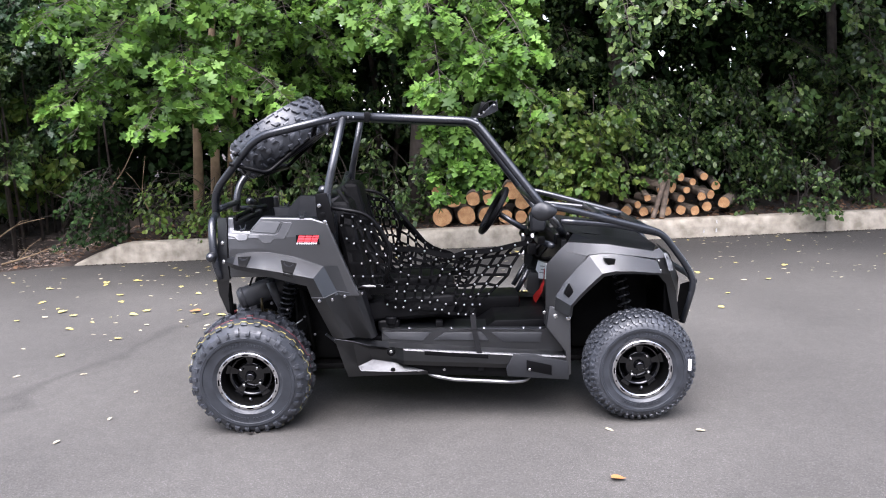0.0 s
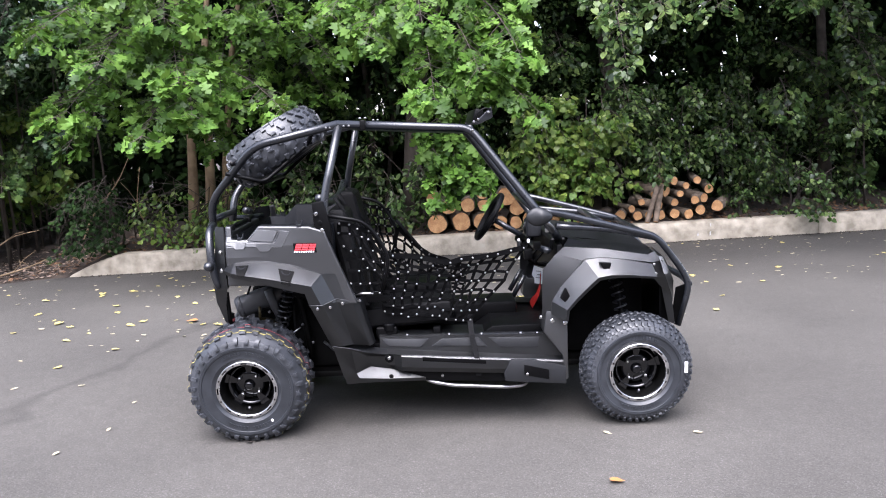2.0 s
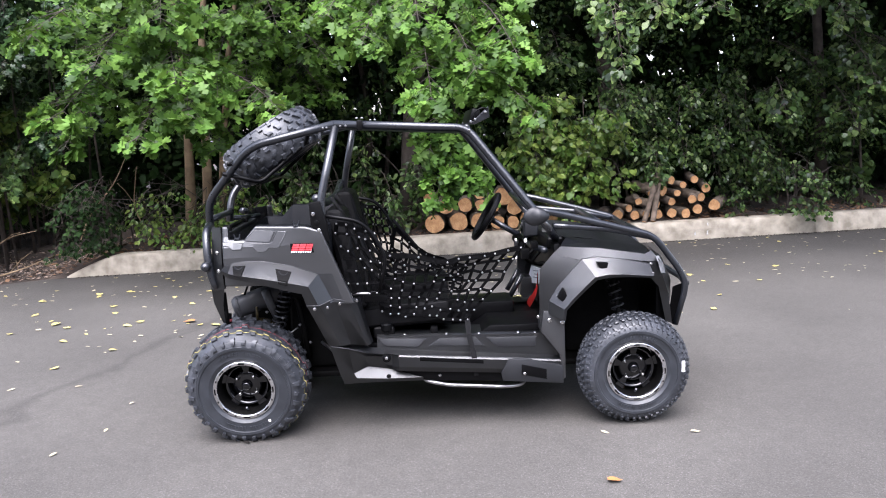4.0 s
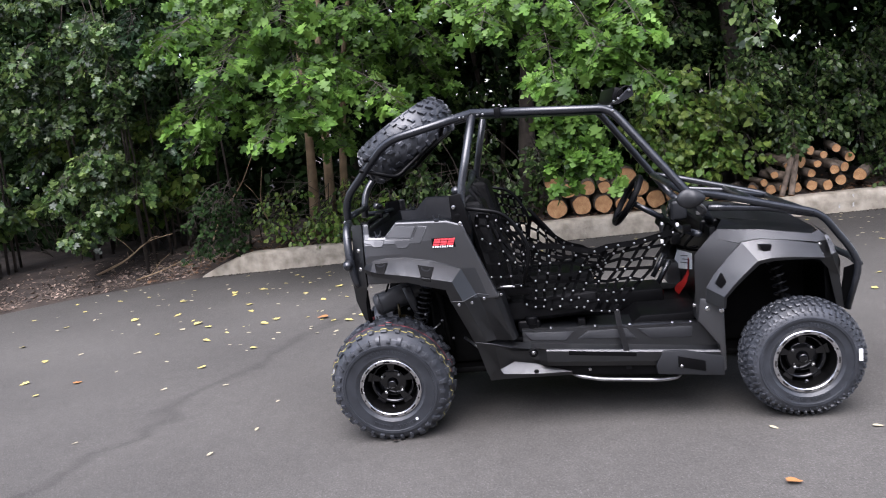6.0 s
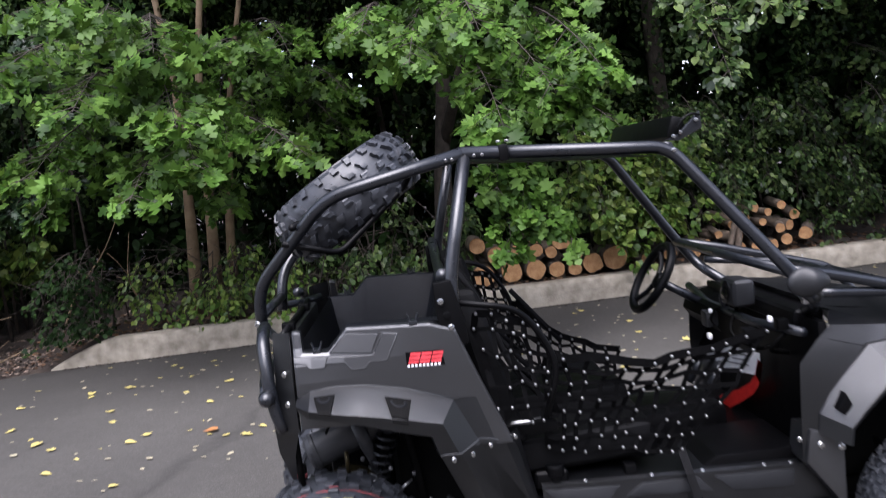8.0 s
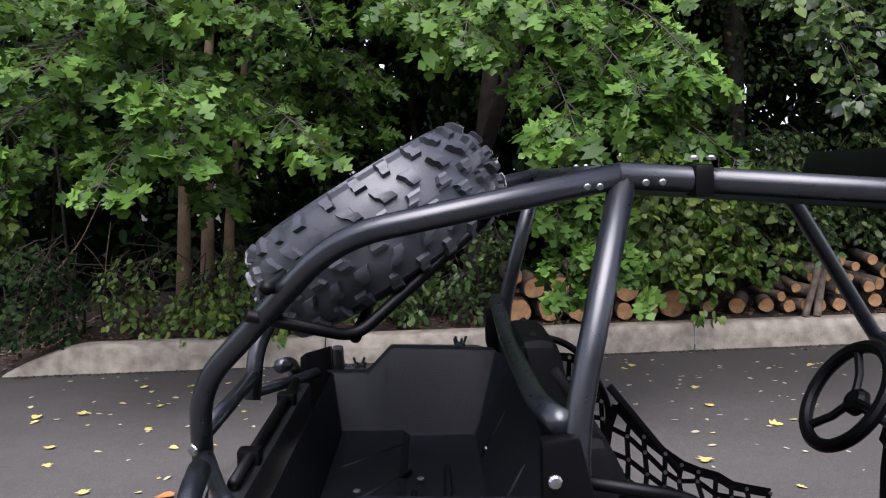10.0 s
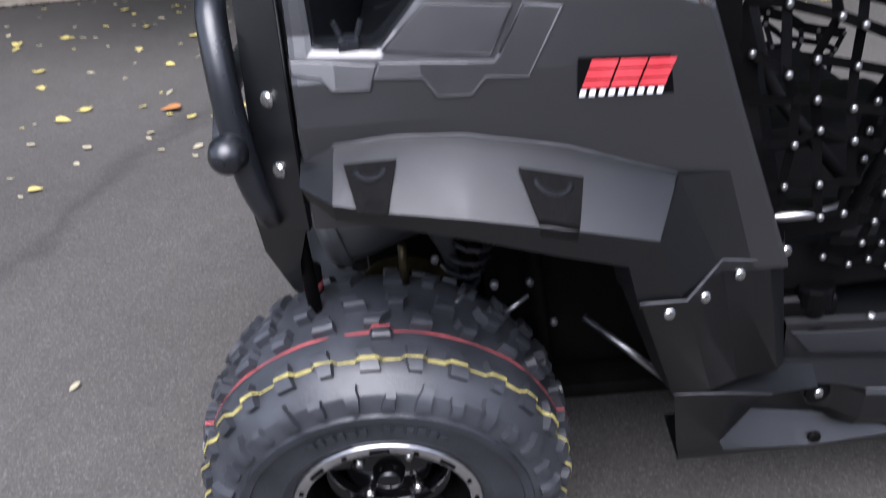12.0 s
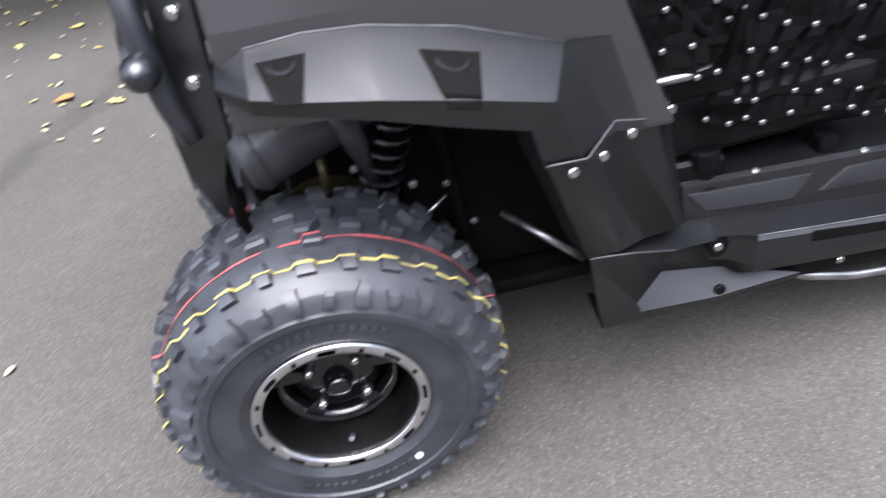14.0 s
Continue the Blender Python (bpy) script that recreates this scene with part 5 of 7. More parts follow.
for rx0, ry0, rx1, ry1 in ((0.02, 0.30, 0.12, 0.42), (0.02, 0.62, 0.13, 0.74), (0.16, 0.34, 0.16, 0.50), (0.22, 0.36, 0.22, 0.62), (0.06, 0.46, 0.15, 0.60)):
    ctube("floor_rib", [(rx0, ry0, 0.742), (rx1, ry1, 0.742)], 0.006, PLASTIC_SHADED, 0.01, seg=6)
cp("bed_front", box((0.368, 0.10, 0.70), (0.384, 2 * MID - 0.10, 0.889), 0.005), PLASTIC_SHADED, "front wall of the cargo bed")
for cx, cz in ((0.032, 0.847), (0.255, 0.898)):
    bm = box((cx - 0.008, 2 * MID - 0.09, cz - 0.002), (cx + 0.008, 2 * MID - 0.07, cz + 0.006), 0.002)
    for sx in (-1, 1):
        disc_along(bm, (cx + sx * 0.006, 2 * MID - 0.08, cz + 0.004), (sx * 0.2, 0, 1), 0.003, 0.016, 8)
    cp("tie_down_clip", bm, STEEL, "small wire tie-down clip")
# tail: gate, end caps, tail tubes and round ends
cp("tailgate", box((-0.10, 0.20, 0.70), (-0.065, 2 * MID - 0.20, 0.855), 0.010), PLASTIC, "black plastic tailgate")
ctube("gate_hinge_rod", [(-0.085, 0.24, 0.866), (-0.09, 2 * MID - 0.24, 0.866)], 0.009, SMOOTH)
for gy in (0.34, 0.66):
    cp("gate_latch", box((-0.105, gy, 0.85), (-0.070, gy + 0.03, 0.878), 0.005), SMOOTH, "latch on the tailgate")
cap_bm = sheet([[(-0.037, 0.075, 0.903), (-0.040, 0.062, 0.902), (-0.088, 0.112, 0.898), (-0.094, 0.155, 0.898)],
                [(-0.037, 0.060, 0.800), (-0.039, 0.042, 0.800), (-0.090, 0.094, 0.800), (-0.100, 0.145, 0.800)],
                [(-0.037, 0.055, 0.700), (-0.039, 0.036, 0.700), (-0.095, 0.090, 0.700), (-0.105, 0.145, 0.700)],
                [(-0.040, 0.070, 0.655), (-0.042, 0.056, 0.655), (-0.085, 0.096, 0.640), (-0.095, 0.140, 0.640)]], 0.005)
pair("end_cap", cap_bm, PLASTIC, "bolted plastic end cap at the tail")
bm = bmesh.new()
tube_into(bm, [(-0.038, 0.058, 0.900), (-0.037, 0.038, 0.800), (-0.037, 0.032, 0.700)], 0.002, 6)
pair("cap_edge", bm, SMOOTH, "dark seam of the end cap", True)
for z, y in ((0.801, 0.064), (0.727, 0.060)):
    button("bolt", (-0.061, y, z), (-0.7, -1, 0), 0.0085, 0.006)
fin = sheet([[(-0.112, 0.110, 0.665), (-0.080, 0.086, 0.665), (-0.045, 0.066, 0.660)],
             [(-0.116, 0.150, 0.580), (-0.092, 0.135, 0.580), (-0.072, 0.125, 0.575)],
             [(-0.103, 0.208, 0.484), (-0.097, 0.205, 0.482), (-0.090, 0.202, 0.482)]], 0.005)
pair("rear_flap", fin, PLASTIC, "plastic flap tapering below the tail")
ctube("tail_tube", [(-0.125, 0.22, 0.895), (-0.118, 0.135, 0.882), (-0.112, 0.104, 0.835), (-0.108, 0.088, 0.770), (-0.098, 0.082, 0.700), (-0.085, 0.092, 0.655)], 0.016, both=True, bend=0.05)
b = spin([(0.001, -0.024), (0.011, -0.022), (0.018, -0.014), (0.021, 0.0), (0.018, 0.014), (0.011, 0.022), (0.001, 0.024)], 20)
bmesh.ops.transform(b, matrix=Matrix.Translation((-0.112, 0.066, 0.746)), verts=b.verts[:])
pair("bumper_end", b, STEEL, "round rubber end of the rear bumper", True)
ctube("rear_bumper", [(-0.112, 0.066, 0.746), (-0.16, 0.3, 0.740), (-0.16, MID, 0.740), (-0.16, 2 * MID - 0.3, 0.740), (-0.112, 2 * MID - 0.066, 0.746)], 0.016, bend=0.08)

# rear wheel-arch flare: upper edge and lower lip by station, then down its front leg
FL = [((-0.036, 0.753), (-0.028, 0.722)), ((0.000, 0.763), (0.000, 0.713)), ((0.060, 0.768), (0.060, 0.698)), ((0.126, 0.764), (0.124, 0.681)), ((0.225, 0.744), (0.208, 0.655)), ((0.340, 0.704), (0.278, 0.636))]
BREAK = [0.45, 0.62, 0.72, 0.70, 0.64, 0.56]


def skin_y(x, z):
    """How far out the flare's face stands at a place."""
    zt = np.interp(x, [q[0][0] for q in FL[:6]], [q[0][1] for q in FL[:6]])
    zl = np.interp(x, [q[1][0] for q in FL[:6]], [q[1][1] for q in FL[:6]])
    return 0.028 - 0.068 * float(min(1, max(0, (zt - z) / (zt - zl) / 0.74)))


rows = []
for k, ((x0, z0), (x1, z1)) in enumerate(FL):
    t = 0.0 if k else 0.030
    lip = (x1 - x0, z1 - z0)
    m = math.hypot(*lip)
    ux, uz = lip[0] / m, lip[1] / m
    g = BREAK[k]
    rows.append([(x0 - 0.004 * ux, 0.042 + t, z0 - 0.004 * uz), (x0 + 0.02 * lip[0], 0.030 + t, z0 - 0.002), (x0 + 0.12 * lip[0], 0.014 + t, z0 + 0.12 * lip[1]), (x0 + g * lip[0], -0.040 + t, z0 + g * lip[1]), (x1, -0.034 + t, z1), (x1 - 0.004 * ux, 0.05 + t, z1 - 0.004 * uz)])
pair("arch_flare", sheet(rows, 0.005), PLASTIC, "angular wheel-arch flare")
bm = bmesh.new()
tube_into(bm, [r[1] for r in rows], 0.0016, 6)
pair("flare_edge", bm, EDGE, "scuffed upper edge and painted highlight of the flare", True)
for xa, xb in ((0.010, 0.060), (0.176, 0.238)):
    def on_flare(x, f, out):
        """A place on the flare's face: f runs from the upper edge (0) to the lower lip (1)."""
        zt = np.interp(x, [q[0][0] for q in FL[:6]], [q[0][1] for q in FL[:6]])
        zl = np.interp(x, [q[1][0] for q in FL[:6]], [q[1][1] for q in FL[:6]])
        g = float(np.interp(x, [q[0][0] for q in FL], BREAK))
        y = 0.014 - 0.054 * (f - 0.12) / (g - 0.12) if f < g else -0.040 + 0.006 * (f - g) / (1 - g)
        return (x, float(y) - out, float(zt + (zl - zt) * f) + out * 0.6)
    w = xb - xa
    # the slot is not cut: a dark plate on the skin paints its shade
    bm = bmesh.new()
    rim = [(xa, 0.22), (xb, 0.22), (xb - 0.16 * w, 0.595), (xb - 0.20 * w, 0.76), (xa + 0.24 * w, 0.76), (xa + 0.20 * w, 0.595)]
    fr = [bm.verts.new(on_flare(x, f, 0.0035)) for x, f in rim]
    bk = [bm.verts.new(on_flare(x, f, -0.006)) for x, f in rim]
    bm.faces.new((fr[0], fr[1], fr[2], fr[5]))
    bm.faces.new((fr[5], fr[2], fr[3], fr[4]))
    for i in range(6):
        bm.faces.new((fr[i], fr[(i + 1) % 6], bk[(i + 1) % 6], bk[i]))
    bmesh.ops.recalc_face_normals(bm, faces=bm.faces[:])
    pair("flare_slot_shade", bm, DARKMETAL, "dark plate drawing the shade of a slot in the flare")
    bm = bmesh.new()
    tube_into(bm, [on_flare(xa + w * (0.5 - 0.27 * math.cos(math.pi * k / 10)), 0.30 + 0.10 * math.sin(math.pi * k / 10), 0.0002) for k in range(11)], 0.0050, 8)
    pair("slot_rim", bm, PLASTIC_SHADED, "curved lip inside the slot", True)
leg = sheet([[(0.268, 0.03, 0.637), (0.278, -0.034, 0.636), (0.305, -0.040, 0.667), (0.338, 0.022, 0.703), (0.40, 0.031, 0.70)],
             [(0.284, 0.03, 0.578), (0.294, -0.026, 0.578), (0.340, -0.022, 0.578), (0.392, 0.018, 0.588), (0.44, 0.031, 0.576)]], 0.005)
pair("flare_leg", leg, PLASTIC, "front leg of the wheel-arch flare")
guard = sheet([[(0.283, 0.030, 0.586), (0.293, -0.030, 0.588), (0.342, -0.026, 0.585), (0.393, 0.022, 0.600), (0.452, 0.036, 0.584), (0.474, 0.056, 0.592), (0.490, 0.090, 0.590)],
               [(0.352, 0.090, 0.402), (0.360, 0.036, 0.403), (0.408, 0.042, 0.400), (0.446, 0.056, 0.402), (0.510, 0.085, 0.385), (0.524, 0.100, 0.388), (0.530, 0.130, 0.390)]], 0.004)
pair("mud_guard", guard, PLASTIC, "folded plastic guard with stepped facets and rivets")
bm = bmesh.new()
tube_into(bm, [(0.2925, -0.031, 0.588), (0.342, -0.027, 0.585), (0.393, 0.021, 0.600), (0.452, 0.035, 0.584), (0.474, 0.055, 0.592)], 0.0018, 6)
pair("guard_edge", bm, EDGE, "scuffed upper edge and painted highlight of the guard", True)
for p in ((0.323, -0.031, 0.574), (0.369, -0.003, 0.571), (0.415, 0.024, 0.578), (0.480, 0.060, 0.580)):
    button("rivet", p, (0.15, -1, 0.1), 0.0065, 0.005)

# ---- sill ----
SX = [0.545, 0.580, 0.605, 0.635, 0.72, 0.90, 1.06, 1.20, 1.31]


def shelf_y(x, z):
    """The sloping inner face of the sill, below the doorway's lip."""
    u = x - 0.53
    return 0.150 - 0.008 * (0.407 - 0.0345 * u - z) / (0.051 + 0.0545 * u)


def sill_row(x):
    u = x - 0.53
    lip, low, rib, foot = 0.411 - 0.0345 * u, 0.361 - 0.089 * u, 0.345 - 0.085 * u, 0.266 - 0.074 * (x - 0.636)
    tuck = 0.034 * min(1.0, max(0.0, (0.637 - x) / 0.04))
    return [(x, 0.30, lip + 0.002), (x, 0.160, lip), (x, 0.150, lip - 0.004), (x, 0.142, low - 0.005), (x, 0.088 + 0.02 * u + 0.4 * tuck, rib + 0.001), (x, 0.083 + 0.02 * u + tuck, rib - 0.006), (x, 0.085 + 0.02 * u + tuck, foot + 0.020), (x, 0.096 + 0.02 * u + tuck, foot), (x, 0.30, foot - 0.01)]


pair("sill", sheet([sill_row(x) for x in SX], 0.006), PLASTIC, "long moulded plastic sill below the doorway")
bm = bmesh.new()
tube_into(bm, [sill_row(x)[4] for x in SX[3:]], 0.0016, 6)
pair("sill_edge", bm, EDGE, "scuffed edge and painted highlight along the sill", True)
# rear block: a sloping top, a side that steps in over a lit wedge
rb = sheet([[(0.360, 0.100, 0.406), (0.430, 0.110, 0.402), (0.500, 0.118, 0.372), (0.575, 0.122, 0.360)],
            [(0.362, 0.038, 0.402), (0.432, 0.050, 0.386), (0.500, 0.070, 0.360), (0.575, 0.098, 0.340)],
            [(0.364, 0.040, 0.396), (0.435, 0.054, 0.378), (0.490, 0.082, 0.346), (0.560, 0.118, 0.326)],
            [(0.392, 0.090, 0.262), (0.448, 0.084, 0.270), (0.505, 0.126, 0.285), (0.600, 0.128, 0.268)],
            [(0.400, 0.100, 0.236), (0.458, 0.090, 0.248), (0.580, 0.096, 0.238), (0.730, 0.116, 0.230)],
            [(0.402, 0.106, 0.219), (0.465, 0.104, 0.222), (0.580, 0.110, 0.220), (0.730, 0.124, 0.214)],
            [(0.410, 0.200, 0.216), (0.465, 0.200, 0.216), (0.580, 0.200, 0.215), (0.730, 0.200, 0.212)]], 0.006)
pair("sill_rear_block", rb, PLASTIC, "rear corner of the sill with a sloping wedge")
bm = bmesh.new()
tube_into(bm, [(0.362, 0.0375, 0.402), (0.432, 0.0495, 0.386), (0.500, 0.0695, 0.360)], 0.0016, 6)
pair("sill_edge", bm, EDGE, "scuffed edge and painted highlight along the sill", True)
# a raised dark plate paints the groove's shade; nothing is cut in
pair("sill_groove_shade", prism([(0.721, 0.325), (0.982, 0.297), (0.982, 0.282), (0.721, 0.308)], 0.0830, 0.090, 0.0, lambda x, z: 0.02 * (x - 0.53) - 0.0010), SMOOTH, "dark plate drawing the shade of a groove along the sill")
pair("sill_front_block", prism([(1.054, 0.239), (1.084, 0.296), (1.163, 0.293), (1.312, 0.258), (1.312, 0.181), (1.06, 0.204)], 0.088, 0.20, 0.004), SATIN, "front corner of the sill")
# the recess too: its shade is a dark plate on the block
pair("sill_recess_shade", prism([(1.138, 0.272), (1.241, 0.246), (1.241, 0.204), (1.137, 0.229)], 0.0855, 0.092, 0.001), SMOOTH, "dark plate drawing the shade of a recess in the sill")
for pts in ([(0.551, 0.396), (0.748, 0.386), (0.716, 0.352), (0.577, 0.364)], [(0.805, 0.384), (0.956, 0.382), (0.991, 0.343), (0.761, 0.355)], [(0.998, 0.379), (1.212, 0.372), (1.204, 0.330), (1.048, 0.336)]):
    pair("sill_field", prism(pts, -0.005, 0.004, 0.002, shelf_y), SATIN, "raised field inside the sill")
pair("underbody_strip", prism([(0.62, 0.262), (1.31, 0.213), (1.31, 0.174), (0.716, 0.214), (0.62, 0.220)], 0.128, 0.15, 0.004), SMOOTH)
for p, r in (((0.583, 0.112, 0.320), 0.018), ((0.588, 0.104, 0.244), 0.010)):
    button("sill_screw", p, (0.1, -1, 0.1), r, 0.006, SMOOTH if r > 0.015 else DARKMETAL)
button("sill_screw", (0.583, 0.107, 0.321), (0.1, -1, 0.1), 0.007, 0.004)
for p in ((0.66, 0.154, 0.406), (0.835, 0.154, 0.400), (0.97, 0.154, 0.395), (1.135, 0.154, 0.390), (1.205, 0.154, 0.388), (1.15, 0.084, 0.232), (0.80, 0.122, 0.232)):
    button("rivet", p, (0, -0.5, 1) if p[2] > 0.38 else (0, -1, 0), 0.006, 0.004)
ctube("step_bar", [(0.715, 0.185, 0.235), (0.735, 0.142, 0.206), (0.835, 0.135, 0.184), (1.075, 0.138, 0.163), (1.15, 0.145, 0.167), (1.17, 0.19, 0.20)], 0.0085, RODSTEEL, 0.03, "bright bent step bar", True)
bm = bmesh.new()
for a0, a1 in (((0.925, 0.20, 0.47), (0.928, 0.13, 0.40)), ((0.928, 0.13, 0.40), (0.945, 0.098, 0.31)), ((0.945, 0.098, 0.31), (0.952, 0.12, 0.225))):
    a0, a1 = Vector(a0), Vector(a1)
    q = [bm.verts.new(v + Vector((s * 0.011, -0.004, 0))) for v in (a0, a1) for s in (-1, 1)]
    bm.faces.new((q[0], q[1], q[3], q[2]))
bmesh.ops.remove_doubles(bm, verts=bm.verts[:], dist=0.0005)
bmesh.ops.solidify(bm, geom=bm.faces[:], thickness=0.002)
cp("strap", bm, CLOTH, "black strap hanging over the sill")

# ---- floor and underbody ----
cp("floor_pan", box((0.42, 0.16, 0.34), (1.32, 2 * MID - 0.16, 0.375), 0.01), SMOOTH, "black cabin floor")
# plain boxes here also block light through the underbody
cp("skid_plate", box((0.15, 0.26, 0.205), (1.62, 2 * MID - 0.26, 0.235), 0.012), DARKMETAL, "skid plate below the frame")
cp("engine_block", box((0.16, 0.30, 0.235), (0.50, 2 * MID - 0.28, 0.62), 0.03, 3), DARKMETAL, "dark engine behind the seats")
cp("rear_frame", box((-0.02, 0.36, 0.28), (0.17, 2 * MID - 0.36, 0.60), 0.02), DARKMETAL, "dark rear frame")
cp("transmission_hump", box((0.50, 0.42, 0.37), (1.15, 2 * MID - 0.42, 0.47), 0.02), SMOOTH)
cp("foot_step", prism([(0.95, 0.375), (1.02, 0.42), (1.25, 0.42), (1.25, 0.375)], 0.18, 0.42, 0.008), SMOOTH, "moulded step in the floor")
cp("axle", box((-0.03, 0.14, 0.215), (0.03, 2 * MID - 0.14, 0.26), 0.012), DARKMETAL)
cp("front_frame", box((1.36, 0.34, 0.24), (1.70, 2 * MID - 0.34, 0.60), 0.03), DARKMETAL, "dark front frame")
for fx, yy in ((1.60, 0.19), (0.0, 0.25)):
    ctube("control_arm", [(fx - 0.10, 0.40, 0.26), (fx, yy, 0.22), (fx + 0.10, 0.40, 0.26)], 0.012, DARKMETAL, 0.03, both=True)
    ctube("upper_arm", [(fx - 0.08, 0.40, 0.36), (fx, yy + 0.02, 0.31), (fx + 0.08, 0.40, 0.36)], 0.010, DARKMETAL, 0.03, both=True)


def shock(name, a, b, r, turns, label):
    """A damper with its coil spring between two points."""
    a, b = Vector(a), Vector(b)
    for flip in (False, True):
        damper = bmesh.new()
        tube_into(damper, [a, a.lerp(b, 0.55)], r * 0.55, 10)
        tube_into(damper, [a.lerp(b, 0.55), b], r * 0.35, 10)
        ax = (b - a).normalized()
        u = ax.orthogonal().normalized()
        v = ax.cross(u)
        coil = bmesh.new()
        n = turns * 12
        tube_into(coil, [a.lerp(b, 0.06 + 0.80 * i / n) + r * (math.cos(2 * math.pi * i / 12) * u + math.sin(2 * math.pi * i / 12) * v) for i in range(n + 1)], 0.0042, 6)
        if flip:
            damper, coil = mirrored(damper), mirrored(coil)
        ob = cp(name, damper, DARKMETAL, label)
        cp("coil_spring", coil, STEEL, "black coil spring", ob)


shock("rear_shock", (0.190, 0.235, 0.660), (0.105, 0.275, 0.41), 0.029, 9, "rear damper with black coil spring")
shock("front_shock", (1.545, 0.27, 0.66), (1.585, 0.20, 0.36), 0.026, 8, "front damper with coil spring")
# muffler, bracket, reservoir, sprocket and rods seen above the rear tyre
bm = spin([(0.001, 0.0), (0.036, 0.001), (0.045, 0.010), (0.047, 0.06), (0.047, 0.25), (0.040, 0.27), (0.001, 0.272)], 28)
bmesh.ops.transform(bm, matrix=Matrix.Translation((-0.066, 0.262, 0.528)) @ Matrix.Rotation(radians(-78), 4, "Z") @ Matrix.Rotation(radians(16), 4, "X"), verts=bm.verts[:])
cp("muffler", bm, MUFFLER, "dull black round muffler", smooth=True)
bm = spin([(0.0475, 0.0), (0.0495, 0.002), (0.0495, 0.012), (0.0475, 0.014)], 28)
bmesh.ops.transform(bm, matrix=Matrix.Translation((-0.066, 0.262, 0.528)) @ Matrix.Rotation(radians(-78), 4, "Z") @ Matrix.Rotation(radians(16), 4, "X") @ Matrix.Translation((0, 0.015, 0)), verts=bm.verts[:])
cp("muffler_band", bm, MUFFLER)
ctube("exhaust_pipe", [(0.19, 0.22, 0.60), (0.26, 0.26, 0.56), (0.30, 0.34, 0.48)], 0.018, DARKMETAL)
bm = bmesh.new()
tube_into(bm, [(0.080, 0.235, 0.605), (0.098, 0.250, 0.535), (0.104, 0.256, 0.505), (0.116, 0.266, 0.455)], [0.019, 0.018, 0.012, 0.008], 14)
cp("outlet_pipe", bm, MUFFLER, "dull grey tapering pipe", None, True)
ctube("reservoir", [(-0.076, 0.205, 0.520), (-0.080, 0.215, 0.425)], 0.0135, DARKMETAL, label="dark shock reservoir")
for z in (0.500, 0.472):
    ctube("reservoir_label", [(-0.0768, 0.207, z), (-0.0778, 0.209, z - 0.014)], 0.0140, PAINT_RED if z > 0.48 else WHITE, label="dull printed band")
ctube("reservoir_foot", [(-0.080, 0.215, 0.425), (-0.084, 0.222, 0.375)], 0.009, RODSTEEL)
ctube("frame_strut", [(-0.075, 0.16, 0.62), (-0.070, 0.165, 0.45)], 0.009, DARKMETAL, both=True)
ctube("brake_hose", [(0.0, 0.20, 0.60), (0.03, 0.17, 0.66), (0.08, 0.2, 0.68), (0.13, 0.24, 0.64)], 0.004, DARKMETAL, 0.05)
bm = spin([(0.050, 0.0), (0.078, 0.0), (0.078, 0.004), (0.050, 0.004)], 40)
bmesh.ops.transform(bm, matrix=Matrix.Translation((0.04, 0.285, 0.40)), verts=bm.verts[:])
cp("sprocket", bm, BRASS, "dull brass-coloured sprocket")
ctube("brass_fitting", [(0.045, 0.20, 0.485), (0.046, 0.20, 0.545)], 0.006, BRASS)
ctube("tie_rod", [(0.298, 0.262, 0.363), (0.405, 0.180, 0.300)], 0.006, RODSTEEL, label="bare steel rod behind the wheel", both=True)
for p0, p1 in (((0.17, 0.20, 0.42), (0.21, 0.21, 0.445)), ((0.10, 0.17, 0.46), (0.13, 0.20, 0.47))):
    ctube("linkage_rod", [p0, p1], 0.003, RODSTEEL)
for p in ((0.087, 0.20, 0.52), (0.215, 0.235, 0.45), (0.252, 0.253, 0.366), (0.16, 0.16, 0.50)):
    button("frame_bolt", p, (0, -1, 0.3), 0.006, 0.008, GREYTUBE, False)
ctube("frame_rail", [(0.18, 0.24, 0.70), (0.22, 0.25, 0.50), (0.24, 0.26, 0.30)], 0.013, DARKMETAL, both=True)
ctube("frame_rail", [(-0.06, 0.24, 0.66), (0.35, 0.24, 0.66)], 0.013, DARKMETAL, both=True)

# ---- front body ----
ff = sheet([[(1.222, 0.115, 0.395), (1.250, 0.102, 0.395), (1.312, 0.102, 0.290)],
            [(1.222, 0.112, 0.480), (1.254, 0.098, 0.486), (1.318, 0.094, 0.486)],
            [(1.224, 0.110, 0.600), (1.256, 0.098, 0.560), (1.300, 0.092, 0.545)],
            [(1.228, 0.112, 0.662), (1.290, 0.100, 0.650), (1.345, 0.090, 0.625)],
            [(1.285, 0.121, 0.722), (1.345, 0.112, 0.704), (1.393, 0.104, 0.690)]], 0.006)
pair("fender_rear", ff, PLASTIC, "rear part of the front fender")
lowleg = prism([(1.222, 0.405), (1.235, 0.492), (1.322, 0.480), (1.322, 0.200), (1.305, 0.195), (1.300, 0.300)], 0.094, 0.20, 0.006)
pair("fender_lower", lowleg, PLASTIC, "lower part of the front fender")
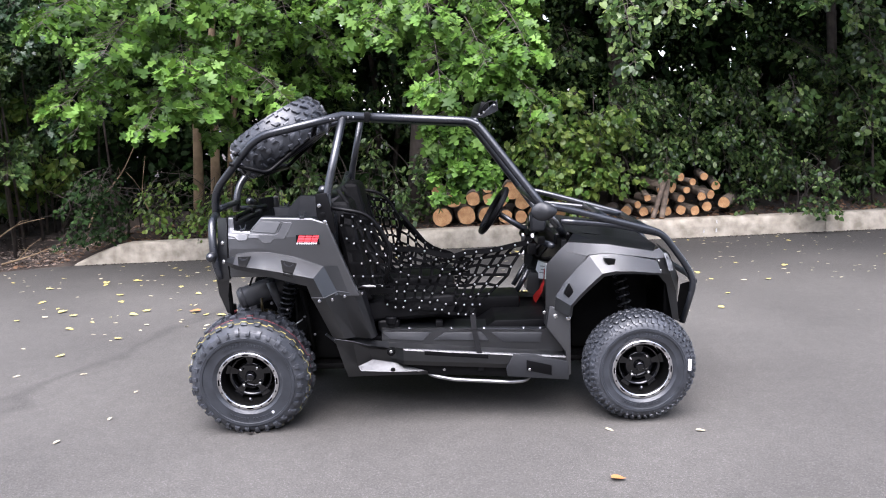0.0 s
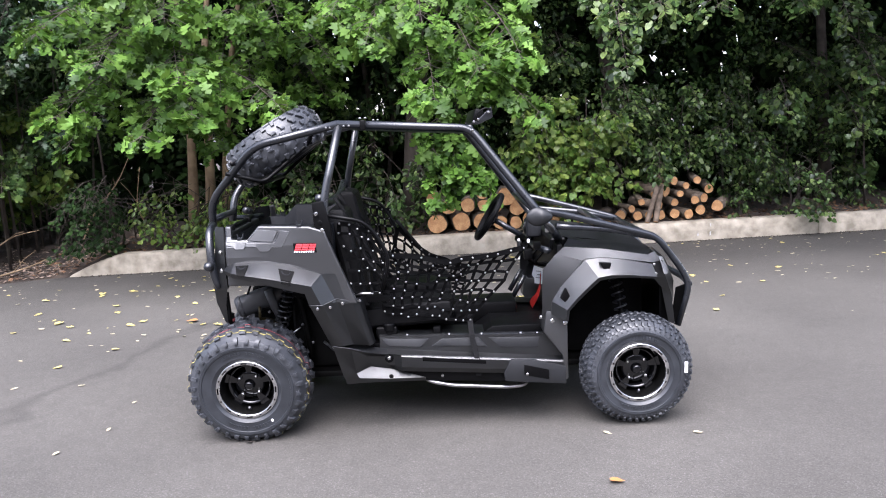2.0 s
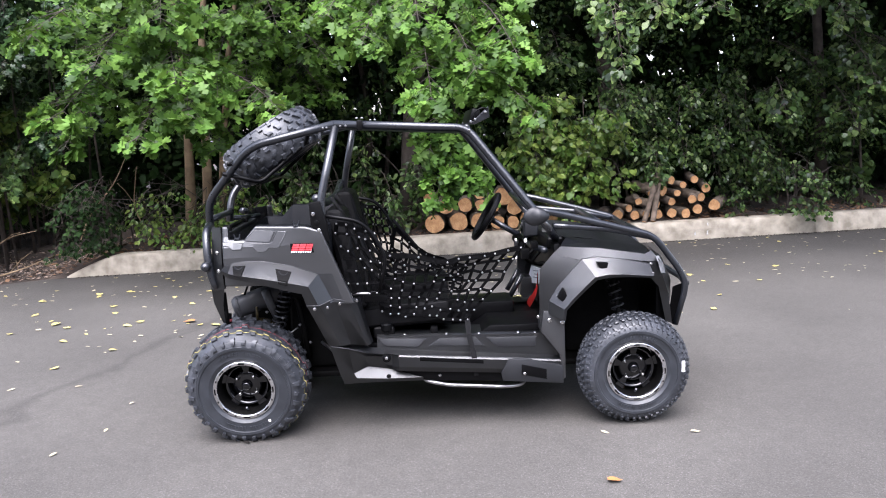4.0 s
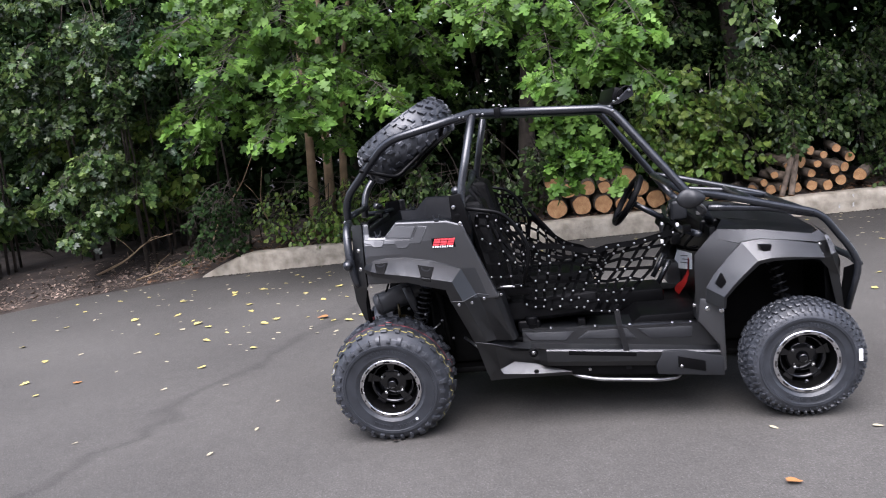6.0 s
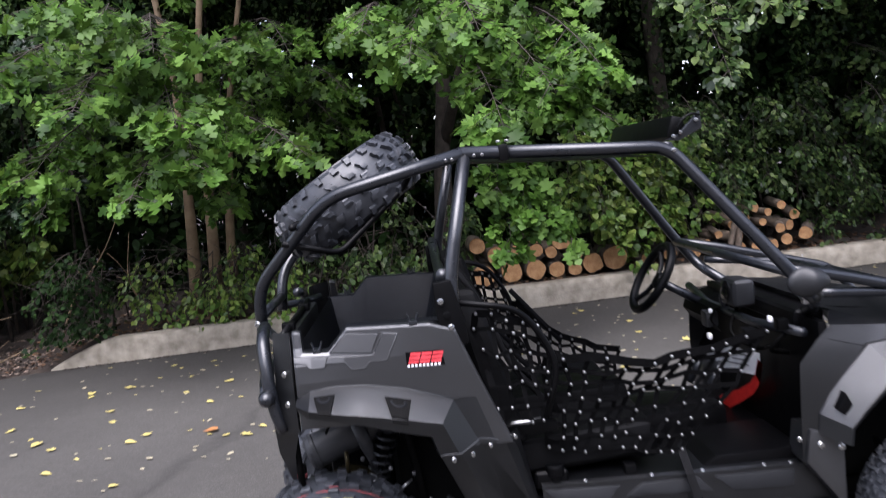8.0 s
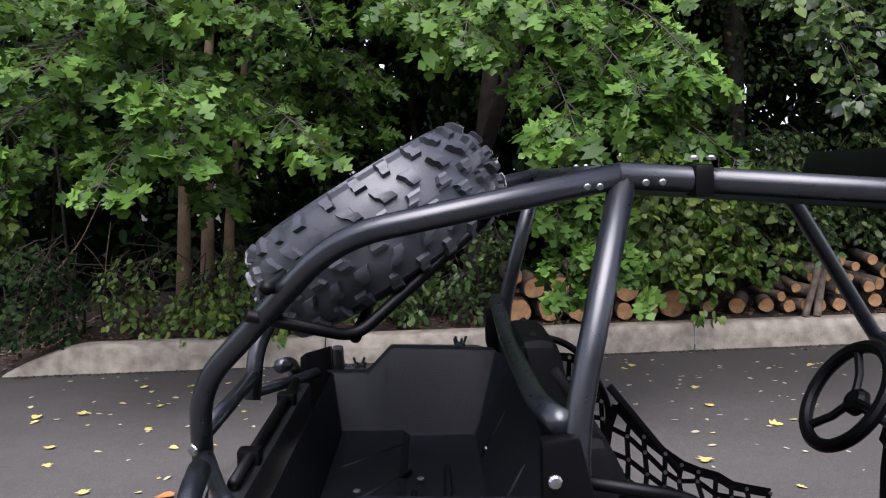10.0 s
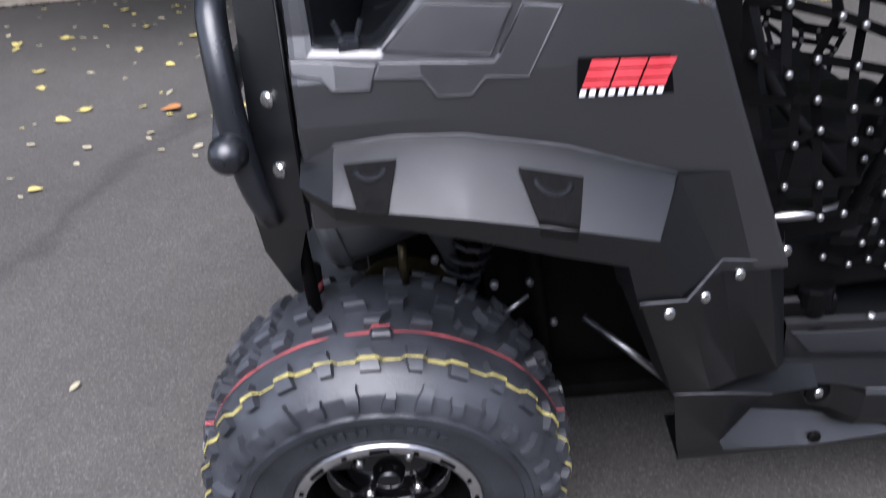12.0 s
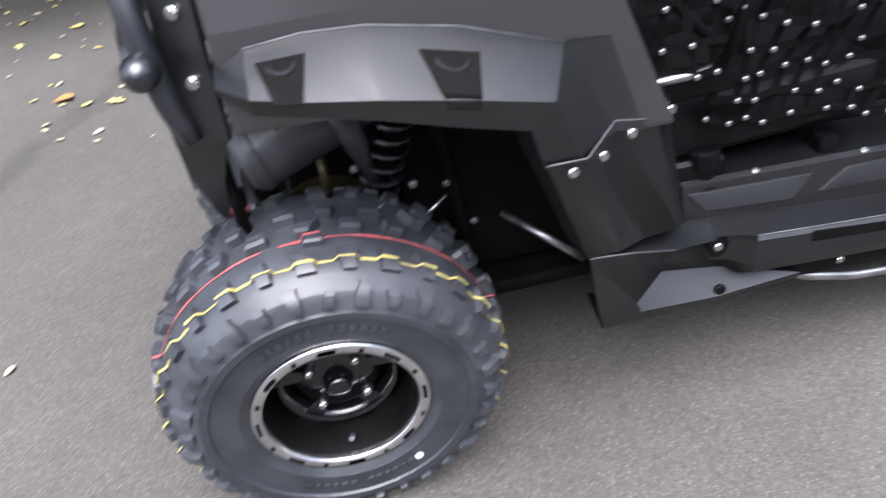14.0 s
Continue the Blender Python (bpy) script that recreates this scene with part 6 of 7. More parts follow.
top = sheet([[(1.285, 0.120, 0.722), (1.393, 0.104, 0.692), (1.46, 0.100, 0.703), (1.56, 0.100, 0.692), (1.676, 0.108, 0.672)],
             [(1.318, 0.125, 0.750), (1.408, 0.117, 0.742), (1.48, 0.122, 0.735), (1.57, 0.124, 0.718), (1.668, 0.130, 0.700)],
             [(1.322, 0.145, 0.753), (1.412, 0.132, 0.746), (1.48, 0.132, 0.738), (1.57, 0.134, 0.721), (1.668, 0.140, 0.703)],
             [(1.348, 0.180, 0.778), (1.42, 0.180, 0.752), (1.50, 0.180, 0.744), (1.58, 0.180, 0.732), (1.690, 0.180, 0.712)],
             [(1.335, 0.260, 0.778), (1.42, 0.260, 0.760), (1.50, 0.260, 0.752), (1.58, 0.260, 0.740), (1.700, 0.270, 0.716)]], 0.006)
pair("fender_top", top, PLASTIC, "upper face of the front fender")
FF = [((1.256, 0.480), (1.318, 0.458)), ((1.261, 0.533), (1.324, 0.500)), ((1.295, 0.588), (1.362, 0.540)), ((1.345, 0.643), (1.405, 0.580)), ((1.398, 0.698), (1.449, 0.618)), ((1.466, 0.705), (1.500, 0.626)), ((1.560, 0.692), (1.570, 0.625)), ((1.672, 0.668), (1.676, 0.616))]
rows = []
for (x0, z0), (x1, z1) in FF:
    rows.append([(x0, 0.104, z0), (x0, 0.092, z0 - 0.001), (x0 * 0.18 + x1 * 0.82, 0.034, z0 * 0.18 + z1 * 0.82), (x1, 0.044, z1), (x1, 0.14, z1 + 0.004)])
pair("front_flare", sheet(rows, 0.006), PLASTIC, "angular flare over the front wheel")
# front slots: dark plates paint the shade of the openings
for quad, q0 in ((((1.451, 0.689), (1.498, 0.685), (1.489, 0.651), (1.464, 0.664)), 0.055), (((1.313, 0.591), (1.331, 0.553), (1.308, 0.533), (1.290, 0.550)), 0.055)):
    pair("flare_slot_shade", prism(quad, q0, 0.085, 0.003), SMOOTH, "dark plate drawing the shade of a slot in the flare")
button("rivet", (1.260, 0.094, 0.450), (0, -1, 0), 0.0095, 0.006)
button("rivet", (1.312, 0.092, 0.440), (0, -1, 0), 0.0095, 0.006)
button("rivet", (1.216, 0.115, 0.462), (-0.4, -1, 0), 0.007, 0.005)
hood = sheet([[(1.33, y, 0.776 + (0.02 if abs(y - MID) < 0.2 else 0)) for y in (0.26, 0.34, 0.52, 0.70, 0.78)],
              [(1.50, y, 0.752 + (0.02 if abs(y - MID) < 0.2 else 0)) for y in (0.26, 0.34, 0.52, 0.70, 0.78)],
              [(1.68, y, 0.718 + (0.012 if abs(y - MID) < 0.2 else 0)) for y in (0.26, 0.34, 0.52, 0.70, 0.78)],
              [(1.77, y, 0.662) for y in (0.26, 0.34, 0.52, 0.70, 0.78)],
              [(1.81, y, 0.560) for y in (0.26, 0.34, 0.52, 0.70, 0.78)],
              [(1.80, y, 0.38) for y in (0.28, 0.36, 0.52, 0.68, 0.76)]], 0.006)
cp("hood", hood, PLASTIC, "black plastic hood and nose")
nose = sheet([[(1.668, 0.135, 0.702), (1.695, 0.150, 0.710), (1.71, 0.27, 0.716)],
              [(1.674, 0.110, 0.672), (1.722, 0.122, 0.676), (1.765, 0.27, 0.670)],
              [(1.676, 0.108, 0.612), (1.742, 0.145, 0.600), (1.808, 0.27, 0.575)],
              [(1.730, 0.165, 0.555), (1.775, 0.175, 0.520), (1.812, 0.27, 0.50)],
              [(1.765, 0.185, 0.400), (1.795, 0.195, 0.385), (1.80, 0.28, 0.38)]], 0.006)
pair("nose_side", nose, PLASTIC, "side of the nose round the headlamp")
bm = sheet([[(1.704, 0.116, 0.694), (1.722, 0.132, 0.690)], [(1.716, 0.113, 0.656), (1.745, 0.140, 0.650)], [(1.728, 0.121, 0.618), (1.755, 0.150, 0.614)]], 0.008)
for p in ((1.684, 0.110, 0.662), (1.692, 0.112, 0.622)):
    button("rivet", p, (0.2, -1, 0), 0.006, 0.005)
pair("headlamp", bm, LENS, "clear angular headlamp")
cp("front_grille", box((1.74, 0.24, 0.36), (1.79, 2 * MID - 0.24, 0.55), 0.01), SMOOTH)
pair("bumper_plate", sheet([[(1.798, 0.195, 0.545), (1.852, 0.200, 0.560)], [(1.788, 0.198, 0.470), (1.836, 0.204, 0.470)], [(1.776, 0.205, 0.400), (1.812, 0.215, 0.385)]], 0.005), SMOOTH, "dark plate inside the front bumper")
# hood rack vents and cowl
cp("cowl", box((1.275, 0.225, 0.72), (1.36, 2 * MID - 0.225, 0.775), 0.02, 3), SMOOTH, "black plastic cowl")
dash = sheet([[(x, y, z) for y in (0.62, 0.70, 0.80, 0.89)] for x, z in ((1.225, 0.640), (1.195, 0.680), (1.205, 0.715), (1.26, 0.738), (1.31, 0.745))], 0.01)
cp("dashboard", dash, SMOOTH, "black plastic dashboard")
cp("firewall", box((1.290, 0.13, 0.37), (1.315, 2 * MID - 0.13, 0.76), 0.008), SMOOTH, "black firewall at the footwell")
bm = plate([(1.284, y, z) for y, z in ((0.49, 0.594), (0.50, 0.522), (0.97, 0.436), (0.965, 0.475), (0.84, 0.550))], (0.003, 0, 0))
notice = cp("notice_sheet", bm, WHITE, "white paper notice taped to the firewall")
for k, y1 in enumerate((0.74, 0.70, 0.76)):
    bm = box((1.2800, 0.565, 0.0), (1.2812, y1, 0.004), 0, 1)
    for v in bm.verts:
        v.co.z += 0.569 - 0.016 * k - 0.17 * (v.co.y - 0.56)
    cp("printed_line", bm, GREYTUBE, "", notice)
bm = bmesh.new()
prev = None
for (x, y, z), (wy, wz) in (((1.262, 0.435, 0.585), (0.016, 0.004)), ((1.262, 0.462, 0.524), (0.016, 0.008)), ((1.258, 0.50, 0.485), (0.012, 0.014)), ((1.254, 0.59, 0.436), (0.008, 0.018)), ((1.250, 0.66, 0.405), (0.008, 0.024)), ((1.246, 0.735, 0.366), (0.010, 0.026))):
    cur = [bm.verts.new((x, y + wy, z + wz)), bm.verts.new((x, y - wy, z - wz))]
    if prev:
        bm.faces.new((prev[0], prev[1], cur[1], cur[0]))
    prev = cur
bmesh.ops.solidify(bm, geom=bm.faces[:], thickness=0.005)
bmesh.ops.recalc_face_normals(bm, faces=bm.faces[:])
cp("red_tag", bm, REDCLOTH, "red safety strap hanging in the footwell")
for x, y, z in ((1.19, 0.40, 0.50), (1.18, 0.55, 0.50)):
    ctube("pedal", [(1.21, y + 0.2, z + 0.05), (1.15, y + 0.2, z - 0.05)], 0.012, STEEL)
# gauge pod on its bracket, and what shows of the open dash frame
pod = cp("gauge_pod", box((1.205, 0.455, 0.745), (1.275, 0.565, 0.830), 0.022, 3), SATIN, "black rounded gauge pod on the dash frame")
bm = bmesh.new()
disc_along(bm, Vector((1.203, 0.51, 0.790)), Vector((-1, 0, 0.12)), 0.034, 0.005, 20, 1.0)
cp("gauge_face", bm, GLOSS, "dark round gauge glass", pod)
for pts, r, material in (([(1.255, 0.14, 0.735), (1.235, 0.40, 0.715), (1.235, 0.75, 0.715), (1.255, 0.99, 0.735)], 0.013, STEEL),
                         ([(1.238, 0.60, 0.715), (1.222, 0.60, 0.76), (1.255, 0.60, 0.80)], 0.011, STEEL),
                         ([(1.238, 0.33, 0.715), (1.190, 0.345, 0.67), (1.235, 0.39, 0.635), (1.285, 0.40, 0.64)], 0.006, DARKMETAL),
                         ([(1.245, 0.52, 0.745), (1.195, 0.50, 0.67), (1.235, 0.44, 0.63), (1.285, 0.36, 0.645)], 0.005, DARKMETAL),
                         ([(1.250, 0.22, 0.722), (1.205, 0.25, 0.665), (1.285, 0.30, 0.64)], 0.006, DARKMETAL)):
    ctube("dash_bracket" if r > 0.01 else "cable", pts, r, material, bend=0.04)
for p, q, material in (((1.180, 0.596, 0.710), (1.192, 0.609, 0.724), WHITE), ((1.178, 0.612, 0.622), (1.192, 0.632, 0.642), WHITE), ((1.180, 0.33, 0.668), (1.215, 0.37, 0.712), SMOOTH), ((1.185, 0.64, 0.655), (1.225, 0.69, 0.705), SATIN)):
    cp("dash_plug", box(p, q, 0.005), material)
# small switches on the dash end
for p, q, material in (((1.172, 0.15, 0.768), (1.184, 0.165, 0.784), WHITE), ((1.20, 0.16, 0.74), (1.23, 0.19, 0.77), SMOOTH), ((1.240, 0.10, 0.815), (1.258, 0.115, 0.832), RODSTEEL)):
    cp("dash_switch", box(p, q, 0.005), material)

# ---- roll cage ----
R1, R2 = 0.0165, 0.0135
ctube("rear_rail", [(0.430, 0.125, 1.285), (0.075, 0.175, 1.212), (-0.150, 0.32, 0.985), (-0.158, 0.35, 0.86)], R1, both=True, bend=0.07, label="bent rear tube of the roll cage")
ctube("roof_rail", [(0.425, 0.125, 1.285), (0.958, 0.185, 1.246), (1.212, 0.095, 0.905), (1.275, 0.105, 0.815), (1.315, 0.235, 0.770)], R1, both=True, bend=0.05, label="roof tube and windscreen pillar of the roll cage")
ctube("main_hoop", [(0.434, 0.128, 1.287), (0.364, 0.066, 1.000), (0.362, 0.058, 0.930), (0.372, 0.060, 0.84)], R1, both=True, bend=0.07, label="main hoop of the roll cage")
ctube("cross_tube", [(0.432, 0.125, 1.285), (0.432, 2 * MID - 0.125, 1.285)], R2)
ctube("cross_tube", [(0.345, 0.06, 1.0), (0.348, 0.30, 0.955), (0.348, 2 * MID - 0.30, 0.955), (0.345, 2 * MID - 0.06, 1.0)], R1, bend=0.1, label="bent cross tube behind the seats")
ctube("cross_tube", [(0.958, 0.185, 1.246), (0.958, 2 * MID - 0.185, 1.246)], R2)
ctube("cross_tube", [(1.205, 0.10, 0.905), (1.205, 2 * MID - 0.10, 0.905)], R2)
ctube("hood_rail", [(1.215, 0.11, 0.905), (1.32, 0.14, 0.882), (1.715, 0.18, 0.768), (1.832, 0.20, 0.612), (1.858, 0.20, 0.548), (1.815, 0.22, 0.375)], 0.014, both=True, bend=0.05, label="tube along the hood down to the bumper")
ctube("hood_rail", [(1.290, 0.13, 0.835), (1.40, 0.155, 0.822), (1.53, 0.17, 0.806), (1.70, 0.185, 0.764)], 0.013, both=True, bend=0.05)
for hx, hz in ((1.52, 0.818), (1.70, 0.765)):
    ctube("hood_cross_bar", [(hx, 0.17, hz), (hx, 2 * MID - 0.17, hz)], 0.012)
ctube("bumper_bar", [(1.856, 0.20, 0.555), (1.88, 0.34, 0.555), (1.88, 2 * MID - 0.34, 0.555), (1.856, 2 * MID - 0.20, 0.555)], 0.014, bend=0.05)
ctube("bumper_bar", [(1.818, 0.22, 0.39), (1.84, 0.34, 0.39), (1.84, 2 * MID - 0.34, 0.39), (1.818, 2 * MID - 0.22, 0.39)], 0.014, bend=0.05)
for px in (0.455, 0.475, 0.40, 0.385):
    button("cage_bolt", (px, 0.108, 1.272 if px < 0.43 else 1.276), (0, -1, -0.2), 0.0045, 0.004, RODSTEEL)
button("cage_bolt", (0.966, 0.166, 1.236), (0, -1, 0), 0.0065, 0.006)
cl = box((0.517, 0.115, 1.256), (0.541, 0.155, 1.297), 0.006)
pair("tube_clamp", cl, SMOOTH, "black clamp with pale tabs on the roof tube")
for dx in (0.519, 0.540):
    button("clamp_bolt", (dx, 0.128, 1.302), (0, 0, 1), 0.006, 0.006, STUD)
# hoop foot bracket
bm = prism([(0.318, 0.985), (0.362, 0.99), (0.385, 0.90), (0.392, 0.83), (0.345, 0.83), (0.320, 0.90)], 0.036, 0.062, 0.005)
pair("hoop_bracket", bm, SMOOTH, "folded steel bracket at the foot of the hoop")
button("bracket_bolt", (0.333, 0.034, 0.940), (0, -1, 0), 0.0085, 0.008)
button("bracket_hole", (0.345, 0.0345, 0.905), (0, -1, 0), 0.010, 0.002, SMOOTH)
button("bracket_bolt", (0.352, 0.036, 0.875), (0, -1, 0), 0.008, 0.006)
# hoop foot at the tail
button("hoop_bolt", (-0.165, 0.335, 0.885), (-0.5, -1, 0), 0.010, 0.008)
ctube("tail_cross_tube", [(-0.155, 0.35, 0.905), (-0.155, 2 * MID - 0.35, 0.905)], 0.014)
ctube("tail_link", [(-0.155, 0.35, 0.875), (-0.10, 0.22, 0.862), (-0.06, 0.15, 0.862)], 0.012, both=True, bend=0.03)
# spare carrier: bent bars under the spare wheel
for s in (0, 1):
    yy = 0.30 if s == 0 else 2 * MID - 0.30
    ctube("spare_carrier", [(-0.055, yy - (0.07 if s == 0 else -0.07), 1.105), (0.085, yy, 1.058), (0.275, yy + (0.08 if s == 0 else -0.08), 1.215), (0.30, yy, 1.262)], 0.009, SMOOTH, bend=0.03)
ctube("spare_carrier", [(0.085, 0.30, 1.058), (0.085, 2 * MID - 0.30, 1.058)], 0.009, SMOOTH)
ctube("spare_carrier", [(0.275, 0.38, 1.215), (0.275, 2 * MID - 0.38, 1.215)], 0.009, SMOOTH)
ctube("spare_carrier", [(-0.02, 0.20, 1.145), (-0.02, 2 * MID - 0.20, 1.145)], 0.009, SMOOTH)
# roof sheet and light bar
roof = sheet([[(x, y, 1.272 - 0.075 * (x - 0.45) - 0.012 + 0.012 * (1 - abs(y - MID) / 0.38)) for y in (0.155, 0.33, MID, 2 * MID - 0.33, 2 * MID - 0.155)] for x in (0.46, 0.62, 0.78, 0.93)], 0.006)
cp("roof_sheet", roof, SMOOTH, "black roof sheet between the cage tubes")
bm = box((0.975, 0.22, 1.262), (1.012, 2 * MID - 0.22, 1.322), 0.010, 2, Matrix.Rotation(radians(18), 4, "Y"))
cp("light_bar", bm, SMOOTH, "slim black light bar over the windscreen")
pair("light_bar_bracket", prism([(0.955, 1.262), (0.985, 1.272), (1.048, 1.330), (1.052, 1.285), (0.99, 1.258)], 0.190, 0.200, 0.003), STEEL, "folded bracket of the light bar")
for p in ((0.975, 0.188, 1.270), (0.992, 0.188, 1.279), (1.036, 0.188, 1.306)):
    button("bracket_bolt", p, (0, -1, 0), 0.006, 0.006, CHROME)
ctube("light_bar_wire", [(0.985, 0.186, 1.275), (0.99, 0.18, 1.305), (1.02, 0.18, 1.325), (1.045, 0.186, 1.318)], 0.003, SMOOTH, 0.02)
# wing mirrors
mb = bmesh.new()
bmesh.ops.create_uvsphere(mb, u_segments=20, v_segments=12, radius=1.0)
for v in mb.verts:
    x, y, z = v.co
    squash = 0.55 if x < 0 else 1.0
    v.co = Vector((1.205 + 0.052 * x * (1 - 0.18 * z * z), -0.005 + 0.030 * y * squash, 0.893 + 0.037 * z * (1 - 0.12 * x)))
cp("wing_mirror", mb, SATIN, "black rounded wing mirror", None, True)
ctube("mirror_stem", [(1.23, 0.01, 0.875), (1.262, 0.05, 0.845), (1.272, 0.09, 0.825)], 0.007, RODSTEEL, 0.02)

# ---- seats ----
for yc in (0.30, 2 * MID - 0.30):
    cush = box((0.45, yc - 0.13, 0.42), (0.86, yc + 0.15, 0.515), 0.03, 3)
    for v in cush.verts:
        v.co.z += 0.05 * (v.co.x - 0.45) + 0.02 * (abs(v.co.y - yc) / 0.19) ** 2
    seat = cp("seat_cushion", cush, VINYL, "black vinyl seat cushion")
    tall = 0.41 if yc < MID else 0.45
    back_bm = box((-0.040, yc - 0.185, 0.0), (0.040, yc + 0.185, tall), 0.032, 3)
    for v in back_bm.verts:
        k = v.co.z / tall
        v.co.y = yc + (v.co.y - yc) * (1 - 0.55 * max(0, k - 0.45)) * 0.92
        v.co.x += 0.47 - 0.085 * k + 0.02 * ((v.co.y - yc) / 0.18) ** 2
        v.co.z += 0.53
    cp("seat_back", back_bm, VINYL, "black vinyl bucket seat back")
    for s in (-1, 1):
        ctube("seat_belt", [(0.385, yc + s * 0.07, 0.985), (0.44, yc + s * 0.09, 0.90), (0.50, yc + s * 0.08, 0.72), (0.60, yc + s * 0.12, 0.60)], 0.008, CLOTH, 0.05)
cp("console_lid", box((0.50, 0.42, 0.46), (0.86, 2 * MID - 0.42, 0.57), 0.02), SMOOTH)
# items inside the sill: oil filler, hose and buckle
bm = spin([(0.001, 0.0), (0.024, 0.0), (0.026, 0.006), (0.026, 0.03), (0.020, 0.034), (0.020, 0.055), (0.030, 0.058)], 20)
bmesh.ops.transform(bm, matrix=Matrix.Translation((0.586, 0.175, 0.455)) @ Matrix.Rotation(radians(90), 4, "X") @ Matrix.Rotation(radians(180), 4, "X"), verts=bm.verts[:])
cp("filler_cap", bm, SMOOTH, "black filler cap beside the seat")
cp("warning_label", box((0.566, 0.196, 0.450), (0.590, 0.200, 0.462), 0.001, 1), ORANGE, "small orange label")
bm = box((0.53, 0.16, 0.39), (0.62, 0.26, 0.44), 0.015, 3)
cp("filler_neck", bm, SMOOTH)
ctube("air_hose", [(0.62, 0.21, 0.46), (0.74, 0.20, 0.475), (0.86, 0.22, 0.46)], 0.034, SMOOTH, 0.08, "thick black hose under the seat")
cp("belt_buckle", box((0.50, 0.13, 0.555), (0.60, 0.17, 0.585), 0.006), SMOOTH, "black belt buckle")
ctube("chrome_bar", [(0.455, 0.10, 0.600), (0.54, 0.105, 0.599), (0.57, 0.12, 0.598)], 0.006, RODSTEEL, 0.02, "short bright tube beside the seat")
cp("buckle", box((0.77, 0.165, 0.392), (0.80, 0.20, 0.43), 0.006), SMOOTH)

# steering
bm = bmesh.new()
tilt = Matrix.Translation((1.065, 0.79, 0.812)) @ Matrix.Rotation(radians(-58), 4, "Y")
tube_into(bm, [tilt @ Vector((0.118 * math.cos(a), 0.118 * math.sin(a), 0)) for a in (2 * math.pi * k / 36 for k in range(37))], 0.0145, 10, False)
wheel_st = cp("steering_wheel", bm, SMOOTH, "black steering wheel")
for a in (0.5, 2.6, 4.7):
    bm = bmesh.new()
    tube_into(bm, [tilt @ Vector((0, 0, -0.02)), tilt @ Vector((0.06 * math.cos(a), 0.06 * math.sin(a), -0.018)), tilt @ Vector((0.115 * math.cos(a), 0.115 * math.sin(a), 0))], 0.009, 8)
    cp("wheel_spoke", bm, SMOOTH, "", wheel_st)
bm = bmesh.new()
disc_along(bm, tilt @ Vector((0, 0, -0.035)), tilt.to_3x3() @ Vector((0, 0, 1)), 0.03, 0.025, 16, 1.0)
cp("wheel_boss", bm, SMOOTH, "", wheel_st)
ctube("steering_column", [(1.075, 0.79, 0.806), (1.24, 0.79, 0.70)], 0.014, STEEL)

# ---- door nets ----
stud_mesh = None


def build_net(name, corners, nu, nv, sag, label, width=0.009, seed=1, belly=0.0):
    """Webbing straps woven between four corners (rear top, front top, front bottom, rear bottom), a stud at each crossing."""
    global stud_mesh
    A, B, C, D = [Vector(c) for c in corners]
    net = empty(name, (0, 0, 0))
    net.parent = car
    net.matrix_parent_inverse = BACK
    tagged(net, label)
    r = np.random.default_rng(seed)
    jit = r.normal(0, 0.0055, (nu + 1, nv + 1, 3))

    def at(u, v):
        p = A.lerp(B, u).lerp(D.lerp(C, u), v)
        i, j = min(nu, int(round(u * nu))), min(nv, int(round(v * nv)))
        p = p + Vector((0, 0, -sag * 4 * u * (1 - u) * (1 - v)))
        p.y += belly * math.sin(math.pi * v) * math.sin(math.pi * u) + 0.006 * math.sin(9 * u + 5 * v)
        return p + Vector([float(q) for q in jit[i, j]])

    def strap(pts, wide):
        b = bmesh.new()
        prev = None
        for k, p in enumerate(pts):
            d = (pts[min(k + 1, len(pts) - 1)] - pts[max(k - 1, 0)]).normalized()
            s = d.cross(Vector((0, 1, 0))).normalized() * wide
            cur = [b.verts.new(p + s), b.verts.new(p - s)]
            if prev:
                b.faces.new((prev[0], prev[1], cur[1], cur[0]))
            prev = cur
        bmesh.ops.solidify(b, geom=b.faces[:], thickness=0.002)
        part("strap", b, CLOTH, net)

    for j in range(nv + 1):
        strap([at(i / nu, j / nv) for i in range(nu + 1)], width * (1.8 if j == 0 else 1))
    for i in range(nu + 1):
        strap([at(i / nu, j / nv) + Vector((0, 0.002, 0)) for j in range(nv + 1)], width * (1.6 if i == 0 else 1))
    if stud_mesh is None:
        b = bmesh.new()
        disc_along(b, (0, 0, 0), (0, -1, 0), 0.0044, 0.0045, 8, 1.0)
        stud_mesh = bpy.data.meshes.new("stud")
        b.to_mesh(stud_mesh)
        b.free()
        stud_mesh.materials.append(STUD)
    for i in range(nu + 1):
        for j in range(nv + 1):
            if r.uniform() < 0.2:
                continue
            ob = new("stud", stud_mesh)
            ob.parent = net
            ob.location = at(i / nu, j / nv) + Vector((0, -0.003, 0))
            ob.rotation_euler = (0, 0, 0 if corners[0][1] < MID else math.pi)
    return net


def far(pts):
    return [(x, 2 * MID - y, z) for x, y, z in pts]


near_a = [(0.585, 0.095, 0.765), (1.155, 0.135, 0.752), (0.925, 0.17, 0.455), (0.575, 0.15, 0.505)]
near_b = [(0.415, 0.085, 0.895), (0.570, 0.085, 0.850), (0.600, 0.105, 0.600), (0.455, 0.095, 0.600)]
build_net("door_net", near_a, 11, 7, 0.035, "black webbing door net with pale studs", 0.0062, 1, 0.03)
build_net("shoulder_net", near_b, 4, 6, 0.0, "black webbing shoulder net with pale studs", 0.0055, 2)
far_a = [(0.60, 0.10, 0.76), (0.96, 0.11, 0.54), (0.92, 0.15, 0.42), (0.60, 0.14, 0.46)]
build_net("door_net", far(far_a), 9, 6, 0.04, "black webbing door net with pale studs", 0.0060, 3, -0.03)
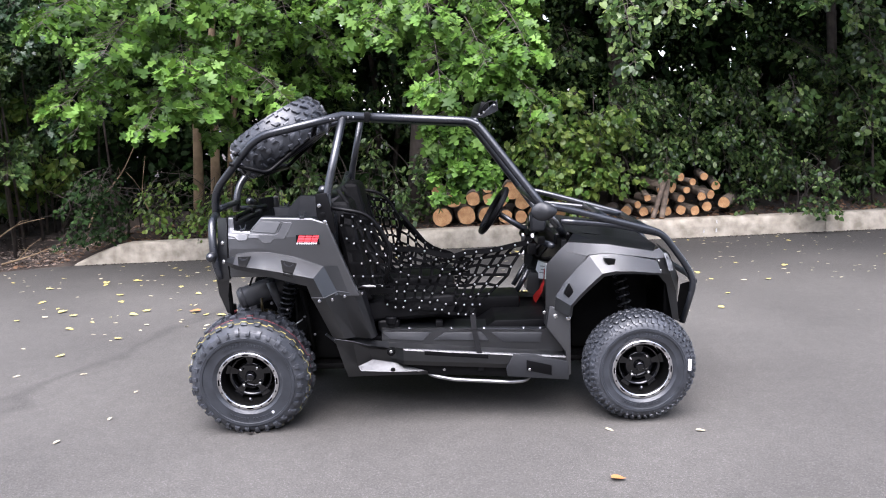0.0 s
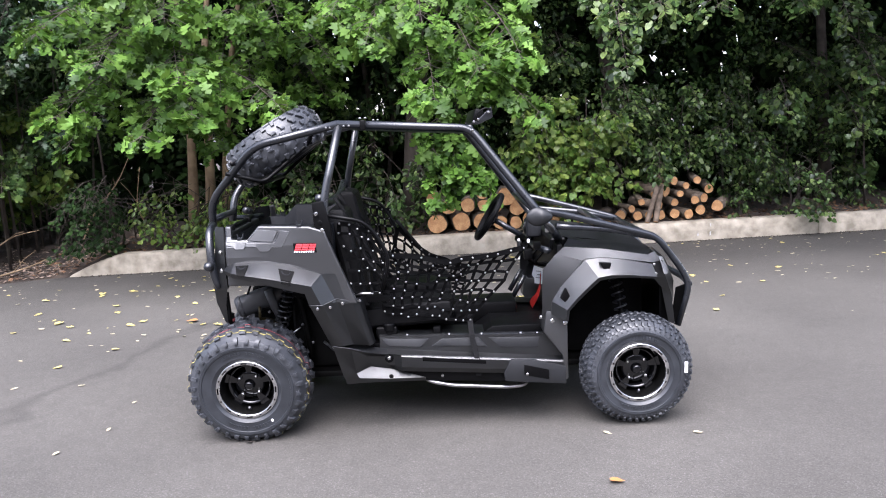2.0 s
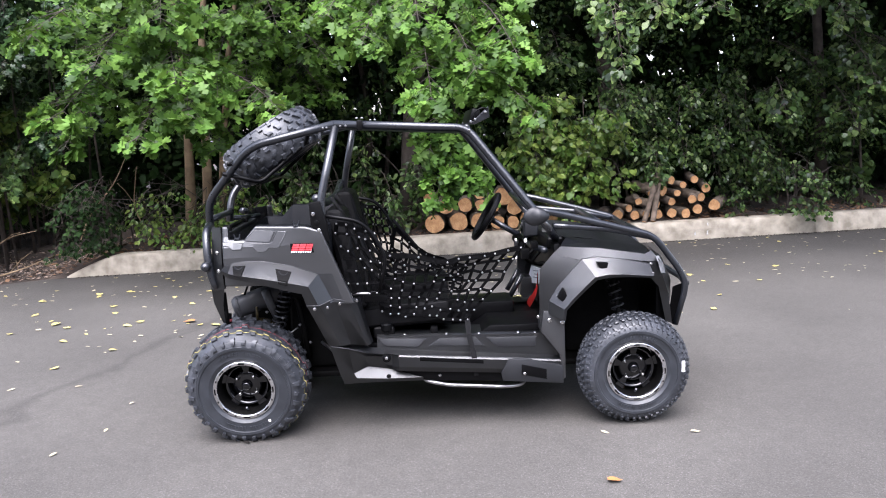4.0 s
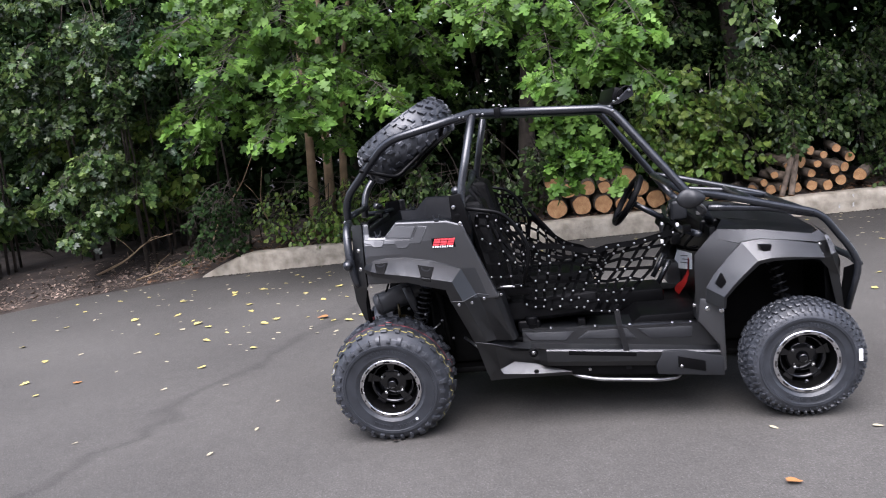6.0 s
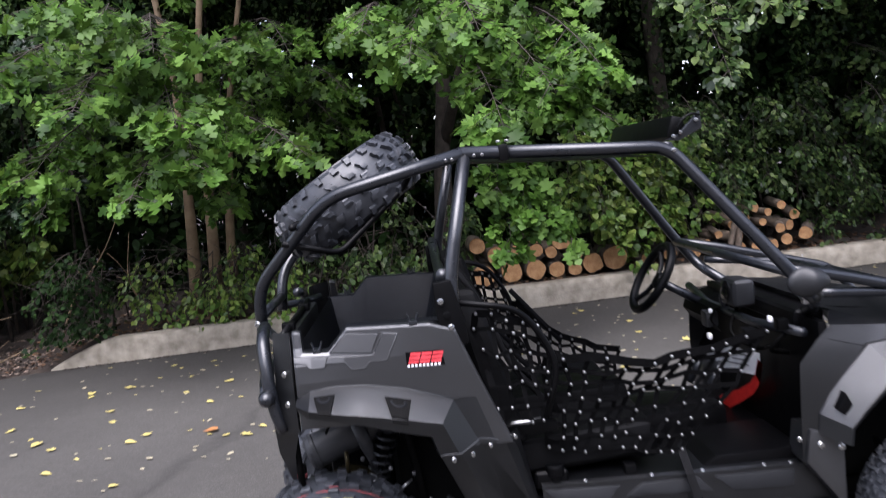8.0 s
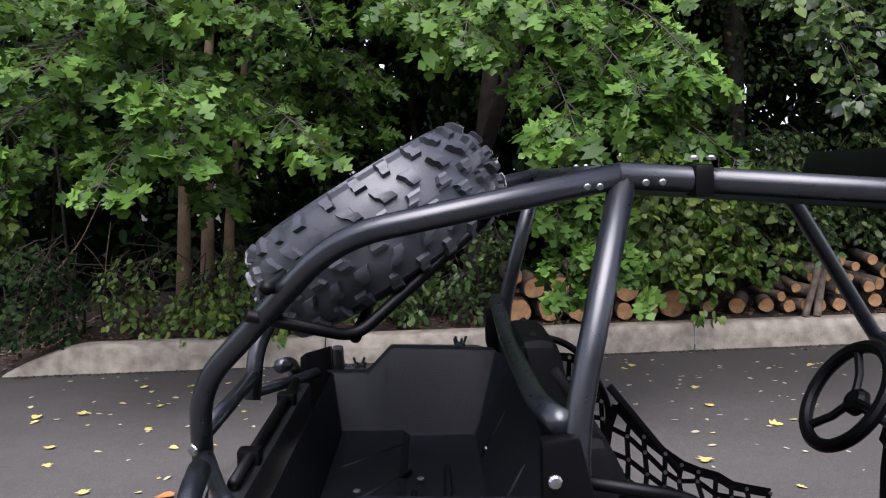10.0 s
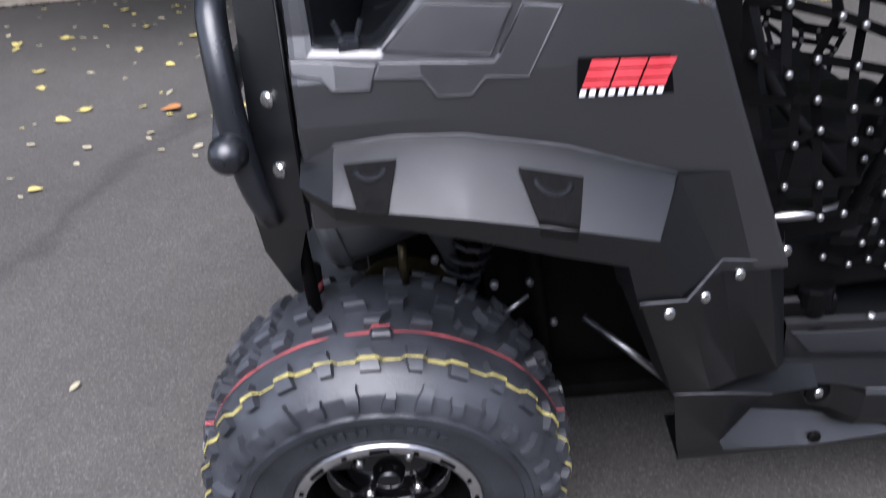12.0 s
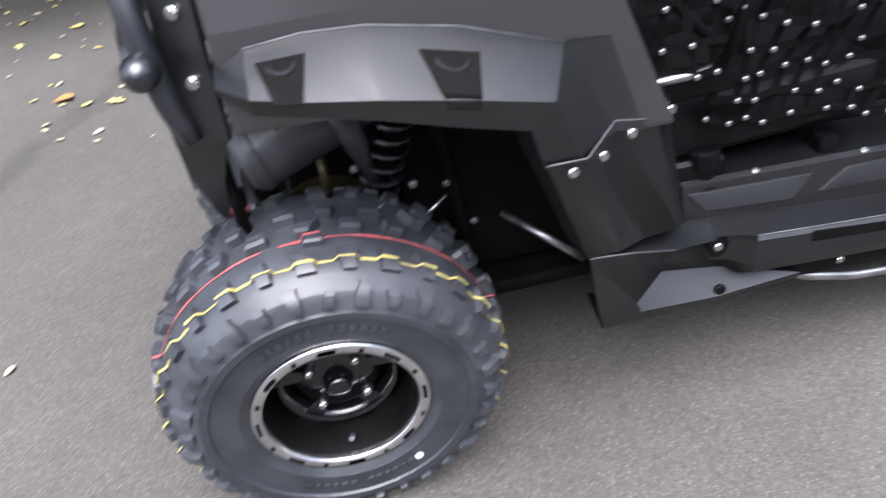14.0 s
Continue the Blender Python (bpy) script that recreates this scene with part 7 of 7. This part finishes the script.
build_net("shoulder_net", far(near_b), 5, 6, 0.0, "black webbing shoulder net with pale studs", 0.0055, 4)
ctube("shoulder_bar", [(0.362, 0.055, 0.932), (0.519, 0.070, 0.898), (0.578, 0.080, 0.812), (0.607, 0.085, 0.733), (0.570, 0.10, 0.610)], 0.008, SMOOTH, both=True, bend=0.05, label="bent shoulder bar beside the seat")
ctube("net_strap", [(0.60, 2 * MID - 0.09, 0.80), (0.68, 2 * MID - 0.10, 0.70), (0.76, 2 * MID - 0.11, 0.60)], 0.009, CLOTH, 0.02)

# ---- maker's sticker on the bed side: plain coloured shapes ----
def slab(name, pts, y, material, label=""):
    bm = prism(pts, y, y + 0.0012, 0)
    for v in bm.verts:
        v.co.y += taper(v.co.x, v.co.z)
    return pair(name, bm, material, label)


slab("sticker_ground", [(0.236, 0.829), (0.322, 0.826), (0.328, 0.789), (0.236, 0.792)], 0.0275, SMOOTH, "black ground of the sticker")
for k in range(3):
    x0 = 0.2445 + 0.027 * k
    slab("sticker_block", [(x0 + 0.004, 0.8265 - 0.001 * k), (x0 + 0.029, 0.8255 - 0.001 * k), (x0 + 0.026, 0.8185 - 0.001 * k), (x0 + 0.0015, 0.8195 - 0.001 * k)], 0.0258, RED, "red block of the sticker")
    slab("sticker_block", [(x0 + 0.001, 0.8175 - 0.001 * k), (x0 + 0.0255, 0.8165 - 0.001 * k), (x0 + 0.0225, 0.8085 - 0.001 * k), (x0 - 0.002, 0.8095 - 0.001 * k)], 0.0258, RED, "red block of the sticker")
    slab("sticker_block", [(x0 - 0.0025, 0.8075 - 0.001 * k), (x0 + 0.022, 0.8065 - 0.001 * k), (x0 + 0.020, 0.8000 - 0.001 * k), (x0 - 0.005, 0.8010 - 0.001 * k)], 0.0258, RED, "red block of the sticker")
for k in range(9):
    x0 = 0.2375 + 0.0092 * k
    slab("sticker_bar", [(x0 + 0.001, 0.7985 - 0.0003 * k), (x0 + 0.0065, 0.7983 - 0.0003 * k), (x0 + 0.005, 0.7925 - 0.0003 * k), (x0 - 0.0005, 0.7927 - 0.0003 * k)], 0.0258, WHITE, "white bar of the sticker")
